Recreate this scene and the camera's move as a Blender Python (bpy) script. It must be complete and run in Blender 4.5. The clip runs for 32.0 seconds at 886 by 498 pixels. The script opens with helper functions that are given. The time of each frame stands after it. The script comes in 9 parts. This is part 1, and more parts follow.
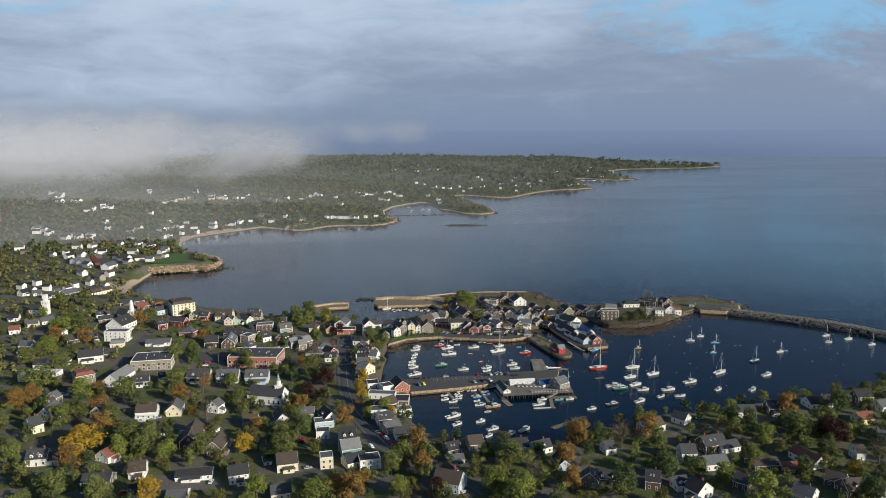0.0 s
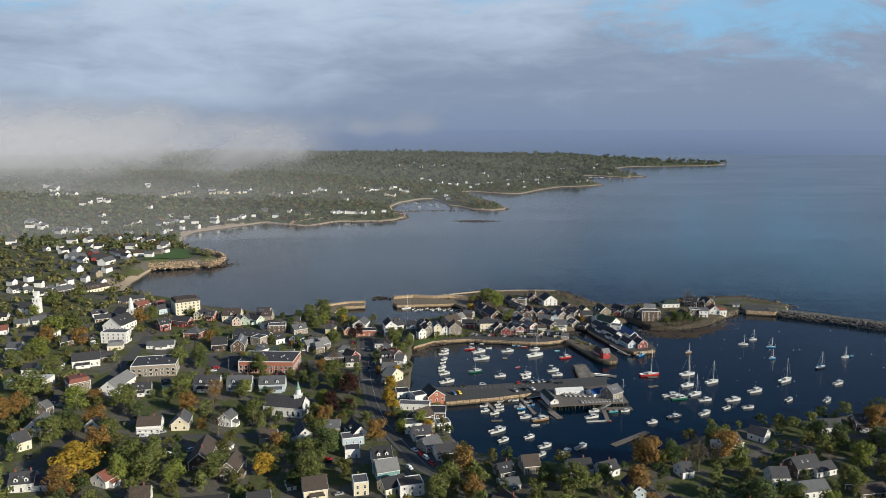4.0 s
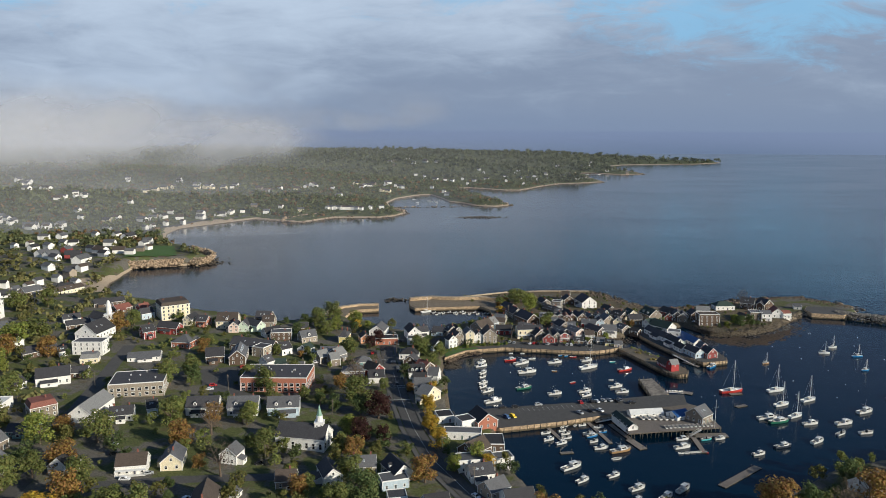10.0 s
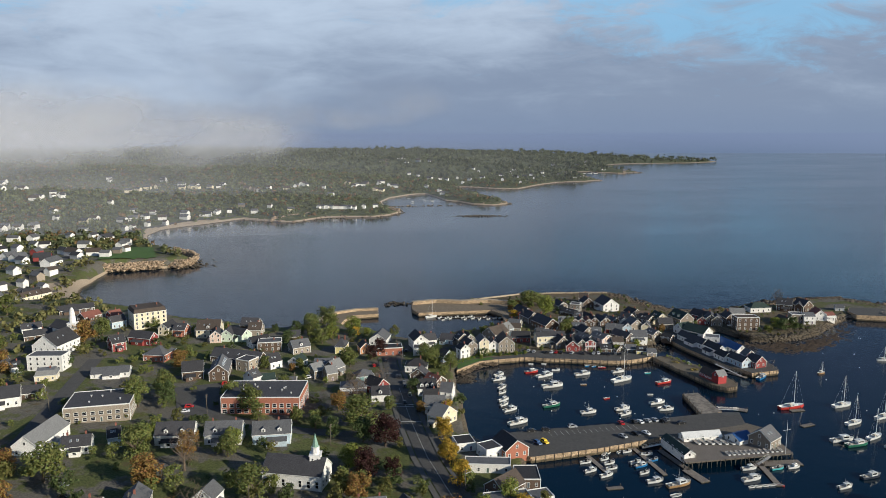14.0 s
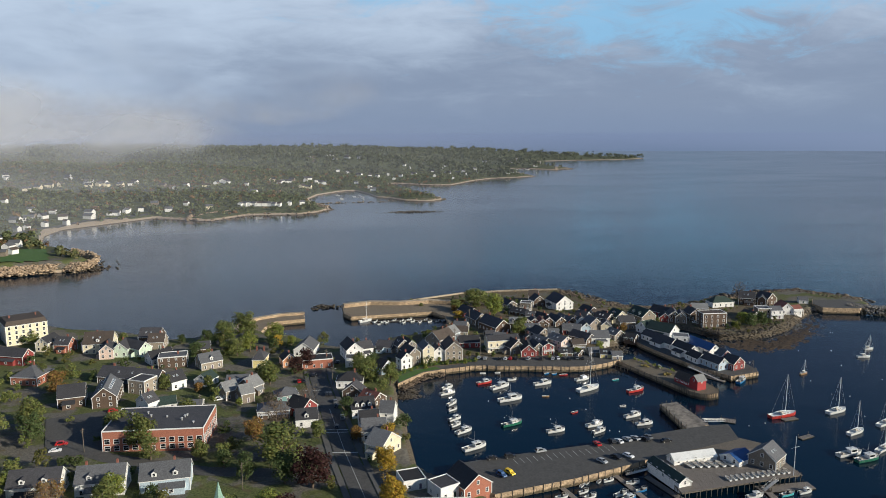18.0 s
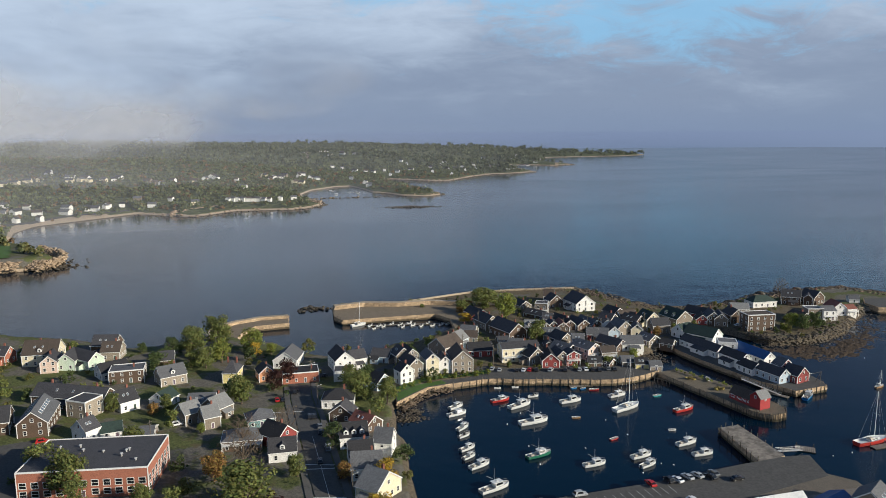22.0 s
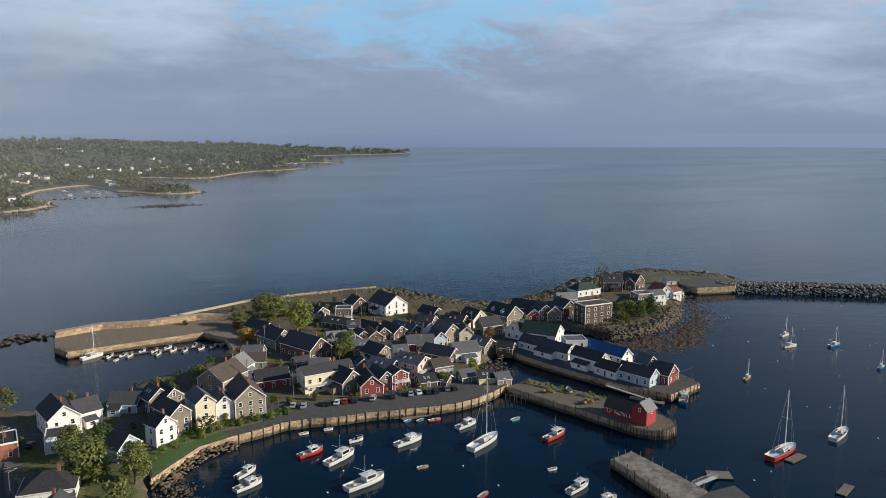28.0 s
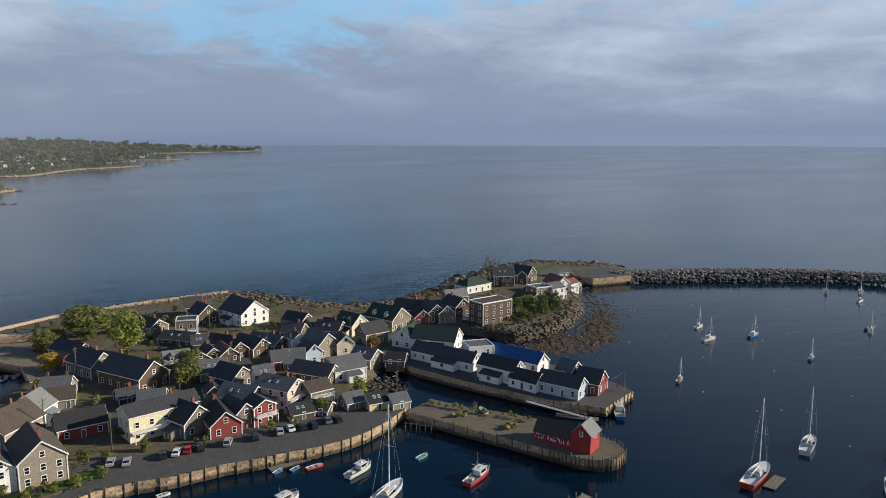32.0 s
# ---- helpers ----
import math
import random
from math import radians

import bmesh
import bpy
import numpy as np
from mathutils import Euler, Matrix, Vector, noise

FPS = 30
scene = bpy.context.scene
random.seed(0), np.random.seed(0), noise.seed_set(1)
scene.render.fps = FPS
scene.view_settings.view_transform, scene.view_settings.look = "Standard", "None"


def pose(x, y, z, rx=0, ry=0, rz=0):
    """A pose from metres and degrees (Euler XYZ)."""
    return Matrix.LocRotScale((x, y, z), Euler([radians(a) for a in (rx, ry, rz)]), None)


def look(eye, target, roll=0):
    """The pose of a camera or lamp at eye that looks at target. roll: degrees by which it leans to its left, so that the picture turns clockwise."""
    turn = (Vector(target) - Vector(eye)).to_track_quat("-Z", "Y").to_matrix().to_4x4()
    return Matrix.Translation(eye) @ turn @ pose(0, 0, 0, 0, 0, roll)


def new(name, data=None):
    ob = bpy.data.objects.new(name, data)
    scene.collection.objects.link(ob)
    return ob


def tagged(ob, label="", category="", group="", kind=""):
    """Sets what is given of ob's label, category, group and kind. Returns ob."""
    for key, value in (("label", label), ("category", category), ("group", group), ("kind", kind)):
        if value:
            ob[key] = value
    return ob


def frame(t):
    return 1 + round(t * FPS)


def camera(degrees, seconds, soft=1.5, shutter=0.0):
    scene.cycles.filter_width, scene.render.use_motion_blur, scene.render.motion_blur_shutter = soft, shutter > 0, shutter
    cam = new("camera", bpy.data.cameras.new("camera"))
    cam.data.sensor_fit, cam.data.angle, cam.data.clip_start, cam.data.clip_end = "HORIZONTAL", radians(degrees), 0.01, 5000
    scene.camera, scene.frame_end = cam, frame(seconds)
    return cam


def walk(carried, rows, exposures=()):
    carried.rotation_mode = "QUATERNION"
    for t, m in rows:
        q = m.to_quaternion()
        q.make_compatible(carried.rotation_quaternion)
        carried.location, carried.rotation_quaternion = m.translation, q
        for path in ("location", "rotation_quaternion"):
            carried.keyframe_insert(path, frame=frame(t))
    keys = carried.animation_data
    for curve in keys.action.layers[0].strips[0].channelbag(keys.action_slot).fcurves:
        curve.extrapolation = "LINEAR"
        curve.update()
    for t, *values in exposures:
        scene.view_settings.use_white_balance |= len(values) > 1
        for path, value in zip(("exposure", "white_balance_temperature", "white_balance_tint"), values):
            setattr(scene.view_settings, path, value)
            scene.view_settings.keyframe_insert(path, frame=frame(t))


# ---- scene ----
# ---- the camera and its flight ----
cam = camera(62.40, 32.0, soft=0.7)


def aim(x, y, z, heading, dip, lean):
    """A pose from the place, the heading to the right of +y, the dip below level, and the lean."""
    return pose(x, y, z, 90 - dip, 0, -heading) @ pose(0, 0, 0, 0, 0, -lean)


walk(cam, [
    (0, aim(0.00, -0.00, 183.54, 0.000, 9.170, 0.251)),
    (1, aim(-6.86, 13.66, 180.34, 0.048, 9.205, 0.160)),
    (2, aim(-13.62, 27.39, 177.14, 0.081, 9.214, 0.073)),
    (3, aim(-20.24, 41.18, 173.95, 0.153, 9.249, 0.043)),
    (3.5, aim(-23.50, 48.09, 172.36, 0.203, 9.255, 0.030)),
    (5.5, aim(-35.91, 75.80, 166.03, 0.349, 9.281, -0.106)),
    (6, aim(-38.95, 82.76, 164.48, 0.381, 9.273, -0.119)),
    (7, aim(-44.98, 96.66, 161.39, 0.561, 9.272, -0.140)),
    (7.5, aim(-48.00, 103.62, 159.85, 1.023, 9.248, -0.145)),
    (8, aim(-50.99, 110.60, 158.32, 1.441, 9.227, -0.154)),
    (9, aim(-56.76, 124.70, 155.26, 1.520, 9.206, -0.181)),
    (10, aim(-61.92, 139.04, 152.19, 1.617, 9.198, -0.224)),
    (11, aim(-66.00, 153.64, 149.07, 1.745, 9.124, -0.189)),
    (12, aim(-68.93, 168.45, 145.88, 1.866, 9.048, -0.149)),
    (13, aim(-70.85, 183.44, 142.67, 1.964, 9.023, -0.075)),
    (13.5, aim(-71.62, 190.98, 141.04, 2.020, 9.018, -0.016)),
    (15.5, aim(-72.88, 221.62, 134.31, 4.579, 9.026, 0.155)),
    (16, aim(-72.94, 229.31, 132.60, 5.460, 9.040, 0.198)),
    (16.5, aim(-72.96, 237.01, 130.89, 7.155, 9.022, 0.181)),
    (17, aim(-72.94, 244.70, 129.18, 7.773, 9.024, 0.158)),
    (18, aim(-72.59, 260.04, 125.77, 7.874, 9.018, 0.119)),
    (19, aim(-71.80, 275.36, 122.37, 7.934, 9.031, 0.182)),
    (20, aim(-70.81, 290.72, 119.01, 8.006, 9.048, 0.235)),
    (21, aim(-69.70, 306.05, 115.69, 8.075, 9.048, 0.268)),
    (22, aim(-68.59, 321.18, 112.39, 8.133, 9.068, 0.298)),
    (23, aim(-67.34, 336.16, 109.13, 8.185, 9.059, 0.303)),
    (23.5, aim(-66.72, 343.65, 107.52, 8.203, 9.066, 0.309)),
    (24, aim(-66.10, 351.15, 105.91, 8.548, 9.055, 0.313)),
    (24.5, aim(-65.47, 358.64, 104.31, 9.504, 9.053, 0.332)),
    (26.5, aim(-62.72, 388.46, 97.93, 15.730, 8.998, 0.183)),
    (27, aim(-61.49, 395.88, 96.34, 18.015, 8.986, 0.151)),
    (27.5, aim(-60.13, 403.28, 94.76, 21.456, 8.967, 0.116)),
    (28, aim(-58.62, 410.67, 93.17, 26.384, 8.952, 0.051)),
    (28.5, aim(-56.91, 418.01, 91.59, 32.218, 8.944, -0.047)),
    (29, aim(-54.99, 425.25, 90.00, 37.356, 8.939, -0.142)),
    (29.5, aim(-52.77, 432.33, 88.42, 37.458, 8.943, -0.175)),
    (30, aim(-50.26, 439.22, 86.84, 37.544, 8.959, -0.162)),
    (31, aim(-44.25, 452.39, 83.66, 37.624, 8.928, -0.101)),
    (32, aim(-37.51, 465.08, 80.50, 37.719, 8.958, -0.101)),
], exposures=[[0, 0.05, 5520, 6], [13, 0.07, 5520, 6.5], [23, 0.12, 5540, 7], [32, 0.13, 5640, 8.5]])

# ---- world, sun and exposure ----
SUN_TURN, SUN_HIGH = radians(125), radians(20)
world = bpy.data.worlds.new("sky")
scene.world = world
world.use_nodes = True


class Net:
    """A short way to write node trees."""
    def __init__(self, tree):
        self.t = tree

    def __call__(self, kind, ins=None, **props):
        n = self.t.nodes.new(kind)
        if "operation" in props:
            n.operation = props["operation"]
        if "use_clamp" in props:
            n.use_clamp = props["use_clamp"]
        if "data_type" in props:
            n.data_type, n.blend_type = props["data_type"], props["blend_type"]
        if "interpolation_type" in props:
            n.interpolation_type = props["interpolation_type"]
        for k, v in (ins or {}).items():
            sock = n.inputs[k]
            if isinstance(v, bpy.types.NodeSocket):
                self.t.links.new(v, sock)
            else:
                sock.default_value = v
        return n

    def math(self, op, a, b=0.0, c=0.0, clamp=False):
        return self("ShaderNodeMath", {0: a, 1: b, 2: c}, operation=op, use_clamp=clamp).outputs[0]

    def mix(self, f, a, b, blend="MIX"):
        n = self("ShaderNodeMix", {0: f, 6: a, 7: b}, data_type="RGBA", blend_type=blend)
        return n.outputs[2]

    def ramp(self, f, lo, hi):
        return self("ShaderNodeMapRange", {0: f, 1: lo, 2: hi, 3: 0.0, 4: 1.0}, interpolation_type="SMOOTHSTEP").outputs[0]

    def noise(self, vec, scale, detail=4.0, rough=0.55, warp=0.0):
        return self("ShaderNodeTexNoise", {"Vector": vec, "Scale": scale, "Detail": detail, "Roughness": rough, "Distortion": warp}).outputs[0]


def rgb(r, g, b):
    return (r, g, b, 1.0)


def build_world():
    world.node_tree.nodes.clear()
    n = Net(world.node_tree)
    way = n("ShaderNodeTexCoord").outputs["Generated"]
    sep = n("ShaderNodeSeparateXYZ", {0: way})
    ex, ey, ez = sep.outputs
    sky = n("ShaderNodeTexSky")
    sky.sky_type, sky.sun_disc, sky.sun_elevation, sky.sun_rotation = "NISHITA", False, SUN_HIGH, SUN_TURN
    clear = n.mix(1.0, sky.outputs[0], rgb(0.060, 0.075, 0.085), "MULTIPLY")
    stretched = n("ShaderNodeVectorMath", {0: way, 1: (2.4, 2.4, 9.0)}, operation="MULTIPLY").outputs[0]
    big = n.noise(stretched, 1.15, 5.0, 0.55, 0.4)
    fine = n.noise(stretched, 3.6, 8.0, 0.62, 0.5)
    wisp = n.noise(n("ShaderNodeVectorMath", {0: way, 1: (3.2, 3.2, 9.0)}, operation="MULTIPLY").outputs[0], 2.6, 8.0, 0.66, 0.9)
    # the cloud deck: lavender grey, with paler tops, hazy near the sea
    tone = n.math("ADD", n.math("MULTIPLY", big, 0.6), n.math("MULTIPLY", fine, 0.4))
    lit = n.ramp(n.math("ADD", n.math("ADD", tone, n.math("SUBTRACT", n.math("ADD", n.math("MULTIPLY", n.ramp(ex, 0.45, 0.92), 0.12), n.math("MULTIPLY", n.math("SUBTRACT", 1.0, n.ramp(ex, -0.45, 0.0)), 0.06)), n.math("MULTIPLY", n.ramp(ex, -0.1, 0.3), 0.10))), n.math("MULTIPLY", ez, 2.0)), 0.46, 0.98)
    cloud = n.mix(lit, rgb(0.262, 0.290, 0.350), rgb(0.55, 0.580, 0.620))
    haze = n.mix(n.ramp(ez, -0.004, 0.05), rgb(0.232, 0.266, 0.340), cloud)
    # ragged blue gaps high up, grey again above them, clear deep blue overhead
    east = n.math("SUBTRACT", n.math("MULTIPLY", n.math("SUBTRACT", n.ramp(ex, -0.02, 0.34), n.ramp(ex, 0.46, 0.72)), 0.068), 0.036)
    torn = n.math("ADD", n.math("MULTIPLY", n.math("SUBTRACT", tone, 0.5), -0.30), n.math("MULTIPLY", n.math("SUBTRACT", wisp, 0.5), -0.34))
    gap = n.math("ADD", n.math("ADD", ez, east), torn)
    upper = n.mix(n.ramp(tone, 0.42, 0.60), rgb(0.085, 0.12, 0.21), rgb(0.16, 0.185, 0.265))
    upper = n.mix(n.ramp(ex, -0.10, 0.26), rgb(0.50, 0.520, 0.565), upper)
    # brighter cloud on the side of the low sun
    upper = n.mix(n.ramp(ex, 0.52, 0.88), upper, rgb(0.33, 0.365, 0.43))
    over = n.mix(n.ramp(ez, 0.24, 0.45), upper, n.mix(n.ramp(ex, 0.55, 0.90), n.mix(0.35, clear, rgb(0.07, 0.118, 0.225)), rgb(0.26, 0.32, 0.42)))
    high = n.mix(n.ramp(ez, 0.178, 0.225), rgb(0.30, 0.51, 0.66), over)
    seen = n.mix(n.math("MULTIPLY", n.ramp(gap, 0.124, 0.222), 0.80), haze, high)
    seen = n.mix(n.ramp(ez, 0.185, 0.235), seen, over)
    # below the level of the eye the far sea goes on
    below = n.mix(n.ramp(ez, -0.035, -0.001), rgb(0.155, 0.188, 0.258), rgb(0.212, 0.242, 0.328))
    below = n.mix(n.ramp(ex, 0.30, 0.90), below, rgb(0.25, 0.28, 0.355))
    col = n.mix(n.ramp(ez, -0.0025, 0.0015), below, seen)
    bg = n("ShaderNodeBackground", {0: col, 1: 1.0})
    out = n("ShaderNodeOutputWorld")
    n.t.links.new(bg.outputs[0], out.inputs[0])


build_world()
sun_data = bpy.data.lights.new("sun", "SUN")
sun_data.energy, sun_data.angle, sun_data.color = 5.75, radians(0.6), (1.0, 0.83, 0.60)
sun = new("sun", sun_data)
toward = Vector((math.sin(SUN_TURN) * math.cos(SUN_HIGH), math.cos(SUN_TURN) * math.cos(SUN_HIGH), math.sin(SUN_HIGH)))
sun.matrix_world = look(toward * 400, (0, 0, 0))

# ---- materials ----
MATS = {}


def surface(name, tint, rough=0.8, grain=6.0, spread=0.25, stain=0.35, bump=0.15, metal=0.0, vary=0.0, islands=0.0, hue=0.0, spec=0.4):
    """A weathered surface: a base colour, grain and stains at two scales, relief, and a shift from object to object or island to island."""
    if name in MATS:
        return MATS[name]
    m = MATS[name] = bpy.data.materials.new(name)
    m.use_nodes = True
    m.node_tree.nodes.clear()
    n = Net(m.node_tree)
    pos = n("ShaderNodeNewGeometry")
    p = pos.outputs["Position"]
    f = n.noise(p, grain, 5.0, 0.65)
    s = n.noise(p, 0.35, 4.0, 0.6)
    c = rgb(*tint)
    dark = rgb(*[v * (1 - spread) for v in tint])
    pale = rgb(*[min(1, v * (1 + spread)) for v in tint])
    col = n.mix(n.ramp(f, 0.3, 0.7), dark, pale)
    col = n.mix(n.math("MULTIPLY", n.ramp(s, 0.45, 0.75), stain), col, rgb(*[v * 0.55 for v in tint]))
    val = 1.0
    if vary or islands or hue:
        r1 = n("ShaderNodeObjectInfo").outputs["Random"]
        r2 = pos.outputs["Random Per Island"]
        val = n.math("ADD", n.math("ADD", n.math("MULTIPLY", n.math("SUBTRACT", r1, 0.5), vary), n.math("MULTIPLY", n.math("SUBTRACT", r2, 0.5), islands)), 1.0)
        hs = n("ShaderNodeHueSaturation", {"Value": val, "Color": col, "Hue": n.math("ADD", n.math("MULTIPLY", n.math("SUBTRACT", n.math("FRACT", n.math("MULTIPLY", n.math("ADD", r1, r2), 7.3)), 0.5), hue), 0.5)})
        col = hs.outputs[0]
    b = n("ShaderNodeBsdfPrincipled", {"Base Color": col, "Roughness": n.math("ADD", n.math("MULTIPLY", f, 0.2), rough - 0.1), "Metallic": metal, "Specular IOR Level": spec})
    if bump:
        bm_ = n("ShaderNodeBump", {"Height": f, "Strength": bump, "Distance": 0.05})
        n.t.links.new(bm_.outputs[0], b.inputs["Normal"])
    out = n("ShaderNodeOutputMaterial")
    n.t.links.new(b.outputs[0], out.inputs[0])
    return m


def tide_band(m, top=1.25):
    """Weed and wet staining below the high-water line."""
    n = Net(m.node_tree)
    b = [q for q in m.node_tree.nodes if q.type == "BSDF_PRINCIPLED"][0]
    old = b.inputs["Base Color"].links[0].from_socket
    p = n("ShaderNodeNewGeometry").outputs["Position"]
    z = n("ShaderNodeSeparateXYZ", {0: p}).outputs[2]
    f = n.noise(p, 0.5, 4.0, 0.6)
    wet = n.math("SUBTRACT", 1.0, n.ramp(n.math("ADD", z, n.math("MULTIPLY", n.math("SUBTRACT", f, 0.5), 1.8)), top - 0.5, top + 0.3))
    n.t.links.new(n.mix(n.math("MULTIPLY", wet, 0.85), old, rgb(0.040, 0.034, 0.018)), b.inputs["Base Color"])


def clad(name, tint, course=0.22, spread=0.2, vary=0.1):
    """Clapboard or shingle walls: fine level courses with weathering."""
    if name in MATS:
        return MATS[name]
    m = surface(name, tint, 0.75, 3.0, spread, 0.25, 0.1, vary=vary)
    n = Net(m.node_tree)
    b = [q for q in m.node_tree.nodes if q.type == "BSDF_PRINCIPLED"][0]
    z = n("ShaderNodeSeparateXYZ", {0: n("ShaderNodeNewGeometry").outputs["Position"]}).outputs[2]
    saw = n.math("FRACT", n.math("DIVIDE", z, course))
    bp = n("ShaderNodeBump", {"Height": saw, "Strength": 0.5, "Distance": 0.02})
    m.node_tree.links.new(bp.outputs[0], b.inputs["Normal"])
    return m


def glassy(name, tint, rough=0.08):
    if name in MATS:
        return MATS[name]
    m = MATS[name] = bpy.data.materials.new(name)
    m.use_nodes = True
    b = m.node_tree.nodes["Principled BSDF"]
    b.inputs["Base Color"].default_value = rgb(*tint)
    b.inputs["Roughness"].default_value = rough
    return m


WALLS = dict(
    w=clad("white_clapboard", (0.72, 0.70, 0.66)), c=clad("cream_clapboard", (0.68, 0.60, 0.42)), g=clad("grey_shingle", (0.205, 0.170, 0.130), 0.16, 0.3),
    d=clad("dark_brown_shingle", (0.105, 0.070, 0.048), 0.16, 0.3), r=clad("red_clapboard", (0.23, 0.045, 0.04)), b=clad("pale_blue_clapboard", (0.42, 0.50, 0.56)),
    y=clad("yellow_clapboard", (0.72, 0.60, 0.26)), k=surface("brick_wall", (0.34, 0.135, 0.085), 0.9, 5.0, 0.3, 0.3, 0.3), n=clad("green_clapboard", (0.50, 0.58, 0.46)),
    p=clad("pink_tan_clapboard", (0.58, 0.44, 0.36)), s=clad("weathered_tan_shingle", (0.29, 0.245, 0.19), 0.16, 0.3), o=clad("orange_clapboard", (0.58, 0.27, 0.13)),
    t=clad("teal_clapboard", (0.17, 0.29, 0.29)), m=clad("barn_red_boards", (0.30, 0.035, 0.035), 0.3))
ROOFS = dict(
    k=surface("dark_slate_shingles", (0.044, 0.043, 0.047), 0.85, 2.2, 0.35, 0.4, 0.3, vary=0.9), g=surface("grey_shingles", (0.105, 0.106, 0.112), 0.85, 2.2, 0.3, 0.4, 0.3, vary=0.2),
    b=surface("brown_shingles", (0.075, 0.058, 0.046), 0.85, 2.2, 0.3, 0.4, 0.3, vary=0.2), r=surface("red_brown_shingles", (0.19, 0.075, 0.055), 0.85, 2.2, 0.3, 0.4, 0.3),
    n=surface("green_black_shingles", (0.03, 0.048, 0.04), 0.85, 2.2, 0.3, 0.4, 0.3), l=surface("pale_grey_shingles", (0.19, 0.19, 0.187), 0.85, 2.2, 0.25, 0.3, 0.3),
    w=surface("white_membrane", (0.62, 0.62, 0.60), 0.6, 2.0, 0.1, 0.3, 0.05), u=surface("blue_roof_sheet", (0.02, 0.07, 0.21), 0.55, 2.0, 0.2, 0.2, 0.05))
WORDS = dict(w="white clapboard", c="cream clapboard", g="grey shingled", d="dark brown shingled", r="red clapboard", b="pale blue clapboard", y="yellow clapboard", k="red brick",
             n="pale green clapboard", p="pink and tan", s="weathered tan shingled", o="orange clapboard", t="teal clapboard", m="barn red")
ROOFWORDS = dict(k="dark slate roof", g="grey shingle roof", b="brown shingle roof", r="red-brown roof", n="green-black roof", l="pale grey roof", w="white membrane roof", u="blue sheet roof")
TRIM = surface("white_trim_paint", (0.74, 0.73, 0.70), 0.55, 8.0, 0.06, 0.15, 0.03)
PANE = glassy("dark_window_pane", (0.012, 0.014, 0.018), 0.06)
SKYPANE = glassy("skylight_pane", (0.16, 0.19, 0.22), 0.15)
BRICK = surface("chimney_brick", (0.21, 0.085, 0.06), 0.9, 7.0, 0.3, 0.3, 0.2)
DOORM = surface("painted_door", (0.07, 0.08, 0.10), 0.5, 5.0, 0.1, 0.2, 0.03, hue=0.6, vary=0.8)
STONE = surface("granite_block", (0.40, 0.295, 0.185), 0.9, 1.6, 0.35, 0.45, 0.5, vary=0.45)
ROCK = surface("shore_rock", (0.125, 0.092, 0.062), 0.9, 0.9, 0.45, 0.55, 0.6, islands=0.6)
WEED = surface("wet_weed_rock", (0.062, 0.048, 0.030), 0.55, 0.9, 0.5, 0.5, 0.6, islands=0.7)
ASPHALT = surface("worn_asphalt", (0.075, 0.072, 0.068), 0.92, 1.5, 0.25, 0.4, 0.15)
DECKM = surface("weathered_deck_planks", (0.19, 0.165, 0.14), 0.85, 3.0, 0.3, 0.35, 0.2, vary=0.2)
PILEM = surface("grey_timber_pile", (0.13, 0.11, 0.085), 0.9, 3.0, 0.4, 0.5, 0.3, vary=0.3)
EARTH = surface("packed_earth", (0.19, 0.152, 0.105), 0.95, 1.5, 0.35, 0.5, 0.3)
GRAVEL = surface("tan_gravel", (0.135, 0.112, 0.078), 0.95, 2.5, 0.3, 0.5, 0.3)
tide_band(STONE)
tide_band(PILEM)
CONC = surface("concrete_walk", (0.105, 0.10, 0.093), 0.9, 2.0, 0.15, 0.3, 0.1)
PAINT = surface("road_paint", (0.55, 0.55, 0.52), 0.8, 4.0, 0.2, 0.5, 0.05)
BOATW = surface("white_gelcoat", (0.62, 0.62, 0.60), 0.35, 3.0, 0.06, 0.15, 0.02, spec=0.5)
HULLS = dict(w=BOATW, r=surface("red_hull_paint", (0.42, 0.04, 0.03), 0.4, 3.0, 0.1, 0.2, 0.02), n=surface("green_hull_paint", (0.03, 0.13, 0.08), 0.4, 3.0, 0.1, 0.2, 0.02),
             b=surface("blue_hull_paint", (0.03, 0.16, 0.38), 0.4, 3.0, 0.1, 0.2, 0.02), k=surface("dark_hull_paint", (0.03, 0.035, 0.05), 0.4, 3.0, 0.1, 0.2, 0.02),
             t=surface("tan_wood_hull", (0.30, 0.19, 0.09), 0.5, 3.0, 0.2, 0.3, 0.05), q=surface("turquoise_hull", (0.10, 0.40, 0.42), 0.4, 3.0, 0.1, 0.2, 0.02))
BOATIN = surface("boat_deck_tan", (0.42, 0.38, 0.32), 0.7, 4.0, 0.15, 0.3, 0.05)
METAL = surface("spar_aluminium", (0.62, 0.60, 0.56), 0.35, 5.0, 0.05, 0.1, 0.0, metal=0.5)
WIRE = surface("dark_wire", (0.05, 0.05, 0.05), 0.6, 5.0, 0.1, 0.1, 0.0)
TIRE = surface("black_rubber", (0.02, 0.02, 0.02), 0.8, 5.0, 0.1, 0.1, 0.0)
CARS = [surface("car_paint_" + k, v, 0.28, 3.0, 0.04, 0.05, 0.0, spec=0.6) for k, v in
        (("white", (0.70, 0.70, 0.70)), ("silver", (0.36, 0.37, 0.38)), ("black", (0.02, 0.02, 0.022)), ("red", (0.40, 0.02, 0.02)), ("blue", (0.05, 0.10, 0.22)), ("grey", (0.12, 0.125, 0.13)), ("yellow", (0.75, 0.50, 0.02)))]
CARWORDS = ["white", "silver", "black", "red", "dark blue", "dark grey", "yellow"]
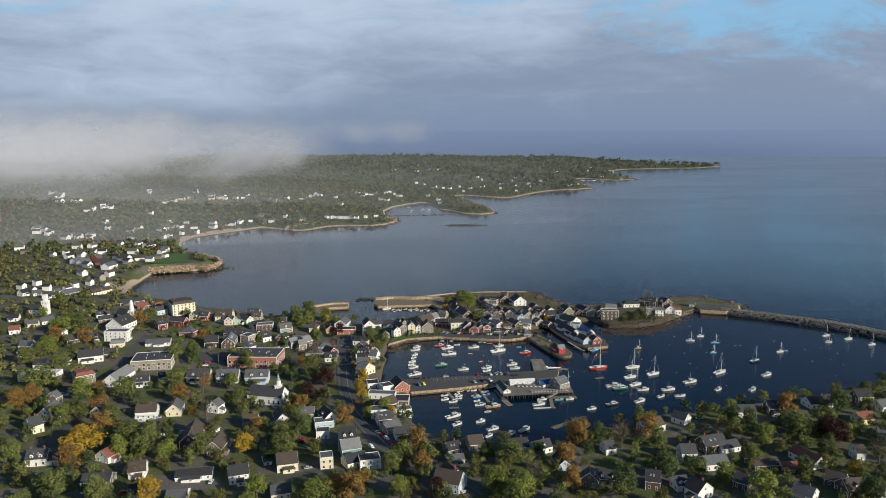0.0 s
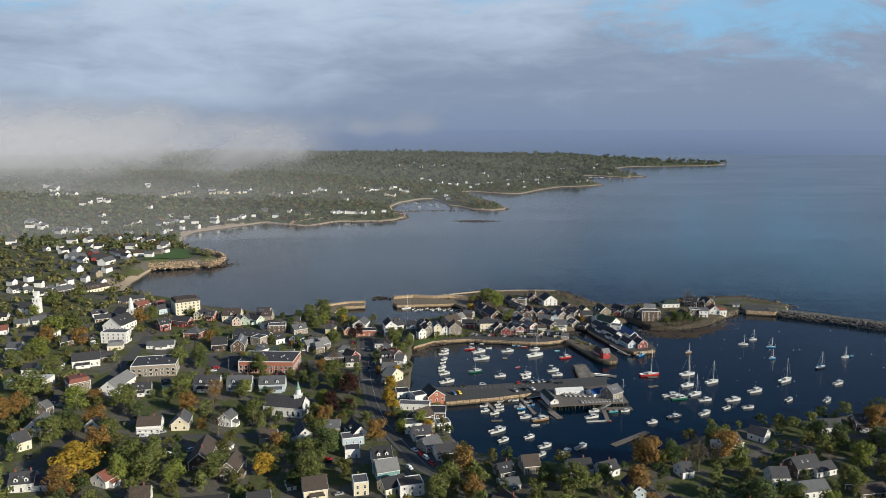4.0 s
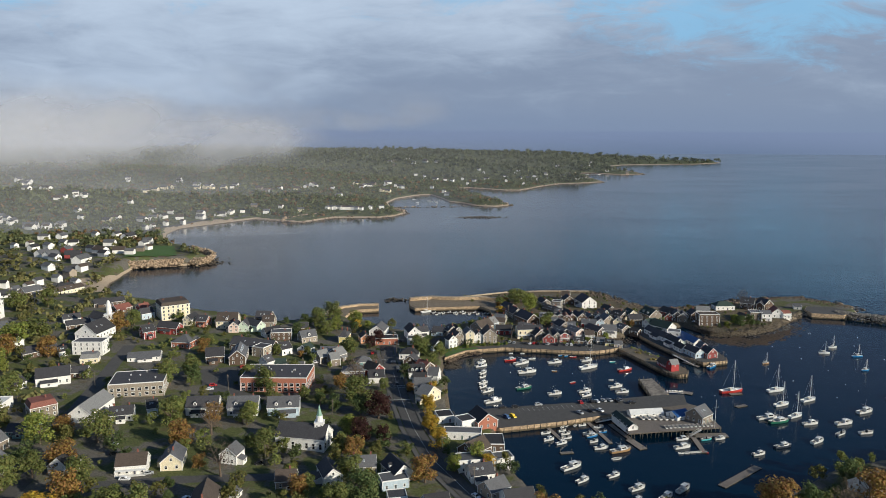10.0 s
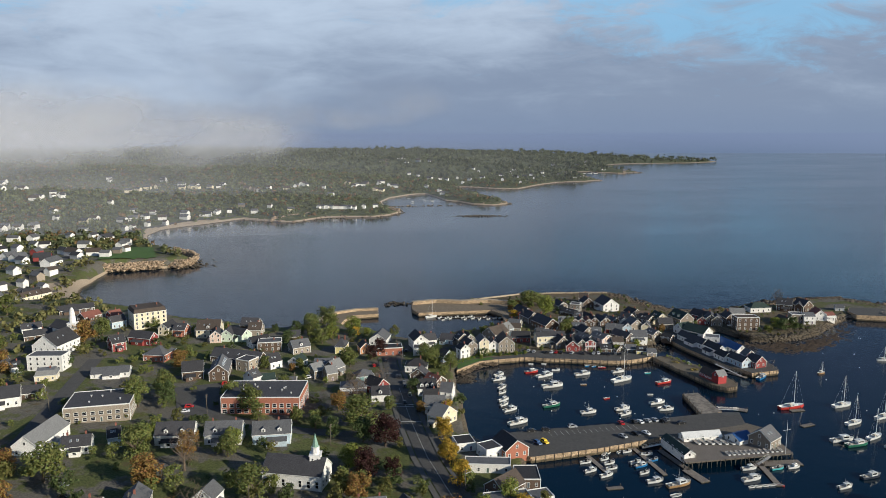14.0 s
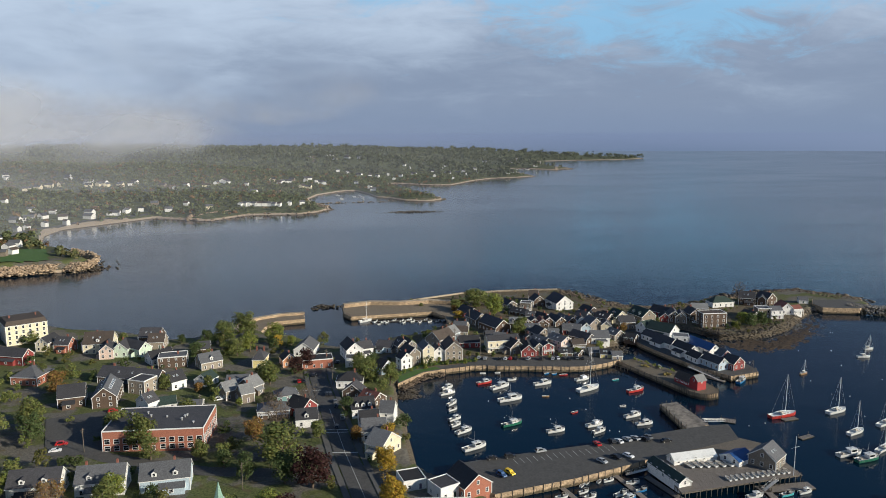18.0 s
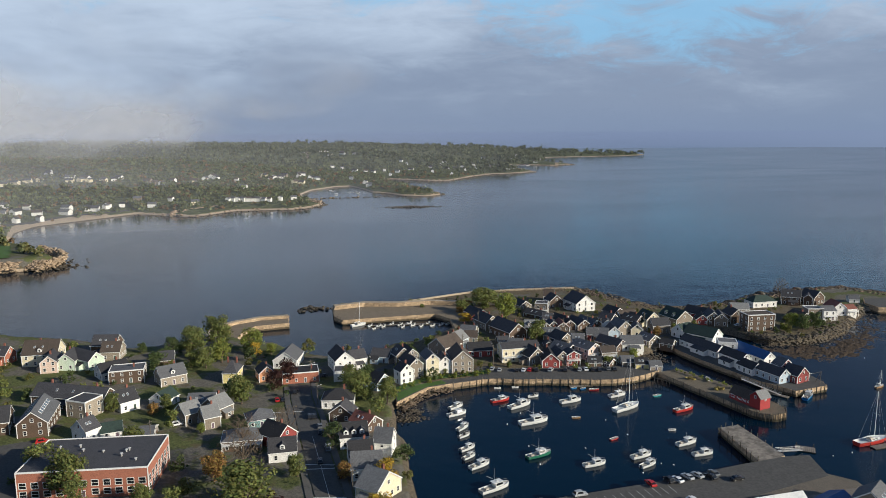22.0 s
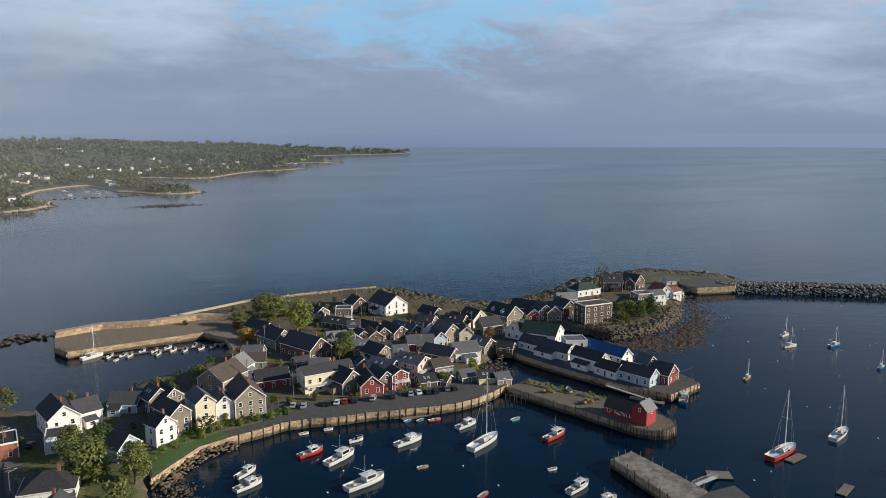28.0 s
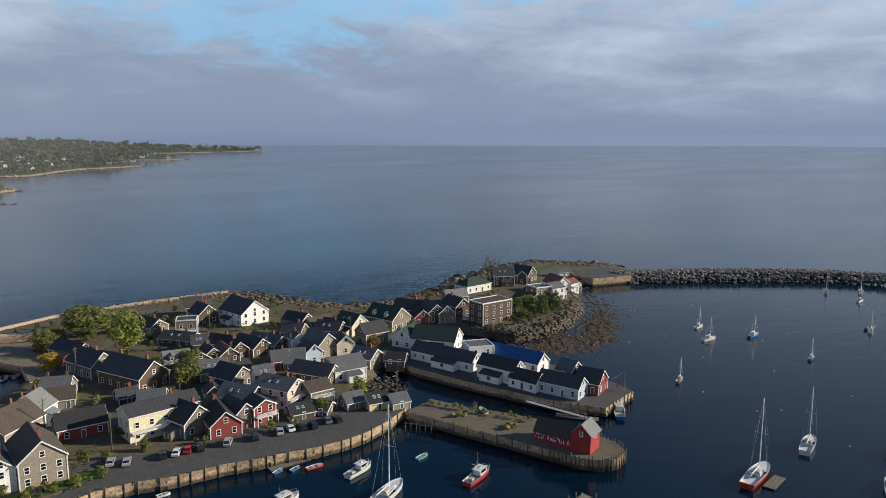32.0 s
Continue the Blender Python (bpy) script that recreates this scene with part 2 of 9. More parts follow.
BARK = surface("grey_brown_bark", (0.12, 0.09, 0.065), 0.95, 6.0, 0.4, 0.3, 0.4)


def sheer(m, share=0.28):
    """Foliage: part of the light comes through the leaf."""
    n = Net(m.node_tree)
    b = [q for q in m.node_tree.nodes if q.type == "BSDF_PRINCIPLED"][0]
    out = [q for q in m.node_tree.nodes if q.type == "OUTPUT_MATERIAL"][0]
    thru = n("ShaderNodeBsdfTranslucent", {0: b.inputs["Base Color"].links[0].from_socket})
    mix = n("ShaderNodeMixShader", {0: share, 1: b.outputs[0], 2: thru.outputs[0]})
    n.t.links.new(mix.outputs[0], out.inputs[0])
    return m


def leaf(name, tint, hue=0.06):
    return sheer(surface(name, tint, 0.75, 1.2, 0.3, 0.35, 0.0, vary=0.3, islands=0.5, hue=hue, spec=0.2))


LEAVES = dict(g=leaf("green_leaves", (0.155, 0.172, 0.050)), d=leaf("deep_green_leaves", (0.092, 0.120, 0.042)), y=leaf("yellow_leaves", (0.42, 0.285, 0.035), 0.04), o=leaf("orange_leaves", (0.27, 0.165, 0.050)),
              r=leaf("dark_red_leaves", (0.052, 0.024, 0.020)), l=leaf("lime_leaves", (0.21, 0.235, 0.05)), b=leaf("dry_twigs", (0.15, 0.115, 0.08), 0.03))
LEAFWORDS = dict(g="green", d="deep green", y="golden yellow", o="orange and green autumn", r="dark red", l="bright lime green", b="thin brown, nearly bare")


def build_water():
    m = MATS["sea_water"] = bpy.data.materials.new("sea_water")
    m.use_nodes = True
    m.node_tree.nodes.clear()
    n = Net(m.node_tree)
    p = n("ShaderNodeNewGeometry").outputs["Position"]
    flat = n("ShaderNodeVectorMath", {0: p, 1: (0.35, 1.0, 1.0)}, operation="MULTIPLY").outputs[0]
    swell = n.noise(flat, 0.045, 3.0, 0.5, 0.5)
    rip = n.noise(flat, 0.9, 4.0, 0.6)
    calm = n.ramp(n.noise(flat, 0.006, 5.0, 0.6, 0.8), 0.30, 0.72)
    turned = n("ShaderNodeVectorMath", {0: n("ShaderNodeVectorRotate", {0: p, "Angle": 0.6}).outputs[0], 1: (0.22, 1.0, 1.0)}, operation="MULTIPLY").outputs[0]
    mid = n.noise(turned, 0.17, 3.0, 0.5, 0.3)
    h = n.math("ADD", n.math("ADD", n.math("MULTIPLY", swell, 0.7), n.math("MULTIPLY", mid, 0.30)), n.math("MULTIPLY", rip, 0.11))
    bp = n("ShaderNodeBump", {"Height": h, "Strength": n.math("ADD", n.math("MULTIPLY", calm, 0.08), 0.20), "Distance": 1.0})
    b = n("ShaderNodeBsdfPrincipled", {"Base Color": rgb(0.001, 0.010, 0.023), "Roughness": n.math("ADD", n.math("MULTIPLY", calm, 0.05), 0.11), "IOR": 1.33, "Specular IOR Level": 0.26, "Normal": bp.outputs[0]})
    out = n("ShaderNodeOutputMaterial")
    n.t.links.new(b.outputs[0], out.inputs[0])
    return m


WATER = build_water()


def build_ground():
    m = MATS["ground"] = bpy.data.materials.new("ground")
    m.use_nodes = True
    m.node_tree.nodes.clear()
    n = Net(m.node_tree)
    g = n("ShaderNodeNewGeometry")
    p = g.outputs["Position"]
    z = n("ShaderNodeSeparateXYZ", {0: p}).outputs[2]
    f = n.noise(p, 1.2, 6.0, 0.65)
    s = n.noise(p, 0.06, 5.0, 0.6)
    grass = n.mix(n.ramp(f, 0.3, 0.7), rgb(0.056, 0.068, 0.024), rgb(0.125, 0.135, 0.050))
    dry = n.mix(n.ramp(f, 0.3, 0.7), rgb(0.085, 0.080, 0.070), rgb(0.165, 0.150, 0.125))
    earth = n.mix(n.ramp(f, 0.3, 0.7), rgb(0.075, 0.062, 0.040), rgb(0.165, 0.132, 0.084))
    # the neck is trodden earth and gravel, with little grass
    neck = n("ShaderNodeVectorMath", {0: p, 1: (85.0, 725.0, 3.0)}, operation="DISTANCE").outputs["Value"]
    neck = n.math("SUBTRACT", 1.0, n.ramp(neck, 130.0, 190.0))
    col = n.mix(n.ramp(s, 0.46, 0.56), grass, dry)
    col = n.mix(n.math("MULTIPLY", neck, n.ramp(n.noise(p, 0.09, 4.0, 0.6), 0.36, 0.50)), col, earth)
    col = n.mix(n.math("MULTIPLY", n.ramp(n.noise(p, 0.16, 4.0, 0.6), 0.55, 0.68), 0.8), col, rgb(0.10, 0.082, 0.045))
    # beyond the bay the floor of the woods is low green growth
    ys = n("ShaderNodeSeparateXYZ", {0: p}).outputs[1]
    scrub = n.mix(n.ramp(n.noise(p, 0.12, 6.0, 0.7), 0.35, 0.65), rgb(0.050, 0.064, 0.028), rgb(0.125, 0.130, 0.062))
    col = n.mix(n.ramp(ys, 960.0, 1120.0), col, scrub)
    sand = n.mix(n.ramp(f, 0.3, 0.7), rgb(0.31, 0.245, 0.17), rgb(0.44, 0.355, 0.26))
    # dark stones instead of sand inside the harbour
    bank = n("ShaderNodeVectorMath", {0: p, 1: (40.0, 540.0, 0.0)}, operation="DISTANCE").outputs["Value"]
    bank = n.math("SUBTRACT", 1.0, n.ramp(bank, 230.0, 300.0))
    sand = n.mix(bank, sand, n.mix(n.ramp(f, 0.35, 0.6), rgb(0.045, 0.038, 0.028), rgb(0.14, 0.115, 0.08)))
    wet = n.mix(n.ramp(f, 0.35, 0.65), rgb(0.045, 0.035, 0.024), rgb(0.15, 0.115, 0.08))
    zz = n.math("ADD", z, n.math("MULTIPLY", n.math("SUBTRACT", f, 0.5), 0.9))
    # the two bathing beaches run up to the road behind them
    shore = None
    for cx, cy, rad in ((-372, 832, 62), (-335, 775, 40), (-470, 1262, 70), (-425, 1345, 55)):
        far = n("ShaderNodeVectorMath", {0: p, 1: (cx, cy, 0.0)}, operation="DISTANCE").outputs["Value"]
        one = n.math("SUBTRACT", 1.0, n.ramp(n.math("ADD", far, n.math("MULTIPLY", n.math("SUBTRACT", s, 0.5), 30.0)), rad * 0.8, rad))
        shore = one if shore is None else n.math("MAXIMUM", shore, one)
    zz = n.math("SUBTRACT", zz, n.math("MULTIPLY", shore, 2.2))
    col = n.mix(n.ramp(zz, 2.3, 2.9), sand, col)
    zz = n.math("ADD", zz, n.math("MULTIPLY", shore, 2.2))
    col = n.mix(n.ramp(zz, 0.2, 0.9), wet, col)
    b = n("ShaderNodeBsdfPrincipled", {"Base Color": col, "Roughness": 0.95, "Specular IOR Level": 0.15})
    bp = n("ShaderNodeBump", {"Height": f, "Strength": 0.4, "Distance": 0.3})
    n.t.links.new(bp.outputs[0], b.inputs["Normal"])
    out = n("ShaderNodeOutputMaterial")
    n.t.links.new(b.outputs[0], out.inputs[0])
    return m


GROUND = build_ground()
LAWN_GREEN = surface("mown_lawn", (0.06, 0.115, 0.022), 0.9, 2.0, 0.25, 0.3, 0.3)

# ---- the shape of the land ----
SHORE_A = [(1424.5, 3724.3), (1230.7, 3554.3), (1029.0, 3508.3), (858.3, 3462.2), (720.7, 3266.0), (726.8, 2963.1), (731.1, 2745.4), (633.1, 2683.9), (555.0, 2786.6), (472.1, 2790.0), (487.2, 2658.0), (481.7, 2330.3), (428.8, 2285.4), (336.4, 2243.6), (274.0, 2160.9), (192.1, 2012.1), (147.4, 2013.4), (105.3, 2050.6), (61.6, 2089.2), (37.6, 2071.2), (60.0, 1915.9), (89.9, 1839.0), (111.5, 1703.6), (120.6, 1631.9), (84.3, 1599.4), (44.3, 1622.6), (16.5, 1681.7), (-7.8, 1706.9), (-26.0, 1799.6), (-46.2, 1872.6), (-73.6, 1858.5), (-117.9, 1774.8), (-132.4, 1685.7), (-121.3, 1593.8), (-88.6, 1492.1), (-107.8, 1438.2), (-137.5, 1413.2), (-179.0, 1414.2), (-219.3, 1406.7), (-244.0, 1367.0)]
SHORE_B = [(-260.0, 1344.3), (-281.1, 1352.4), (-314.1, 1368.6), (-349.8, 1393.3), (-397.3, 1310.6), (-422.5, 1269.7), (-426.4, 1212.6), (-409.8, 1138.4), (-380.6, 1087.3), (-357.4, 1063.2), (-336.3, 1031.6), (-306.1, 985.8), (-313.0, 966.7), (-330.3, 955.8), (-362.0, 949.1), (-378.3, 938.6), (-374.3, 907.9), (-363.1, 870.0), (-347.9, 840.8), (-331.4, 813.6), (-306.8, 773.7), (-240.2, 727.1), (-207.8, 720.0), (-174.0, 701.3), (-162.9, 704.6), (-148.9, 715.6), (-144.1, 727.6), (-142.6, 736.0), (-124.2, 726.8), (-127.3, 722.3), (-118.7, 711.8), (-102.7, 707.8), (-90.1, 687.0), (-71.0, 677.5), (-57.5, 677.5), (-42.6, 696.3), (-26.2, 700.3), (-10.0, 719.9), (-3.5, 729.6), (-3.5, 748.5)]
SHORE_C = [(-10.9, 760.1), (-68.1, 753.8), (-73.0, 751.8), (-75.7, 785.2), (-34.5, 786.6), (18.3, 810.3), (41.8, 812.2), (52.0, 813.8), (94.9, 813.1), (108.9, 797.4), (110.1, 781.1), (124.7, 758.1), (135.0, 750.0), (152.5, 747.8), (183.0, 752.1), (202.8, 763.0), (238.8, 781.5), (283.5, 789.5), (295.7, 772.2), (313.0, 751.0), (306.0, 728.5), (284.7, 711.9), (257.6, 723.7), (246.6, 712.4), (230.6, 695.5), (212.6, 678.1), (188.8, 667.1), (169.4, 663.6), (154.1, 666.4), (149.0, 678.6), (142.7, 692.1), (98.9, 672.1), (79.2, 657.0), (75.6, 649.5), (82.7, 647.7), (77.6, 630.2), (75.3, 627.9), (62.3, 624.9), (51.0, 624.5), (34.4, 625.3)]
SHORE_D = [(19.1, 627.3), (4.1, 628.5), (-11.6, 630.7), (-24.3, 627.6), (-33.7, 624.7), (-43.4, 613.6), (-47.9, 607.5), (-47.4, 598.4), (-48.9, 584.1), (-45.8, 574.2), (-46.9, 553.4), (-46.2, 521.1), (-41.9, 512.8), (-22.9, 494.6), (-24.2, 491.1), (-26.4, 459.7), (-16.9, 436.4), (-13.0, 425.1), (2.5, 417.0), (26.1, 411.6), (58.4, 401.7), (77.6, 417.8), (96.5, 426.3), (121.9, 444.3), (150.2, 453.9), (195.2, 465.2), (248.3, 481.3), (292.1, 497.2), (319.7, 504.4), (483.0, 540.5), (1035.0, 494.5), (1035.0, -345.0), (-1035.0, -345.0), (-3680.0, 345.0), (-3680.0, 4255.0), (690.0, 4255.0), (1322.5, 3829.5)]
SHORE_SEA = [(18.3, 810.3), (41.8, 812.2), (52.0, 813.8), (94.9, 813.1), (108.9, 797.4), (110.1, 781.1), (124.7, 758.1), (135.0, 750.0), (152.5, 747.8), (183.0, 752.1), (202.8, 763.0), (238.8, 781.5), (283.5, 789.5), (295.7, 772.2), (313.0, 751.0)]
SHORE_COVE = [(257.6, 723.7), (246.6, 712.4), (230.6, 695.5), (212.6, 678.1), (188.8, 667.1), (169.4, 663.6), (154.1, 666.4), (149.0, 678.6), (142.7, 692.1)]
SHORE_FAR = [(726.8, 2963.1), (731.1, 2745.4), (633.1, 2683.9), (555.0, 2786.6), (472.1, 2790.0), (487.2, 2658.0), (481.7, 2330.3), (428.8, 2285.4), (336.4, 2243.6), (274.0, 2160.9), (192.1, 2012.1), (147.4, 2013.4), (105.3, 2050.6), (61.6, 2089.2), (37.6, 2071.2), (60.0, 1915.9), (89.9, 1839.0), (111.5, 1703.6), (120.6, 1631.9), (-121.3, 1593.8), (-88.6, 1492.1), (-107.8, 1438.2), (-137.5, 1413.2), (-179.0, 1414.2), (-219.3, 1406.7), (-244.0, 1367.0), (-260.0, 1344.3), (-281.1, 1352.4), (-314.1, 1368.6), (-349.8, 1393.3)]
SHORE = SHORE_A + SHORE_B + SHORE_C + SHORE_D

def edge_distance(x, y, poly):
    """Signed distance from the shoreline, positive on land."""
    px, py = np.array(poly, float).T
    qx, qy = np.roll(px, -1), np.roll(py, -1)
    if x.size < 64:
        # few points: all edges at once
        ex, ey = x.reshape(-1, 1), y.reshape(-1, 1)
        dx, dy = qx - px, qy - py
        u = np.clip(((ex - px) * dx + (ey - py) * dy) / np.maximum(dx * dx + dy * dy, 1e-9), 0, 1)
        near = np.min((ex - px - u * dx) ** 2 + (ey - py - u * dy) ** 2, axis=1)
        cross = ((py > ey) != (qy > ey)) & (ex < dx * (ey - py) / np.where(dy == 0, 1e-9, dy) + px)
        return (np.where(cross.sum(1) % 2 == 1, 1, -1) * np.sqrt(near)).reshape(x.shape)
    best = np.full(x.shape, 1e18)
    inside = np.zeros(x.shape, bool)
    for ax, ay, bx, by in zip(px, py, qx, qy):
        dx, dy = bx - ax, by - ay
        u = np.clip(((x - ax) * dx + (y - ay) * dy) / max(dx * dx + dy * dy, 1e-9), 0, 1)
        best = np.minimum(best, (x - ax - u * dx) ** 2 + (y - ay - u * dy) ** 2)
        if ay != by:
            inside ^= ((ay > y) != (by > y)) & (x < dx * (y - ay) / (by - ay) + ax)
    return np.where(inside, 1, -1) * np.sqrt(best)


def smooth(a, lo, hi):
    u = np.clip((a - lo) / (hi - lo), 0, 1)
    return u * u * (3 - 2 * u)


def land_height(x, y):
    """Height of the ground: quay level round the harbour, a gentle rise through the town, wooded hills beyond the bay."""
    x, y = np.asarray(x, float), np.asarray(y, float)
    d = edge_distance(x, y, SHORE)
    town = 3.0 + np.clip((-x - 104) * 0.032, 0, 9) + np.clip((d - 60) * 0.02, 0, 5) * smooth(480 - y, 0, 170)
    town = town - (town - 3.0) * np.exp(-(((x + 385) ** 2 + (y - 835) ** 2) / 3600.0) ** 1.5)
    hill = 4.0 + np.clip(d - 20, 0, 500) * 0.085 + 22 * smooth(d, 450, 1000) + 6 * np.sin(x * 0.006 + 1.0) * np.cos(y * 0.004) * smooth(d, 60, 300)
    hill = hill * smooth(d, -1, 40) + 3.0 * (1 - smooth(d, -1, 40))
    far = smooth(y, 900, 1320)
    top = town * (1 - far) + hill * far
    run = 3.0 + 5.0 * smooth(y, 690, 1030) + 9.0 * np.exp(-((x + 345) ** 2 + (y - 874) ** 2) / 6600.0) + 14.0 * np.exp(-((x + 414) ** 2 + (y - 1242) ** 2) / 12000.0)
    run = run + 26.0 * np.exp(-((x + 360) ** 2 + (y - 815) ** 2) / 4200.0) + 14.0 * np.exp(-((x + 450) ** 2 + (y - 1300) ** 2) / 9000.0)
    run = run + 9.0 * np.exp(-((x - 232) ** 2 + (y - 680) ** 2) / 1800.0)
    return -3.0 + (top + 3.0) * smooth(d, -2.0, run)


def ground_at(x, y):
    return float(land_height(np.array([x]), np.array([y]))[0])


# ---- building helpers ----
class Build:
    """Collects faces, then becomes one mesh."""
    def __init__(self):
        self.v, self.f, self.m = [], [], []

    def poly(self, pts, mat=0):
        i = len(self.v)
        self.v.extend([tuple(p) for p in pts])
        self.f.append(tuple(range(i, i + len(pts))))
        self.m.append(mat)

    def prism(self, base, top, mat=0, cap=True, foot=True):
        """Joins two loops of the same length."""
        n = len(base)
        i = len(self.v)
        self.v.extend([tuple(p) for p in base] + [tuple(p) for p in top])
        for k in range(n):
            j = (k + 1) % n
            self.f.append((i + k, i + j, i + n + j, i + n + k))
            self.m.append(mat)
        if foot:
            self.f.append(tuple(i + k for k in reversed(range(n))))
            self.m.append(mat)
        if cap:
            self.f.append(tuple(i + n + k for k in range(n)))
            self.m.append(mat)

    def box(self, x0, y0, z0, x1, y1, z1, mat=0):
        self.prism([(x0, y0, z0), (x1, y0, z0), (x1, y1, z0), (x0, y1, z0)], [(x0, y0, z1), (x1, y0, z1), (x1, y1, z1), (x0, y1, z1)], mat)

    def rod(self, a, b, r0, r1, sides=6, mat=0):
        a, b = Vector(a), Vector(b)
        w = (b - a).normalized()
        u = w.orthogonal().normalized()
        t = w.cross(u)
        ring = [(math.cos(2 * math.pi * k / sides), math.sin(2 * math.pi * k / sides)) for k in range(sides)]
        self.prism([a + (u * c + t * s) * r0 for c, s in ring], [b + (u * c + t * s) * r1 for c, s in ring], mat)

    def mesh(self, name, mats):
        me = bpy.data.meshes.new(name)
        me.from_pydata(self.v, [], self.f)
        for m in mats:
            me.materials.append(m)
        if len(mats) > 1:
            me.polygons.foreach_set("material_index", self.m)
        me.update()
        return me


def part(name, build, mats, parent, label="", m=None):
    """One mesh object under a thing or a part."""
    me = build if isinstance(build, bpy.types.Mesh) else build.mesh(name, mats if isinstance(mats, (list, tuple)) else [mats])
    ob = new(name, me)
    ob.parent = parent
    if m is not None:
        ob.matrix_basis = m
    if label:
        tagged(ob, label)
    return ob


def thing(name, m, label, category, group="", kind=""):
    ob = new(name)
    ob.matrix_basis = m
    ob.empty_display_size = 0.5
    return tagged(ob, label, category, group, kind)


SHARED = {}


def window_mesh(w, h):
    key = ("window", round(w, 1), round(h, 1))
    if key not in SHARED:
        b = Build()
        t = 0.15
        xs = (-w / 2 - t, -w / 2, w / 2, w / 2 + t)
        zs = (-t, 0, h / 2 - 0.04, h / 2 + 0.04, h, h + t)
        b.v = [(px, -0.07, pz) for pz in zs for px in xs] + [(px, 0.06, pz) for pz in (zs[0], zs[5]) for px in (xs[0], xs[3])]
        for r in range(5):
            for c in range(3):
                i = r * 4 + c
                q = (i, i + 1, i + 5, i + 4)
                if c == 1 and r in (1, 3):
                    k = len(b.v)
                    b.v += [(b.v[j][0], 0.0, b.v[j][2]) for j in q]
                    b.f += [(q[j], q[(j + 1) % 4], k + (j + 1) % 4, k + j) for j in range(4)] + [(k, k + 1, k + 2, k + 3)]
                    b.m += [0, 0, 0, 0, 1]
                else:
                    b.f.append(q)
                    b.m.append(0)
        b.f += [(0, 24, 25, 3), (20, 26, 24, 0), (23, 27, 26, 20), (3, 25, 27, 23)]
        b.m += [0, 0, 0, 0]
        SHARED[key] = b.mesh("window", [TRIM, PANE])
    return SHARED[key]


def door_mesh():
    if "door" not in SHARED:
        b = Build()
        b.prism([(-0.6, -0.08, 0), (0.6, -0.08, 0), (0.6, 0.05, 0), (-0.6, 0.05, 0)], [(-0.6, -0.08, 2.25), (0.6, -0.08, 2.25), (0.6, 0.05, 2.25), (-0.6, 0.05, 2.25)])
        b.f.remove((0, 1, 5, 4))
        b.v += [(-0.45, -0.08, 0.02), (0.45, -0.08, 0.02), (0.45, -0.08, 2.05), (-0.45, -0.08, 2.05), (-0.45, -0.03, 0.02), (0.45, -0.03, 0.02), (0.45, -0.03, 2.05), (-0.45, -0.03, 2.05)]
        b.f += [(0, 1, 9, 8), (1, 5, 10, 9), (5, 4, 11, 10), (4, 0, 8, 11), (8, 9, 13, 12), (9, 10, 14, 13), (10, 11, 15, 14), (11, 8, 12, 15), (12, 13, 14, 15)]
        b.m = [0] * (len(b.f) - 1) + [1]
        SHARED["door"] = b.mesh("door", [TRIM, DOORM])
    return SHARED["door"]


def chimney_mesh():
    if "chimney" not in SHARED:
        b = Build()
        b.box(-0.34, -0.34, -1.2, 0.34, 0.34, 1.2)
        b.box(-0.4, -0.4, 1.2, 0.4, 0.4, 1.36)
        b.box(-0.17, -0.17, 1.36, 0.17, 0.17, 1.6)
        SHARED["chimney"] = b.mesh("chimney", [BRICK])
    return SHARED["chimney"]


def face_windows(ob, side, length, z0, storeys, seen, half, gap=2.5, door=False, size=(0.95, 1.45)):
    """Rows of windows on one wall. side: 0 and 2 are the long walls, 1 and 3 the gable ends."""
    if not seen:
        return
    n = max(1, int((length - 1.0) / gap))
    for s in range(storeys):
        for i in range(n):
            u = (i + 0.5) / n * length - length / 2
            z = z0 + 0.85 + s * 2.75
            m = Matrix.Rotation(radians(90 * side), 4, "Z") @ Matrix.Translation((u, -half - 0.01, z))
            if door and s == 0 and i == n // 2:
                part("door", door_mesh(), None, ob, "", Matrix.Rotation(radians(90 * side), 4, "Z") @ Matrix.Translation((u, -half - 0.01, z0 + 0.1)))
            else:
                part("window", window_mesh(*size), None, ob, "", m)


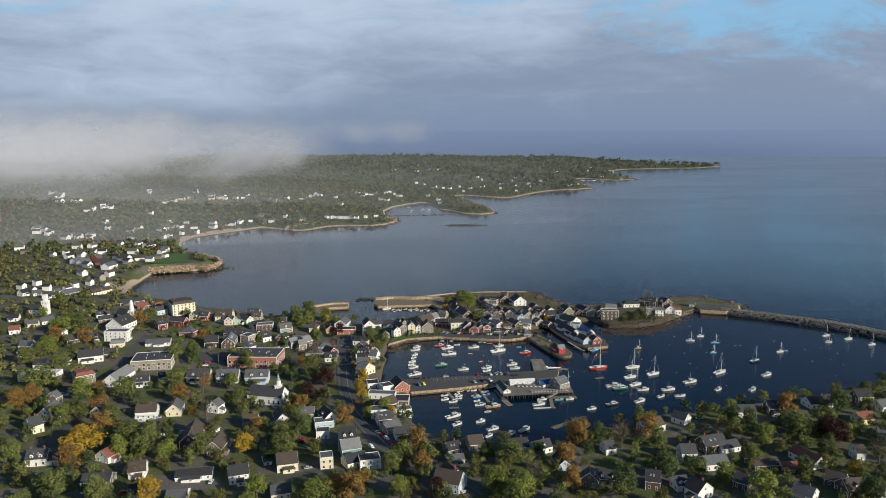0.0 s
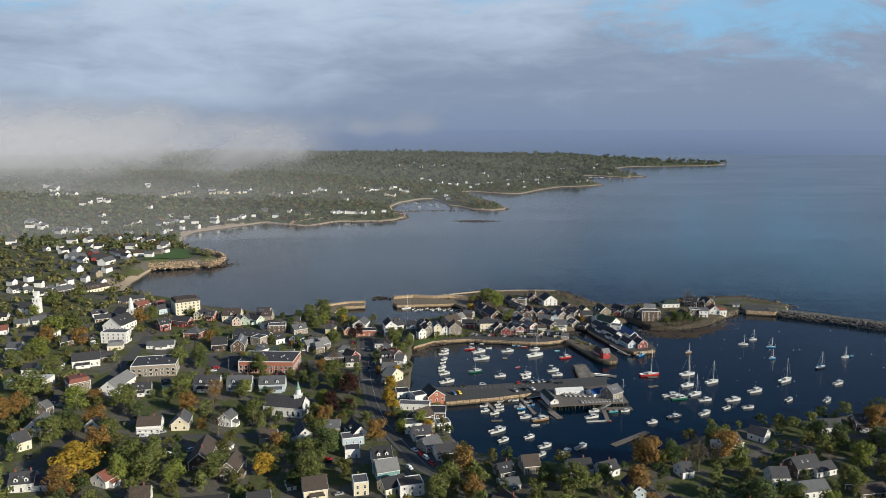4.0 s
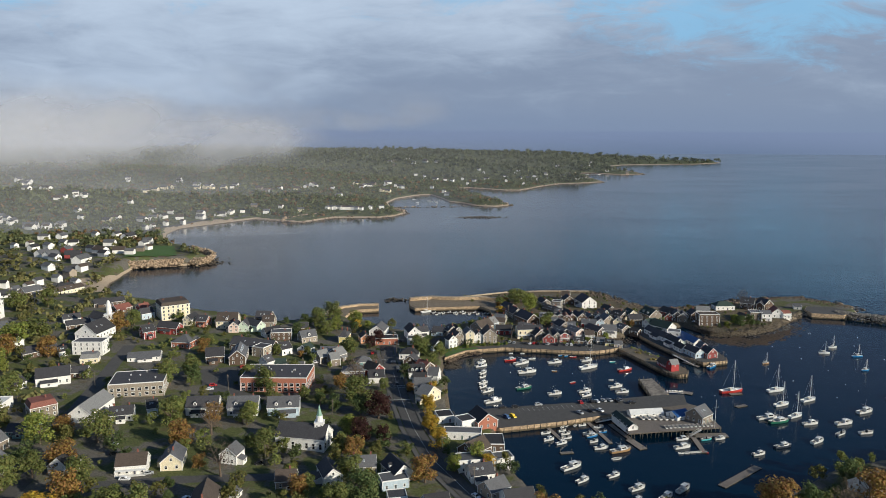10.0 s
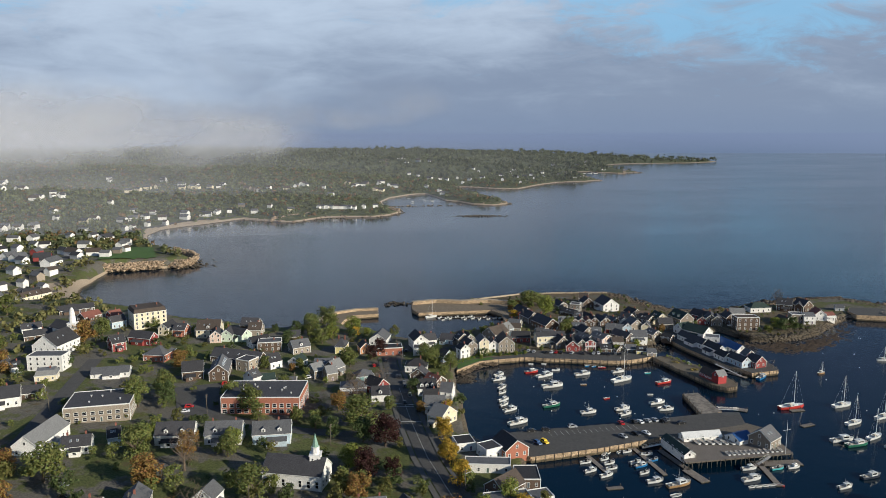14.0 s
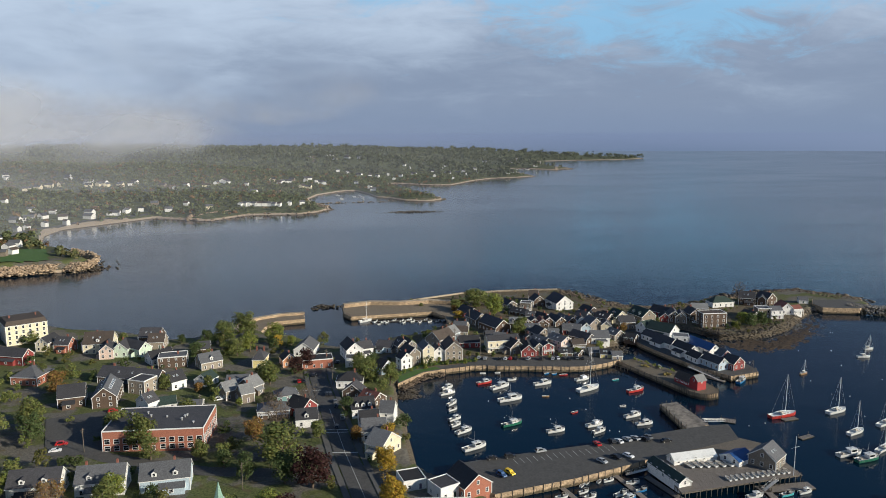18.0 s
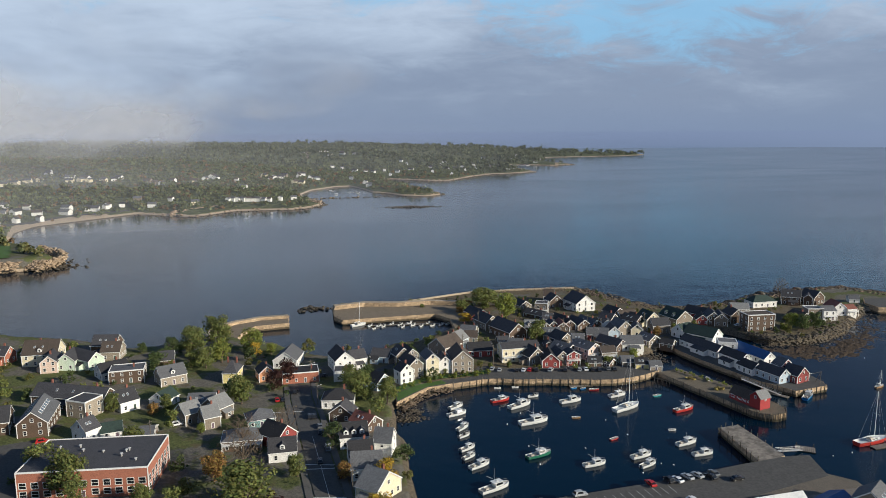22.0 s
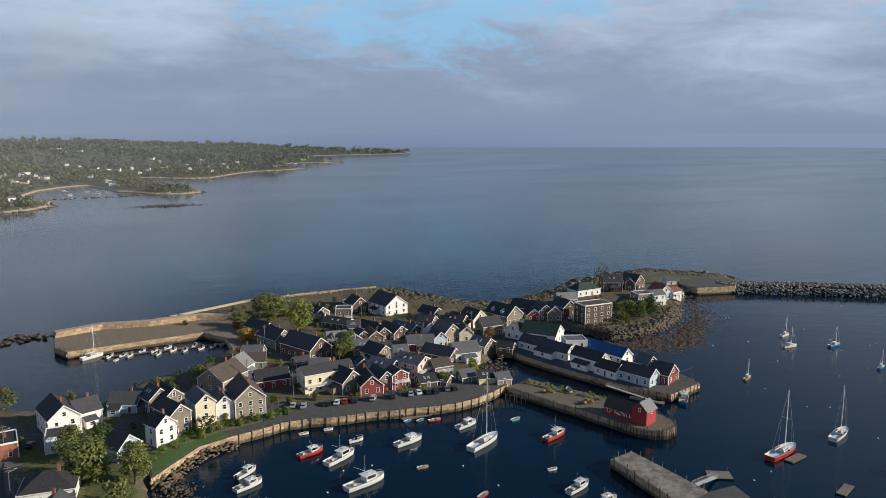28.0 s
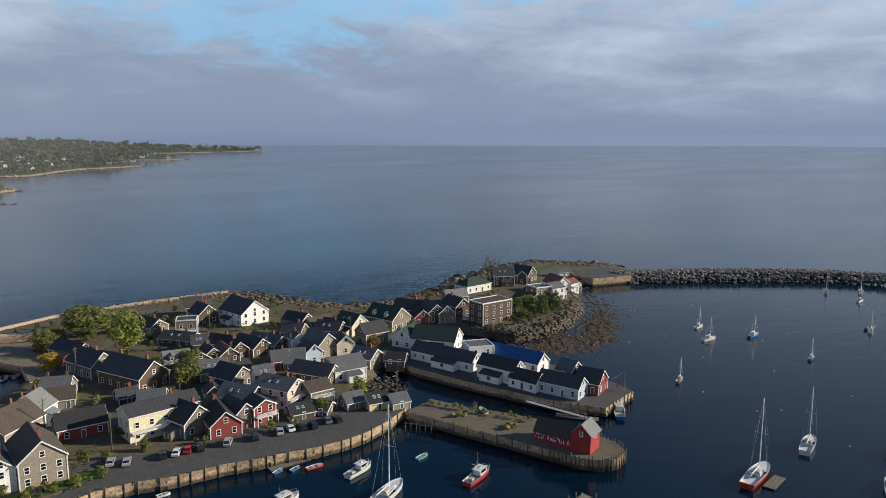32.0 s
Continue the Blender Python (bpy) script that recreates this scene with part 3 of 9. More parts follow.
def house(x, y, turn, length, width, high, wall="w", roof="k", kind="gable", dormers=0, chimneys=1, storeys=0, base=None, porch=False, trim=True, word="house", windows=True, balcony=False, label="", pane=None, roof_lights=False, vents=0):
    """A timber house: the ridge runs along its own x. high is the ridge above the ground."""
    g = ground_at(x, y) if base is None else base
    ob = thing(word, pose(x, y, g, 0, 0, turn), label or f"{WORDS[wall]} {word.replace('_', ' ')} with a {ROOFWORDS[roof]}", word.replace("_", " "), "houses of the harbour town" if word == "house" else "")
    W, L = width / 2, length / 2
    flat = kind == "flat"
    rise = 0.35 if flat else min(width * 0.42, high * 0.48)
    if kind == "mansard":
        rise = 2.6
    if balcony and not flat:
        rise = min(rise, width * 0.27)
    eave = high - rise
    wm, rm = WALLS[wall], ROOFS[roof]
    b = Build()
    lo = -2.0
    if kind == "gable":
        for s in (-1, 1):
            b.poly([(-L, s * W, lo), (L, s * W, lo), (L, s * W, eave), (-L, s * W, eave)][::-s])
            b.poly([(s * L, -W, lo), (s * L, W, lo), (s * L, W, eave), (s * L, 0, high), (s * L, -W, eave)][::s])
    else:
        b.prism([(-L, -W, lo), (L, -W, lo), (L, W, lo), (-L, W, lo)], [(-L, -W, eave), (L, -W, eave), (L, W, eave), (-L, W, eave)], 0, True, False)
    part("wall", b, wm, ob)
    r = Build()
    o, t = 0.35, 0.16
    if kind == "gable":
        k = rise / W
        for s in (-1, 1):
            e = (W + o)
            lowz = high - k * e
            a = [(-L - o, 0, high), (L + o, 0, high), (L + o, s * e, lowz), (-L - o, s * e, lowz)]
            r.prism([(p[0], p[1], p[2] + 0.02) for p in a], [(p[0], p[1], p[2] + t + 0.02) for p in a])
    elif kind == "hip":
        e, q = o, max(0.2, L - W)
        lowz = eave - 0.05
        r.prism([(-L - e, -W - e, lowz), (L + e, -W - e, lowz), (L + e, W + e, lowz), (-L - e, W + e, lowz)], [(-q, -0.15, high), (q, -0.15, high), (q, 0.15, high), (-q, 0.15, high)])
    elif kind == "mansard":
        r.prism([(-L - 0.2, -W - 0.2, eave), (L + 0.2, -W - 0.2, eave), (L + 0.2, W + 0.2, eave), (-L - 0.2, W + 0.2, eave)],
                [(-L + 0.8, -W + 0.8, high), (L - 0.8, -W + 0.8, high), (L - 0.8, W - 0.8, high), (-L + 0.8, W - 0.8, high)])
    else:
        r.box(-L + 0.25, -W + 0.25, eave - 0.05, L - 0.25, W - 0.25, eave + 0.1)
    part("roof", r, rm, ob)
    if trim:
        c = Build()
        if kind == "gable":
            k = rise / W
            for sx in (-1, 1):
                for s in (-1, 1):
                    e = W + o
                    x0, x1 = sx * (L + o), sx * (L + o + 0.05)
                    top = [(x0, 0, high + 0.1), (x1, 0, high + 0.1), (x1, s * e, high - k * e + 0.1), (x0, s * e, high - k * e + 0.1)]
                    c.prism([(p[0], p[1], p[2] - 0.38) for p in top], top)
            for s in (-1, 1):
                e = W + o
                z = high - k * e
                c.box(-L - o, s * e - 0.03, z - 0.12, L + o, s * e + 0.03, z + 0.14)
        elif flat:
            for s in (-1, 1):
                c.box(-L - 0.1, s * W - 0.12, eave - 0.15, L + 0.1, s * W + 0.12, eave + 0.35)
                c.box(s * L - 0.12, -W, eave - 0.15, s * L + 0.12, W, eave + 0.352)
        else:
            for s in (-1, 1):
                c.box(-L - 0.42, s * (W + 0.37) - 0.06, eave - 0.22, L + 0.42, s * (W + 0.37) + 0.06, eave + 0.02)
                c.box(s * (L + 0.37) - 0.06, -W - 0.31, eave - 0.22, s * (L + 0.37) + 0.06, W + 0.31, eave + 0.024)
        for sx in (-1, 1):
            for s in (-1, 1):
                c.box(sx * L - 0.12, s * W - 0.12, -0.5, sx * L + 0.12, s * W + 0.12, eave - 0.16)
        part("trim", c, TRIM, ob)
    if windows:
        n = storeys or max(1, int((eave + 0.4) / 2.7))
        big = 1.0 if high > 6 else 0.85
        yaw = radians(turn)
        # walls that look away from the harbour approach stay blind
        for side, ln, half in ((0, length, W), (1, width, L), (2, length, W), (3, width, L)):
            a = yaw + radians(90 * side) - math.pi / 2
            facing = math.cos(a) * 0.1 + math.sin(a) * -1.0
            face_windows(ob, side, ln, 0.1, n, facing > -0.25, half, 2.75 + 0.5 * (length > 14), door=(side == 0), size=pane or (0.95 * big, 1.4 * big))
        if kind == "gable" and rise > 2.2:
            for side in (1, 3):
                a = yaw + radians(90 * side) - math.pi / 2
                if math.sin(a) < 0.25:
                    part("window", window_mesh(0.9, 1.2), None, ob, "", Matrix.Rotation(radians(90 * side), 4, "Z") @ Matrix.Translation((0, -L - 0.01, eave + 0.35)))
    if dormers:
        for s in (-1, 1):
            a = yaw + (math.pi / 2 if s > 0 else -math.pi / 2)
            if math.sin(a) > 0.3:
                continue
            for i in range(dormers):
                u = ((i + 0.5) / dormers - 0.5) * length * 0.85
                dz = eave + rise * 0.18
                yy = s * W * 0.86
                d = Build()
                wv = 0.85
                d.prism([(u - wv, yy, dz), (u + wv, yy, dz), (u + wv, yy - s * W * 0.62, dz), (u - wv, yy - s * W * 0.62, dz)][::s], [(u - wv, yy, dz + 1.3), (u + wv, yy, dz + 1.3), (u + wv, yy - s * W * 0.62, dz + 1.3), (u - wv, yy - s * W * 0.62, dz + 1.3)][::s], 0)
                d.poly([(u - wv, yy, dz + 1.3), (u + wv, yy, dz + 1.3), (u, yy, dz + 2.0)][::s], 0)
                for q in (-1, 1):
                    d.prism([(u, yy + s * 0.15, dz + 2.0), (u + q * (wv + 0.2), yy + s * 0.15, dz + 1.15), (u + q * (wv + 0.2), yy - s * W * 0.66, dz + 1.15), (u, yy - s * W * 0.75, dz + 2.0)],
                            [(u, yy + s * 0.15, dz + 2.12), (u + q * (wv + 0.2), yy + s * 0.15, dz + 1.27), (u + q * (wv + 0.2), yy - s * W * 0.66, dz + 1.27), (u, yy - s * W * 0.75, dz + 2.12)], 1)
                dm = part("dormer", d, [TRIM if wall != "d" else wm, rm], ob)
                part("window", window_mesh(0.8, 1.0), None, dm, "", Matrix.Translation((u, yy, dz + 0.2)) @ Matrix.Rotation(math.pi if s > 0 else 0, 4, "Z") @ Matrix.Translation((0, -0.02, 0)))
    for i in range(chimneys):
        u = (-0.32 + 0.64 * i / max(1, chimneys - 1)) * length if chimneys > 1 else length * 0.18
        part("chimney", chimney_mesh(), None, ob, "", Matrix.Translation((u, 0.1 * W, high - (0.1 if not flat else 0.2))))
    if balcony:
        front = 1 if math.sin(radians(turn)) < 0 and abs(math.cos(radians(turn))) < 0.75 else 0
        half, run = (W, length) if front == 0 else (L, width)
        m = Matrix.Rotation(radians(90 * front), 4, "Z")
        for lev in range(max(1, int((eave - 1.5) / 2.8))):
            z = 2.75 + lev * 2.75
            if z > eave + 0.4:
                break
            q = Build()
            q.box(-run / 2 + 0.15, -half - 1.7, z - 0.15, run / 2 - 0.15, -half + 0.05, z)
            for u in (-0.46, 0, 0.46):
                q.box(u * run - 0.08, -half - 1.65, -0.3, u * run + 0.08, -half - 1.5, z - 0.15)
            bal = part("balcony", q, TRIM, ob, "white timber balcony", m)
            r = Build()
            r.box(-run / 2 + 0.15, -half - 1.7, z + 0.9, run / 2 - 0.15, -half - 1.6, z + 1.0)
            n = int(run / 0.28)
            for i in range(n):
                u = -run / 2 + 0.25 + i * (run - 0.5) / max(1, n - 1)
                r.box(u - 0.04, -half - 1.68, z, u + 0.04, -half - 1.62, z + 0.9)
            part("railing", r, TRIM, bal)
    # a lean-to or a skylight where the house has room for one
    pick = random.Random(int(x * 13 + y * 7))
    if kind == "gable" and length > 7 and pick.random() < 0.55 and word == "house":
        s = -1 if math.cos(radians(turn)) > 0 else 1
        u, ln, dp = pick.uniform(-0.2, 0.2) * length, length * pick.uniform(0.35, 0.55), pick.uniform(1.8, 3.0)
        hh = min(2.7, eave - 0.3)
        y0, y1 = s * (W - 0.02), s * (W + dp)
        e = Build()
        e.prism([(u - ln / 2, y0, -1.5), (u + ln / 2, y0, -1.5), (u + ln / 2, y1, -1.5), (u - ln / 2, y1, -1.5)][::-s], [(u - ln / 2, y0, hh + 0.6), (u + ln / 2, y0, hh + 0.6), (u + ln / 2, y1, hh - 0.4), (u - ln / 2, y1, hh - 0.4)][::-s])
        part("lean_to", e, wm, ob)
        e = Build()
        a = [(u - ln / 2 - 0.2, y0, hh + 0.62), (u + ln / 2 + 0.2, y0, hh + 0.62), (u + ln / 2 + 0.2, y1 + s * 0.25, hh - 0.46), (u - ln / 2 - 0.2, y1 + s * 0.25, hh - 0.46)]
        e.prism([(p[0], p[1], p[2] + 0.02) for p in a], [(p[0], p[1], p[2] + 0.14) for p in a])
        part("lean_to_roof", e, rm, ob)
        part("window", window_mesh(1.3, 1.1), None, ob, "", Matrix.Rotation(math.pi if s > 0 else 0, 4, "Z") @ Matrix.Translation((u * -s, -W - dp - 0.01, 0.9)))
    if kind == "gable" and pick.random() < 0.2:
        s = -1 if math.cos(radians(turn)) > 0 else 1
        k = math.atan2(rise, W)
        sk = Build()
        sk.box(-0.4, -0.55, 0, 0.4, 0.55, 0.12, 0)
        sk.box(-0.34, -0.49, 0.12, 0.34, 0.49, 0.14, 1)
        if "skylight" not in SHARED:
            SHARED["skylight"] = sk.mesh("skylight", [TRIM, SKYPANE])
        for u in (-0.18, 0.05):
            part("skylight", SHARED["skylight"], None, ob, "", Matrix.Translation((u * length, s * W * 0.5, high - rise * 0.5 + 0.17)) @ Matrix.Rotation(-s * k, 4, "X"))
    if roof_lights:
        # a double row of long skylights, one strip on each slope
        k = math.atan2(rise, W)
        if "roof_light" not in SHARED:
            sk = Build()
            sk.box(-1.0, -0.7, 0, 1.0, 0.7, 0.14, 0)
            sk.box(-0.92, -0.62, 0.14, 0.92, 0.62, 0.16, 1)
            SHARED["roof_light"] = sk.mesh("roof_light", [TRIM, SKYPANE])
        for s in (-1, 1):
            for i in range(6):
                part("roof_light", SHARED["roof_light"], None, ob, "", Matrix.Translation(((i - 2.5) * 2.3, s * W * 0.42, high - rise * 0.42 + 0.17)) @ Matrix.Rotation(-s * k, 4, "X"))
    for i in range(vents):
        # vents and small fans on a flat roof
        q = Build()
        hv = 0.5 + 0.5 * pick.random()
        q.rod((0, 0, 0), (0, 0, hv), 0.25, 0.25, 8)
        q.rod((0, 0, hv), (0, 0, hv + 0.25), 0.55, 0.35, 8)
        part("roof_vent", q, METAL, ob, "", Matrix.Translation((pick.uniform(-0.4, 0.4) * length, pick.uniform(-0.35, 0.35) * width, eave + 0.1)))
    if porch:
        q = Build()
        yy = -W - 2.0
        q.box(-L, yy, 2.5, L, -W, 2.68, 0)
        q.box(-L, yy, 0.1, L, -W, 0.3, 0)
        for i in range(5):
            u = -L + 0.1 + i * (length - 0.2) / 4
            q.box(u - 0.08, yy, 0.3, u + 0.08, yy + 0.16, 2.5, 0)
        part("porch", q, TRIM, ob)
    return ob


def far_house(x, y, turn, length, width, high, wall="w", roof="k"):
    """A house across the bay: walls, roof and the large windows that still show."""
    ob = thing("cottage", pose(x, y, ground_at(x, y), 0, 0, turn), f"{WORDS[wall]} cottage across the bay, {ROOFWORDS[roof]}", "house", "houses across the bay")
    L, W = length / 2, width / 2
    rise = width * 0.35
    eave = high - rise
    b = Build()
    for s in (-1, 1):
        b.poly([(-L, s * W, -4), (L, s * W, -4), (L, s * W, eave), (-L, s * W, eave)][::-s])
        b.poly([(s * L, -W, -4), (s * L, W, -4), (s * L, W, eave), (s * L, 0, high), (s * L, -W, eave)][::s])
    part("wall", b, WALLS[wall], ob)
    r = Build()
    for s in (-1, 1):
        a = [(-L - 0.4, 0, high), (L + 0.4, 0, high), (L + 0.4, s * (W + 0.4), eave - 0.25), (-L - 0.4, s * (W + 0.4), eave - 0.25)]
        r.prism([(p[0], p[1], p[2] + 0.02) for p in a], [(p[0], p[1], p[2] + 0.25) for p in a])
    part("roof", r, ROOFS[roof], ob)
    if length > 20:
        for i in range(2):
            part("window", window_mesh(1.6, 1.9), None, ob, "", Matrix.Translation(((i - 0.5) * length * 0.45, -W - 0.02, max(0.8, eave - 2.4))))
    return ob


def stack(z, pts):
    return [(p[0], p[1], z) for p in pts]


def slab(name, pts, top, mats, label, low=-3.0, category="wharf", kind=""):
    """A solid wharf or pier with a plan of its own: stone sides, a paved deck 6 cm thick."""
    a = sum(pts[i][0] * pts[(i + 1) % len(pts)][1] - pts[(i + 1) % len(pts)][0] * pts[i][1] for i in range(len(pts)))
    if a < 0:
        pts = pts[::-1]
    ob = thing(name, pose(0, 0, 0), label, category, "", kind)
    b = Build()
    b.prism(stack(low, pts), stack(top - 0.06, pts), 0, False)
    part("stone_core", b, mats[0], ob)
    d = Build()
    d.prism(stack(top - 0.06, pts), stack(top, pts), 0)
    part("deck", d, mats[1], ob)
    return ob


def block_mesh(k):
    key = ("block", k)
    if key not in SHARED:
        rnd = random.Random(40 + k)
        v = []
        for z in (0, 1):
            for px, py in ((-0.5, -0.5), (0.5, -0.5), (0.5, 0.5), (-0.5, 0.5)):
                v.append((px * (0.95 + rnd.random() * 0.05), py * (0.8 + rnd.random() * 0.2), z * (0.93 + rnd.random() * 0.06) + (1 - z) * 0.02))
        b = Build()
        b.prism(v[:4], v[4:])
        SHARED[key] = b.mesh("granite_block", [STONE])
    return SHARED[key]


def block_wall(ob, pts, top, low, courses, every=1.6, deep=0.5):
    """Granite blocks along an open line, laid in courses, each a piece of its own."""
    rnd = random.Random(len(pts) * 7 + courses)
    ch = (top - low) / courses
    for (ax, ay), (bx, by) in zip(pts[:-1], pts[1:]):
        ln = math.hypot(bx - ax, by - ay)
        n = max(1, round(ln / every))
        for c in range(courses):
            for i in range(n):
                u = (i + 0.5 + (0.25 if c % 2 else -0.25) * (n > 2)) / n
                x, y = ax + (bx - ax) * u, ay + (by - ay) * u
                m = Matrix.Translation((x, y, low + c * ch)) @ Matrix.Rotation(math.atan2(by - ay, bx - ax) + rnd.uniform(-0.03, 0.03), 4, "Z") @ Matrix.Diagonal((ln / n, deep * rnd.uniform(0.8, 1.3), ch, 1))
                part("granite_block", block_mesh(rnd.randrange(6)), None, ob, "", m)


def pile_mesh():
    if "pile" not in SHARED:
        b = Build()
        b.rod((0, 0, -3), (0.05, 0.02, 1), 0.17, 0.15, 7)
        SHARED["pile"] = b.mesh("timber_pile", [PILEM])
    return SHARED["pile"]


def piles(ob, pts, top, every, out=0.35, name="timber_pile"):
    rnd = random.Random(int(abs(pts[0][0]) * 10))
    for (ax, ay), (bx, by) in zip(pts[:-1], pts[1:]):
        ln = math.hypot(bx - ax, by - ay)
        n = max(1, round(ln / every))
        for i in range(n):
            u = (i + rnd.uniform(0.3, 0.7)) / n
            nx, ny = (by - ay) / ln, -(bx - ax) / ln
            m = Matrix.Translation((ax + (bx - ax) * u + nx * out, ay + (by - ay) * u + ny * out, top + rnd.uniform(-0.3, 0.6) - 1)) @ Matrix.Rotation(rnd.uniform(-0.04, 0.04), 4, "X")
            part(name, pile_mesh(), None, ob, "", m)


# ---- boats ----
def hull_mesh(key, long, wide, high, mat, deckmat, sheer=0.25, cockpit=True):
    if key in SHARED:
        return SHARED[key]
    b = Build()
    n = 9
    rings = []
    for i in range(n):
        u = i / (n - 1)
        x = (u - 0.5) * long
        w = wide / 2 * (0.82 + 0.18 * math.sin(u * math.pi * 0.8)) if u < 0.45 else wide / 2 * math.sqrt(max(0.0004, 1 - ((u - 0.45) / 0.555) ** 2.2))
        top = high * (1 + sheer * (u ** 2))
        keel = -0.35 * high
        rings.append([(x, -w, top), (x, -w * 0.9, high * 0.4), (x * 0.97, -w * 0.62, keel), (x * 0.97, w * 0.62, keel), (x, w * 0.9, high * 0.4), (x, w, top)])
    for a, c in zip(rings[:-1], rings[1:]):
        for k in range(5):
            b.poly([a[k], c[k], c[k + 1], a[k + 1]], 0 if k != 2 else 1)
    b.poly(rings[0][::-1], 0)
    # deck, a little under the gunwale
    for a, c in zip(rings[:-1], rings[1:]):
        d = high * (0.45 if cockpit and a[0][0] < long * 0.02 else 0.12)
        b.poly([(a[0][0], a[0][1] * 0.93, a[0][2] - d), (a[5][0], a[5][1] * 0.93, a[5][2] - d), (c[5][0], c[5][1] * 0.93, c[5][2] - d), (c[0][0], c[0][1] * 0.93, c[0][2] - d)][::-1], 2)
    # inner faces and rail
    for a, c in zip(rings[:-1], rings[1:]):
        for k in (0, 5):
            s = 0.90
            b.poly([a[k], c[k], (c[k][0], c[k][1] * s, c[k][2]), (a[k][0], a[k][1] * s, a[k][2])], 3)
            d = high * 0.5
            b.poly([(a[k][0], a[k][1] * s, a[k][2]), (c[k][0], c[k][1] * s, c[k][2]), (c[k][0], c[k][1] * s, c[k][2] - d), (a[k][0], a[k][1] * s, a[k][2] - d)], 3)
    SHARED[key] = b.mesh("hull", [mat, HULLS["k"], deckmat, BOATW])
    return SHARED[key]


def motor_boat(x, y, turn, long=8.0, hull="w", cabin=True, mast=False):
    """A small workboat or cruiser on its mooring."""
    long = round(long * 1.8) / 2
    wide = 0.34 * long if long < 9 else 0.31 * long
    high = 0.35 + 0.075 * long
    words = dict(w="white", r="red", n="green", b="blue", k="dark", t="tan wooden", q="turquoise")[hull]
    ob = thing("motor_boat", pose(x, y, 0.05, 0, 0, turn), f"{words} motor boat with {'a small wheelhouse' if cabin else 'an open cockpit'}, moored", "boat", "boats in the harbour")
    part("hull", hull_mesh(("motor", long, hull), long, wide, high, HULLS[hull], BOATIN), None, ob)
    if cabin:
        k = ("cabin", long)
        if k not in SHARED:
            c = Build()
            w, l, h = wide * 0.33, long * 0.13, 0.55 + 0.10 * long
            z = high * 0.75
            cx = long * 0.10
            c.prism([(cx - l, -w, z), (cx + l * 1.3, -w, z), (cx + l * 1.3, w, z), (cx - l, w, z)], [(cx - l, -w * 0.92, z + h), (cx + l, -w * 0.92, z + h), (cx + l, w * 0.92, z + h), (cx - l, w * 0.92, z + h)], 0)
            c.box(cx - l * 1.5, -w * 1.05, z + h, cx + l * 1.15, w * 1.05, z + h + 0.09, 0)
            c.prism([(cx + l * 1.3, -w * 0.9, z), (cx + l * 2.5, -w * 0.45, z), (cx + l * 2.5, w * 0.45, z), (cx + l * 1.3, w * 0.9, z)], [(cx + l * 1.2, -w * 0.8, z + h * 0.35), (cx + l * 2.2, -w * 0.35, z + h * 0.22), (cx + l * 2.2, w * 0.35, z + h * 0.22), (cx + l * 1.2, w * 0.8, z + h * 0.35)], 0)
            SHARED[k] = c.mesh("cabin", [BOATW])
            p = Build()
            zz, hh = z + h * 0.42, h * 0.46
            for s in (-1, 1):
                p.box(cx - l * 0.8, s * w * 0.97 - 0.03, zz, cx + l * 0.9, s * w * 0.97 + 0.03, zz + hh, 0)
            p.prism([(cx + l * 1.14, -w * 0.8, zz), (cx + l * 1.2, -w * 0.8, zz), (cx + l * 1.2, w * 0.8, zz), (cx + l * 1.14, w * 0.8, zz)], [(cx + l * 1.02, -w * 0.8, zz + hh), (cx + l * 1.08, -w * 0.8, zz + hh), (cx + l * 1.08, w * 0.8, zz + hh), (cx + l * 1.02, w * 0.8, zz + hh)])
            SHARED[("cabinpane", long)] = p.mesh("cabin_window", [PANE])
        cab = part("cabin", SHARED[k], None, ob)
        part("cabin_window", SHARED[("cabinpane", long)], None, cab)
    k = ("gear", long, cabin)
    if k not in SHARED:
        q = Build()
        n = 7
        for s in (-1, 1):
            rail = [(long * (0.12 + 0.36 * i / (n - 1)), s * wide * 0.44 * math.sqrt(max(0.02, 1 - (i / (n - 0.7)) ** 2)), high * 1.05 + 0.62 + 0.02 * i) for i in range(n)]
            for a0, a1 in zip(rail[:-1], rail[1:]):
                q.rod(a0, a1, 0.03, 0.03, 4)
            for a0 in rail[::2]:
                q.rod((a0[0], a0[1], high), a0, 0.03, 0.03, 4)
        SHARED[k] = q.mesh("bow_rail", [METAL])
        q = Build()
        if cabin:
            top = high * 0.75 + 0.55 + 0.10 * long
            q.rod((0.02 * long, 0.2, top), (-0.02 * long, 0.25, top + 2.2), 0.03, 0.02, 4)
            q.rod((0.04 * long, -0.3, top), (0.03 * long, -0.35, top + 1.6), 0.03, 0.02, 4)
            q.box(0.08 * long, -0.3, top + 0.08, 0.08 * long + 0.5, 0.3, top + 0.3)
        else:
            q.box(-0.03 * long, -0.28 * wide * 0.6, high * 0.4, 0.07 * long, 0.28 * wide * 0.6, high + 0.55)
            q.prism([(0.07 * long, -0.2 * wide, high + 0.3), (0.08 * long, -0.2 * wide, high + 0.3), (0.08 * long, 0.2 * wide, high + 0.3), (0.07 * long, 0.2 * wide, high + 0.3)],
                    [(0.03 * long, -0.17 * wide, high + 0.95), (0.04 * long, -0.17 * wide, high + 0.95), (0.04 * long, 0.17 * wide, high + 0.95), (0.03 * long, 0.17 * wide, high + 0.95)])
        SHARED[("top", long, cabin)] = q.mesh("antenna" if cabin else "console", [METAL if cabin else PANE])
    part("bow_rail", SHARED[k], None, ob)
    part("antenna" if cabin else "console", SHARED[("top", long, cabin)], None, ob)
    k = ("engine", long >= 8)
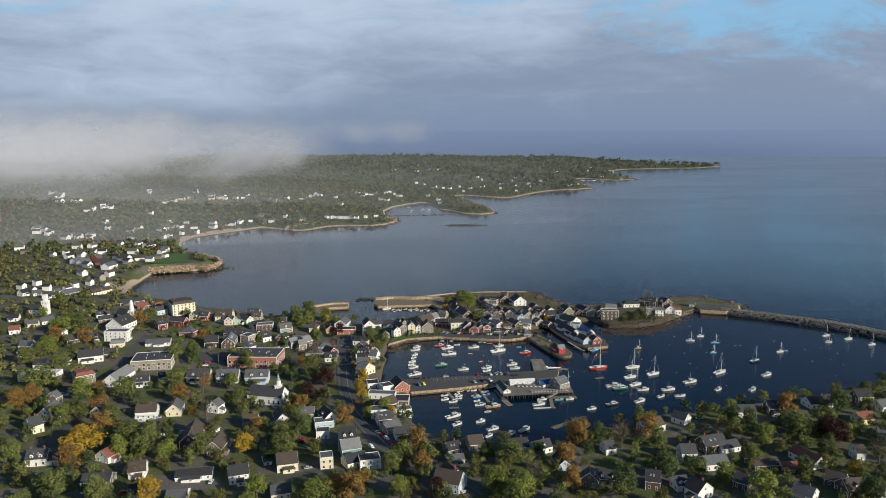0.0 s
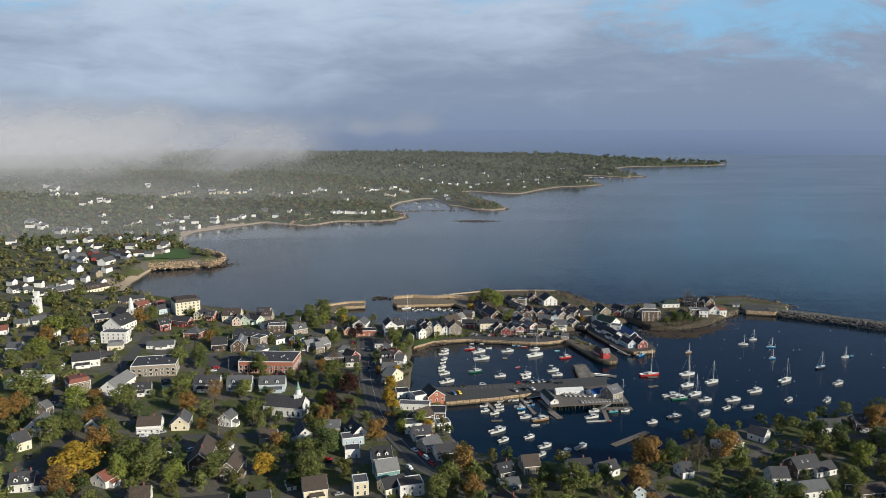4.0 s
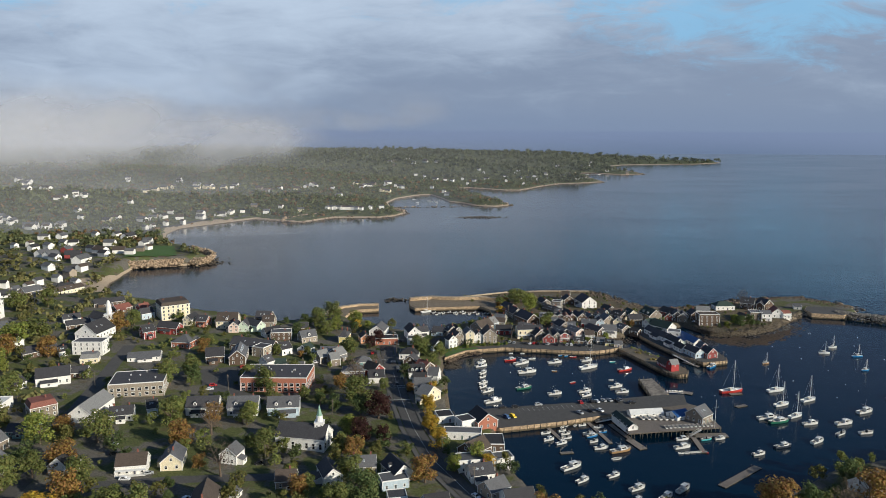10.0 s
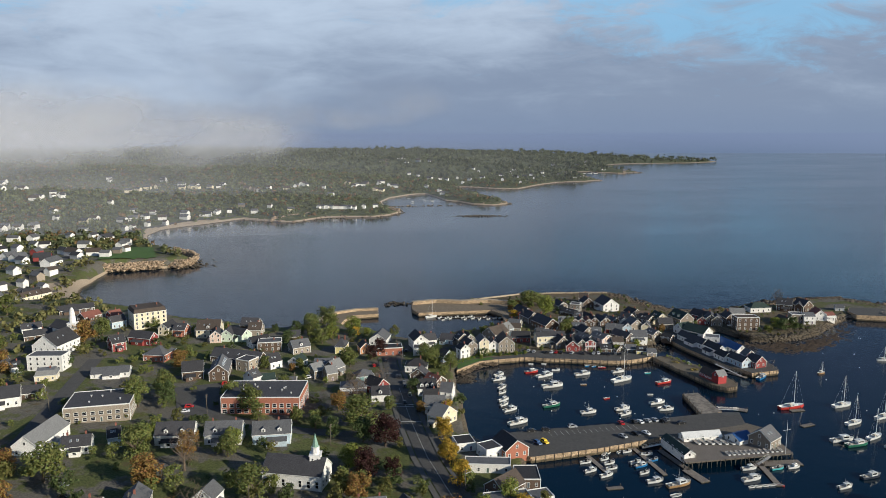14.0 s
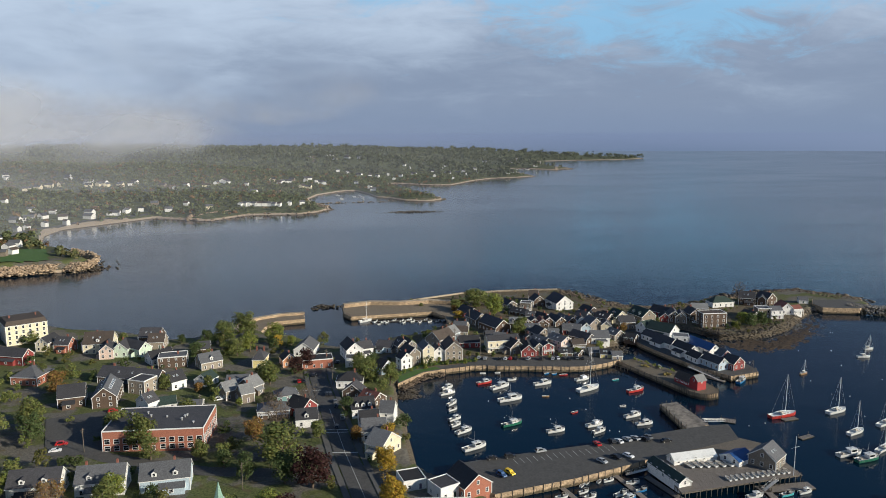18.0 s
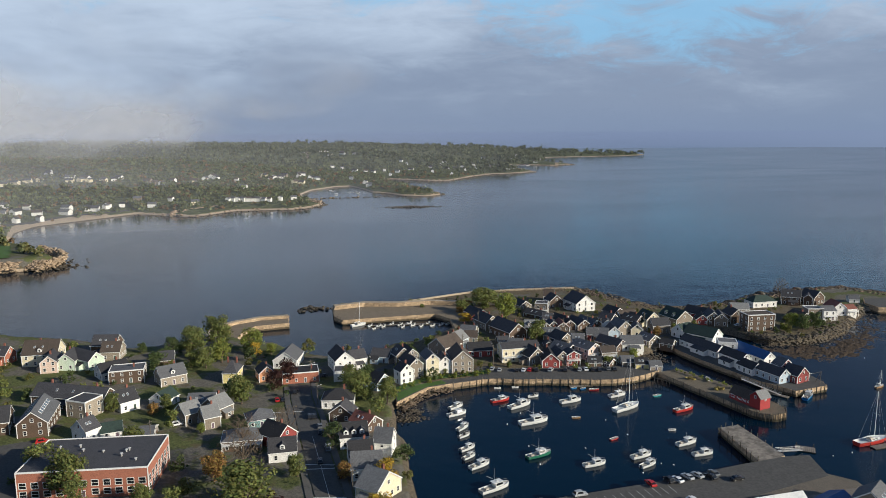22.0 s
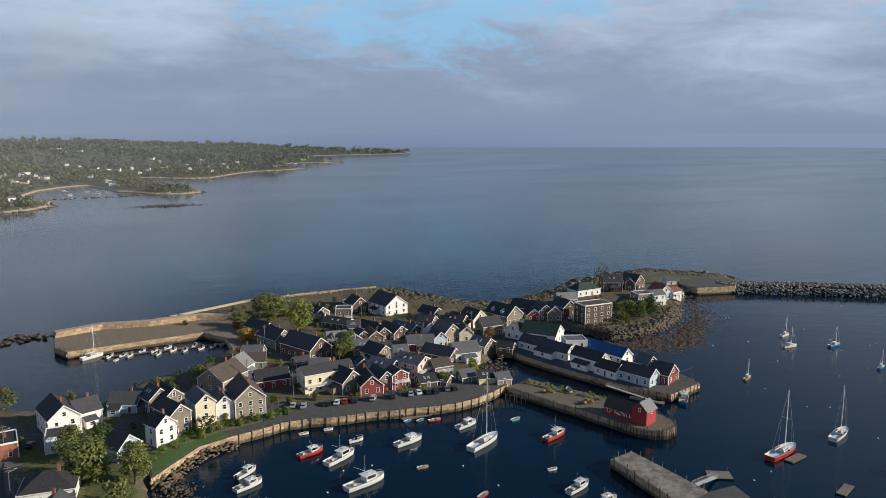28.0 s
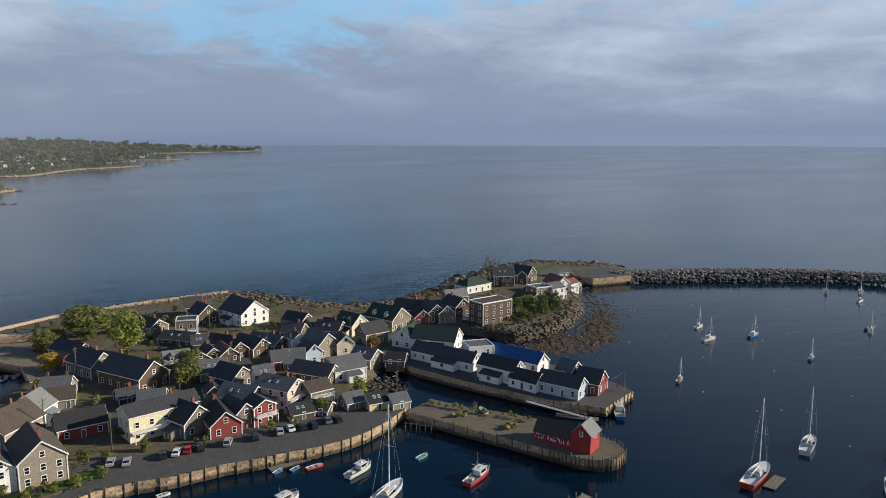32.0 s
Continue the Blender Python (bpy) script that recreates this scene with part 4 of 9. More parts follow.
    if k not in SHARED:
        e = Build()
        if long >= 8:
            e.box(-0.6, -0.5, 0, 0.4, 0.5, 0.55)
        else:
            e.prism([(-0.25, -0.2, -0.5), (0.15, -0.2, -0.5), (0.15, 0.2, -0.5), (-0.25, 0.2, -0.5)], [(-0.35, -0.22, 0.55), (0.2, -0.22, 0.6), (0.2, 0.22, 0.6), (-0.35, 0.22, 0.55)])
        SHARED[k] = e.mesh("engine", [HULLS["k"] if long < 8 else BOATIN])
    part("engine_box" if long >= 8 else "outboard_motor", SHARED[k], None, ob, "", Matrix.Translation((-long * (0.28 if long >= 8 else 0.5), 0, high * 0.7)))
    if mast:
        q = Build()
        q.rod((0, 0, high), (0, 0, high + 0.55 * long), 0.06, 0.04)
        q.rod((0, 0, high + 0.2 * long), (-0.3 * long, 0, high + 0.38 * long), 0.04, 0.03)
        part("mast", q, METAL, ob)
    return ob


def sail_boat(x, y, turn, long=9.0, hull="w", tall=0.0, cover="w"):
    long = round(long * 2) / 2
    wide, high = 0.29 * long, 0.4 + 0.075 * long
    tall = tall or 1.3 * long
    words = dict(w="white", r="red", n="green", b="blue", k="dark", t="varnished tan", q="turquoise")[hull]
    ob = thing("sailing_boat", pose(x, y, 0.05, 0, 0, turn), f"{words} sailing boat with bare mast, furled sail", "sailboat", "boats in the harbour")
    part("hull", hull_mesh(("sail", long, hull), long, wide, high, HULLS[hull], BOATW, 0.2), None, ob)
    if ("coach", long) not in SHARED:
        c = Build()
        w = wide * 0.28
        c.prism([(-0.08 * long, -w, high * 0.8), (0.27 * long, -w * 0.6, high * 0.9), (0.27 * long, w * 0.6, high * 0.9), (-0.08 * long, w, high * 0.8)],
                [(-0.08 * long, -w * 0.85, high + 0.45), (0.22 * long, -w * 0.5, high + 0.4), (0.22 * long, w * 0.5, high + 0.4), (-0.08 * long, w * 0.85, high + 0.45)])
        SHARED[("coach", long)] = c.mesh("coachroof", [BOATW])
    part("coachroof", SHARED[("coach", long)], None, ob)
    q = Build()
    mx = 0.1 * long
    q.rod((mx, 0, high * 0.8), (mx, 0, high + tall), 0.14, 0.10)
    q.rod((mx, -0.1 * long, high + tall * 0.52), (mx, 0.1 * long, high + tall * 0.52), 0.04, 0.04)
    mast = part("mast", q, TRIM, ob)
    q = Build()
    q.rod((mx, 0, high + 1.1), (-0.33 * long, 0, high + 1.0), 0.07, 0.06)
    part("boom", q, METAL, ob)
    q = Build()
    q.rod((mx - 0.1, 0, high + 1.25), (-0.3 * long, 0, high + 1.12), 0.2, 0.13)
    part("furled_sail", q, HULLS["b"] if cover == "b" else BOATW, ob)
    if ("dodger", long, cover) not in SHARED:
        d = Build()
        w = wide * 0.27
        d.prism([(-0.10 * long, -w, high + 0.3), (0.0, -w, high + 0.3), (0.0, w, high + 0.3), (-0.10 * long, w, high + 0.3)],
                [(-0.12 * long, -w * 0.85, high + 1.05), (-0.03 * long, -w * 0.8, high + 1.05), (-0.03 * long, w * 0.8, high + 1.05), (-0.12 * long, w * 0.85, high + 1.05)])
        SHARED[("dodger", long, cover)] = d.mesh("dodger", [HULLS["b"] if cover == "b" else BOATIN])
        d = Build()
        for s in (-1, 1):
            d.prism([(-0.05 * long, s * w * 0.99, high + 0.1), (0.18 * long, s * w * 0.72, high + 0.15), (0.18 * long, s * w * 0.62, high + 0.15), (-0.05 * long, s * w * 0.88, high + 0.1)][::s],
                    [(-0.05 * long, s * w * 0.99, high + 0.3), (0.18 * long, s * w * 0.72, high + 0.3), (0.18 * long, s * w * 0.62, high + 0.3), (-0.05 * long, s * w * 0.88, high + 0.3)][::s])
        SHARED[("ports", long)] = d.mesh("porthole_band", [PANE])
    part("dodger", SHARED[("dodger", long, cover)], None, ob)
    part("porthole_band", SHARED[("ports", long)], None, ob)
    q = Build()
    for a in ((0.49 * long, 0, high * 1.15), (-0.48 * long, 0, high)):
        q.rod((mx, 0, high + tall), a, 0.022, 0.022, 4)
    for s in (-1, 1):
        q.rod((mx, s * 0.1 * long, high + tall * 0.52), (mx, 0, high + tall * 0.97), 0.018, 0.018, 4)
        q.rod((mx, s * 0.1 * long, high + tall * 0.52), (mx, s * wide * 0.47, high), 0.018, 0.018, 4)
    part("rigging", q, METAL, ob)
    return ob


def dinghy(x, y, turn, long=3.5, hull="w", z=0.03):
    long = round(long * 2) / 2
    words = dict(w="white", r="red", n="green", b="bright blue", k="dark", t="tan wooden", q="turquoise")[hull]
    ob = thing("rowing_boat", pose(x, y, z, 0, 0, turn), f"small {words} open rowing boat " + ("floating on the harbour" if z < 1 else "stored on the wharf"), "rowing boat", "boats in the harbour")
    part("hull", hull_mesh(("row", long, hull), long, 0.4 * long, 0.5, HULLS[hull], BOATIN), None, ob)
    for u in (-0.2, 0.1):
        b = Build()
        b.box(u * long - 0.12, -0.16 * long, 0.38, u * long + 0.12, 0.16 * long, 0.42)
        part("thwart", b, DECKM, ob)
    return ob


def float_dock(x0, y0, x1, y1, wide=2.4, label="grey timber floating dock on the harbour water"):
    ln = math.hypot(x1 - x0, y1 - y0)
    ob = thing("floating_dock", pose((x0 + x1) / 2, (y0 + y1) / 2, 0, 0, 0, math.degrees(math.atan2(y1 - y0, x1 - x0))), label, "dock")
    b = Build()
    b.box(-ln / 2, -wide / 2, -0.25, ln / 2, wide / 2, 0.34)
    part("pontoon", b, PILEM, ob)
    p = Build()
    n = max(1, int(ln / 0.6))
    for i in range(n):
        u = -ln / 2 + (i + 0.5) * ln / n
        p.box(u - 0.27, -wide / 2 - 0.05, 0.34, u + 0.27, wide / 2 + 0.05, 0.42)
    part("decking", p, DECKM, ob)
    for u in (-0.42, 0.42):
        q = Build()
        q.rod((u * ln, wide / 2 + 0.2, -1.5), (u * ln, wide / 2 + 0.2, 1.5), 0.13, 0.12, 7)
        part("mooring_pile", q, PILEM, ob)
    return ob


# ---- vehicles ----
def car(x, y, turn, paint=0, van=False, base=None):
    g = (ground_at(x, y) if base is None else base) + 0.06
    ob = thing("parked_car", pose(x, y, g, 0, 0, turn), f"{CARWORDS[paint]} {'van' if van else 'car'} parked on the asphalt", "car", "parked cars")
    k = ("car", paint, van)
    if k not in SHARED:
        b = Build()
        side = [(-2.2, 0.35), (-2.25, 0.8), (-2.1, 0.98), (1.0, 1.0), (2.1, 0.82), (2.25, 0.55), (2.2, 0.33)]
        b.prism([(px, -0.88, pz) for px, pz in side], [(px, 0.88, pz) for px, pz in side])
        r = 1.75 if van else 1.45
        roof = [(-2.0 if van else -1.7, 0.95), (-1.7 if van else -1.15, r), (0.5 if van else 0.25, r), (1.2, 0.97)]
        b.prism([(px, -0.82 + (pz > 1.2) * 0.12, pz) for px, pz in roof], [(px, 0.82 - (pz > 1.2) * 0.12, pz) for px, pz in roof])
        SHARED[k] = b.mesh("body", [CARS[paint]])
        z0, z1 = 1.02, r - 0.1
        for s, side in ((-1, "near"), (1, "off")):
            w = Build()
            y0, y1 = s * 0.83, s * 0.745
            w.poly([(-1.45, y0, z0), (0.95, y0, z0), (0.25, y1, z1), (-1.1, y1, z1)][::-s])
            SHARED[(side, van)] = w.mesh("side_window", [PANE])
        w = Build()
        w.poly([(1.2, -0.72, 1.0), (1.2, 0.72, 1.0), (0.42, 0.62, z1 + 0.04), (0.42, -0.62, z1 + 0.04)])
        SHARED[("front", van)] = w.mesh("windscreen", [PANE])
        w = Build()
        w.poly([(-1.75 - 0.3 * van, 0.72, 1.0), (-1.75 - 0.3 * van, -0.72, 1.0), (-1.28 - 0.52 * van, -0.62, z1 + 0.03), (-1.28 - 0.52 * van, 0.62, z1 + 0.03)])
        SHARED[("back", van)] = w.mesh("rear_window", [PANE])
    part("body", SHARED[k], None, ob)
    for pane, at in (("windscreen", "front"), ("rear_window", "back"), ("side_window", "near"), ("side_window", "off")):
        part(pane, SHARED[(at, van)], None, ob)
    if "wheel" not in SHARED:
        b = Build()
        b.rod((0, -0.11, 0), (0, 0.11, 0), 0.32, 0.32, 12, 0)
        b.rod((0, -0.12, 0), (0, 0.12, 0), 0.17, 0.17, 8, 1)
        SHARED["wheel"] = b.mesh("wheel", [TIRE, METAL])
    for px in (-1.35, 1.4):
        for py in (-0.8, 0.8):
            part("wheel", SHARED["wheel"], None, ob, "", Matrix.Translation((px, py, 0.32)))
    return ob


# ---- trees ----
def crown_mesh(kind, k):
    """Leaf clumps round forking limbs, uneven and gappy."""
    key = ("crown", kind, k)
    if key in SHARED:
        return SHARED[key]
    rnd = random.Random(1000 + k * 17 + len(kind))
    b = Build()
    bare = kind == "b"
    blobs = []
    for i in range(26):
        a = rnd.uniform(0, 2 * math.pi)
        h = rnd.uniform(-0.75, 1.0)
        rad = math.sqrt(max(0, 1 - (h * 0.9) ** 2)) * rnd.uniform(0.30, 0.82)
        blobs.append((math.cos(a) * rad, math.sin(a) * rad, h * 0.92, rnd.uniform(0.28, 0.46)))
    per = 18 if bare else 84
    for bx, by, bz, br in blobs:
        for i in range(per):
            d = Vector((rnd.gauss(0, 1), rnd.gauss(0, 1), rnd.gauss(0, 1))).normalized()
            c = Vector((bx, by, bz)) + d * br * rnd.uniform(0.65, 1.08)
            if bare:
                u = Vector((rnd.gauss(0, 1), rnd.gauss(0, 1), abs(rnd.gauss(0.5, 1)))).normalized() * 0.16
                w = d.orthogonal().normalized() * 0.014
            else:
                t = (d + Vector((rnd.gauss(0, 0.38), rnd.gauss(0, 0.38), rnd.gauss(0.2, 0.38)))).normalized()
                u = t.orthogonal().normalized() * rnd.uniform(0.046, 0.088)
                w = t.cross(u).normalized() * rnd.uniform(0.038, 0.070)
            b.poly([c - u - w * 0.4, c - w, c + u, c + w])
    SHARED[key] = b.mesh("crown", [LEAVES[kind]])
    return SHARED[key]


def trunk_mesh(k):
    key = ("trunk", k)
    if key not in SHARED:
        rnd = random.Random(70 + k)
        b = Build()
        b.rod((0, 0, -0.06), (0.01, 0.01, 0.42), 0.034, 0.022, 7)
        for i in range(6):
            a = i * 1.05 + rnd.uniform(0, 0.6)
            z = rnd.uniform(0.25, 0.42)
            e = (math.cos(a) * 0.24, math.sin(a) * 0.24, z + rnd.uniform(0.22, 0.42))
            b.rod((0.005, 0.005, z), e, 0.015, 0.006, 5)
            b.rod(e, (e[0] * 1.35 + rnd.uniform(-0.05, 0.05), e[1] * 1.35, e[2] + 0.12), 0.006, 0.003, 4)
        SHARED[key] = b.mesh("trunk", [BARK])
    return SHARED[key]


TREES = [0]


def tree(x, y, high=10.0, wide=8.0, leafs="g", base=None):
    TREES[0] += 1
    k = TREES[0]
    g = ground_at(x, y) if base is None else base
    rnd = random.Random(k)
    shrub = high < 3.5
    ob = thing("shrub" if shrub else "tree", pose(x, y, g, 0, 0, rnd.uniform(0, 360)), f"{LEAFWORDS[leafs]} {'shrub' if shrub else 'broadleaf tree'} among the houses", "shrub" if shrub else "tree", "trees of the town")
    part("trunk", trunk_mesh(k % 4), None, ob, "", Matrix.Diagonal((high, high, high, 1)))
    ch = high * (0.41 if not shrub else 0.52)
    part("crown", crown_mesh(leafs, k % 4), None, ob, "", Matrix.Translation((0, 0, high - ch * 1.12)) @ Matrix.Diagonal((wide / 2.3, wide / 2.3 * rnd.uniform(0.85, 1.1), ch, 1)))
    return ob


# ---- masses joined into one mesh ----
def ico(sub):
    bm = bmesh.new()
    bmesh.ops.create_icosphere(bm, subdivisions=sub, radius=1.0)
    v = np.array([q.co[:] for q in bm.verts])
    f = np.array([[q.index for q in p.verts] for p in bm.faces])
    bm.free()
    return v, f


def mass(name, centres, radii, mat, label, category, squash=0.8, rough=0.35, sub=1, seed=1):
    """Many uneven lumps in one mesh: rocks."""
    v, f = ico(sub)
    rng = np.random.default_rng(seed)
    n = len(centres)
    k = len(v)
    scale = 1 + rng.uniform(-rough, rough, (n, k, 1))
    ax = rng.uniform(0.6, 1.45, (n, 1, 3))
    ax[:, :, 2] *= squash
    a = rng.uniform(0, 6.28, n)
    vv = v[None] * scale * ax * np.asarray(radii)[:, None, None]
    c, s = np.cos(a)[:, None], np.sin(a)[:, None]
    vx, vy = vv[:, :, 0] * c - vv[:, :, 1] * s, vv[:, :, 0] * s + vv[:, :, 1] * c
    vv[:, :, 0], vv[:, :, 1] = vx, vy
    vv += np.asarray(centres)[:, None, :]
    ff = (f[None] + (np.arange(n) * k)[:, None, None]).reshape(-1, 3)
    me = bpy.data.meshes.new(name)
    me.vertices.add(n * k)
    me.vertices.foreach_set("co", vv.reshape(-1).astype(np.float32))
    me.loops.add(ff.size)
    me.loops.foreach_set("vertex_index", ff.reshape(-1).astype(np.int32))
    me.polygons.add(len(ff))
    me.polygons.foreach_set("loop_start", (np.arange(len(ff)) * 3).astype(np.int32))
    me.materials.append(mat)
    me.update(calc_edges=True)
    return tagged(new(name, me), label, category, "", "stuff")


def ribbon(name, pts, wide, mat, lift, label, kind="structure", category="road", step=6.0):
    """A strip of paving draped over the ground."""
    p = [Vector((a, b)) for a, b in pts]
    fine = [p[0]]
    for a, c in zip(p[:-1], p[1:]):
        n = max(1, int((c - a).length / step))
        fine += [a.lerp(c, (i + 1) / n) for i in range(n)]
    b = Build()
    rows = []
    for i, q in enumerate(fine):
        d = (fine[min(i + 1, len(fine) - 1)] - fine[max(i - 1, 0)]).normalized()
        s = Vector((-d.y, d.x))
        row = []
        for u in (-0.5, -0.17, 0.17, 0.5):
            e = q + s * wide * u
            row.append((e.x, e.y, ground_at(e.x, e.y) + lift))
        rows.append(row)
    for a, c in zip(rows[:-1], rows[1:]):
        for k in range(3):
            b.poly([a[k], a[k + 1], c[k + 1], c[k]][::-1])
    return tagged(new(name, b.mesh(name, [mat])), label, category, "", kind)

# plans of the wharves, piers, streets and floats
QUAY_FRONT = [(-47.1, 607.8), (-41.4, 614.1), (-32.8, 623.1), (-23.0, 626.3), (-11.5, 628.6), (-6.3, 630.2), (1.3, 629.6), (8.9, 627.1), (21.7, 625.9), (29.3, 623.8), (34.9, 623.1), (43.1, 621.2), (51.5, 620.7), (58.1, 621.5), (66.3, 624.3), (75.7, 629.0)]
QUAY_BACK = [(78.7, 637.0), (72.7, 641.6), (65.1, 641.8), (52.8, 639.4), (40.5, 641.9), (28.1, 642.2), (19.0, 641.3), (7.2, 643.1), (1.4, 646.0), (-4.2, 649.2), (-7.7, 644.3), (-11.5, 633.6), (-25.3, 631.3), (-36.8, 626.8), (-47.1, 617.5)]
JETTY = [(70.1, 563.1), (78.2, 564.4), (79.7, 537.5), (68.8, 532.8)]
WHARF_ROAD = [(-22.3, 490.9), (8.8, 498.3), (26.1, 504.0), (41.2, 509.3), (84.6, 521.6), (88.1, 536.5), (80.0, 536.8), (62.1, 533.6), (23.7, 525.3), (-13.8, 519.6), (-33.5, 515.5), (-36.8, 497.5)]
WHARF_DECK = [(41.6, 510.7), (41.1, 482.2), (90.6, 489.1), (91.0, 517.1), (85.2, 523.0)]
PIER_WEST = [(-141.6, 715.1), (-141.5, 730.4), (-138.0, 739.2), (-130.7, 746.8), (-116.2, 755.2), (-100.4, 757.3), (-99.4, 743.0), (-117.5, 739.1), (-123.3, 725.9), (-124.9, 713.0)]
PIER_EAST = [(-73.8, 774.7), (-54.1, 781.2), (-33.4, 777.2), (-12.0, 779.2), (5.8, 774.0), (3.7, 726.5), (-5.3, 718.1), (-4.9, 738.9), (-12.1, 751.7), (-68.1, 745.4), (-72.9, 755.1)]
LAWN = [(-405.0, 1032.0), (-368.0, 1042.0), (-340.0, 968.0), (-345.0, 961.0), (-372.0, 955.0), (-398.0, 946.0)]
CROSS_STREET = [(-102.7, 443.3), (-119.4, 438.7), (-139.0, 436.2), (-166.8, 433.1), (-198.1, 426.3), (-216.0, 422.7)]
HALL_STREET = [(-242.0, 483.9), (-242.7, 506.7), (-248.7, 548.9), (-254.5, 586.2), (-259.6, 621.9)]
SHORE_ROAD = [(113.3, 411.5), (145.1, 426.9), (183.2, 435.3), (220.0, 438.4)]
LANE_NEAR = [(-89.5, 359.3), (-67.5, 369.2), (-43.6, 372.8)]
FRONT_STREET = [(-223.9, 379.0), (-225.6, 400.1), (-228.0, 430.6), (-229.7, 451.6)]
BEACH_ROAD = [(-389.0, 738.3), (-425.4, 882.5), (-430.3, 951.1), (-455.1, 1078.8), (-465.2, 1235.5), (-425.0, 1340.0), (-357.8, 1428.5)]
PARKING = [(-199.2, 575.4), (-174.2, 585.4), (-155.4, 556.6), (-165.6, 537.6), (-185.8, 537.8)]
SCHOOL_ROAD = [(-187.5, 552.2), (-161.9, 534.8), (-124.5, 521.2), (-97.5, 517.6)]
NECK_LANE = [(-91.7, 634.1), (-78.1, 648.1), (-58.6, 644.1), (-42.7, 657.8), (-0.8, 665.6), (14.2, 668.5), (30.1, 678.5), (52.7, 695.0), (73.2, 712.9)]
BREAKWATER = [(282.0, 724.0), (291.0, 718.0), (303.0, 711.0), (323.5, 698.0), (345.5, 682.0), (364.5, 668.0), (380.5, 651.0), (393.5, 631.0), (404.0, 612.0), (432.0, 578.0), (483.0, 531.0)]
TIP_PLAN = [(267.6, 741.9), (288.3, 739.1), (295.9, 721.7), (283.2, 712.5), (259.9, 718.7), (260.0, 730.8)]
FLOAT_A = [(2.0, 500.3), (28.4, 506.9)]
FLOAT_B = [(2.0, 500.3), (7.5, 480.3)]
FLOAT_C = [(25.4, 503.2), (30.8, 477.2)]
FLOAT_D = [(36.4, 500.9), (42.1, 481.2)]
FLOAT_E = [(41.1, 481.8), (45.0, 470.3)]
FLOAT_F = [(71.7, 485.8), (92.4, 486.1)]
FLOAT_G = [(74.2, 485.7), (72.9, 465.7)]
FLOAT_H = [(67.7, 432.2), (92.0, 450.6)]
FLOAT_I = [(113.2, 524.2), (120.2, 526.6)]
FLOAT_J = [(90.8, 548.2), (96.3, 544.7)]
FLOAT_K = [(3.7, 466.7), (10.3, 467.5)]
FLOAT_L = [(111.8, 604.6), (118.5, 594.5)]
FLOAT_M = [(-55.5, 741.0), (-7.2, 738.8)]
FLOAT_N = [(117.9, 543.7), (125.4, 545.0)]
FLOAT_O = [(31.0, 622.0), (41.6, 622.0)]
WEED_FLAT = [(250.8, 716.1), (234.3, 685.0), (216.1, 662.5), (190.4, 644.1), (165.2, 637.1), (153.3, 650.0), (143.4, 668.9), (154.1, 666.4), (169.4, 663.6), (188.8, 667.1), (212.6, 678.1), (230.6, 695.5)]
ROCK_POINT = [(-297.2, 1363.4), (-270.5, 1397.8), (-232.0, 1450.7), (-170.7, 1498.8), (-129.2, 1534.0), (-96.6, 1483.0)]
HEADLAND_ROCKS = [(-339.8, 968.2), (-314.3, 952.9), (-306.7, 983.0), (-323.4, 1015.8), (-350.7, 1042.1)]
HEADLAND_WALL = [(-414.8, 933.2), (-389.3, 932.7), (-359.7, 942.8), (-332.8, 953.2)]
GARDEN = [(-46.7, 621.0), (-40.3, 627.1), (-33.2, 633.5), (-22.6, 636.1), (-10.0, 637.2), (-3.1, 639.2)]
WHARF_HEDGE = [(83.5, 628.5), (88.6, 616.5), (93.6, 608.0), (97.2, 600.5)]

# ---- the large structure ----
def sheet(name, xs, ys, mat, label, category):
    gx, gy = np.meshgrid(xs, ys)
    z = land_height(gx, gy)
    rough = np.sin(gx * 0.9 + gy * 0.7) * np.sin(gy * 1.1 - gx * 0.4) * 0.08
    z = z + np.where(z > 0, rough, 0)
    nx, ny = len(xs), len(ys)
    co = np.stack([gx, gy, z], -1).reshape(-1, 3)
    i = (np.arange(ny - 1)[:, None] * nx + np.arange(nx - 1)[None]).reshape(-1)
    quads = np.stack([i, i + 1, i + nx + 1, i + nx], 1)
    me = bpy.data.meshes.new(name)
    me.vertices.add(len(co))
    me.vertices.foreach_set("co", co.reshape(-1).astype(np.float32))
    me.loops.add(quads.size)
    me.loops.foreach_set("vertex_index", quads.reshape(-1).astype(np.int32))
    me.polygons.add(len(quads))
    me.polygons.foreach_set("loop_start", (np.arange(len(quads)) * 4).astype(np.int32))
    me.polygons.foreach_set("use_smooth", np.ones(len(quads), bool))
    me.materials.append(mat)
    me.update(calc_edges=True)
    return tagged(new(name, me), label, category, "", "structure")


def grid_lines(*spans):
    """Grid lines, closer together where the camera comes near."""
    r = []
    for a, b, s in spans:
        r += list(np.arange(a, b, s))
    return np.array(r + [spans[-1][1]])


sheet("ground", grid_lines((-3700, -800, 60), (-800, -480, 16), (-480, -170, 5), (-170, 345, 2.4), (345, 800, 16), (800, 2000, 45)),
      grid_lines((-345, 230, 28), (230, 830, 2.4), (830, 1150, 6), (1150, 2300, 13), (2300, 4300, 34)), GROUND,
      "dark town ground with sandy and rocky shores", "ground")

b = Build()
b.poly([(math.cos(2 * math.pi * k / 96) * 5600, math.sin(2 * math.pi * k / 96) * 5600 + 300, 0.0) for k in range(96)])
tagged(new("water", b.mesh("water", [WATER])), "calm dark blue sea water reaching the horizon", "sea", "", "structure")

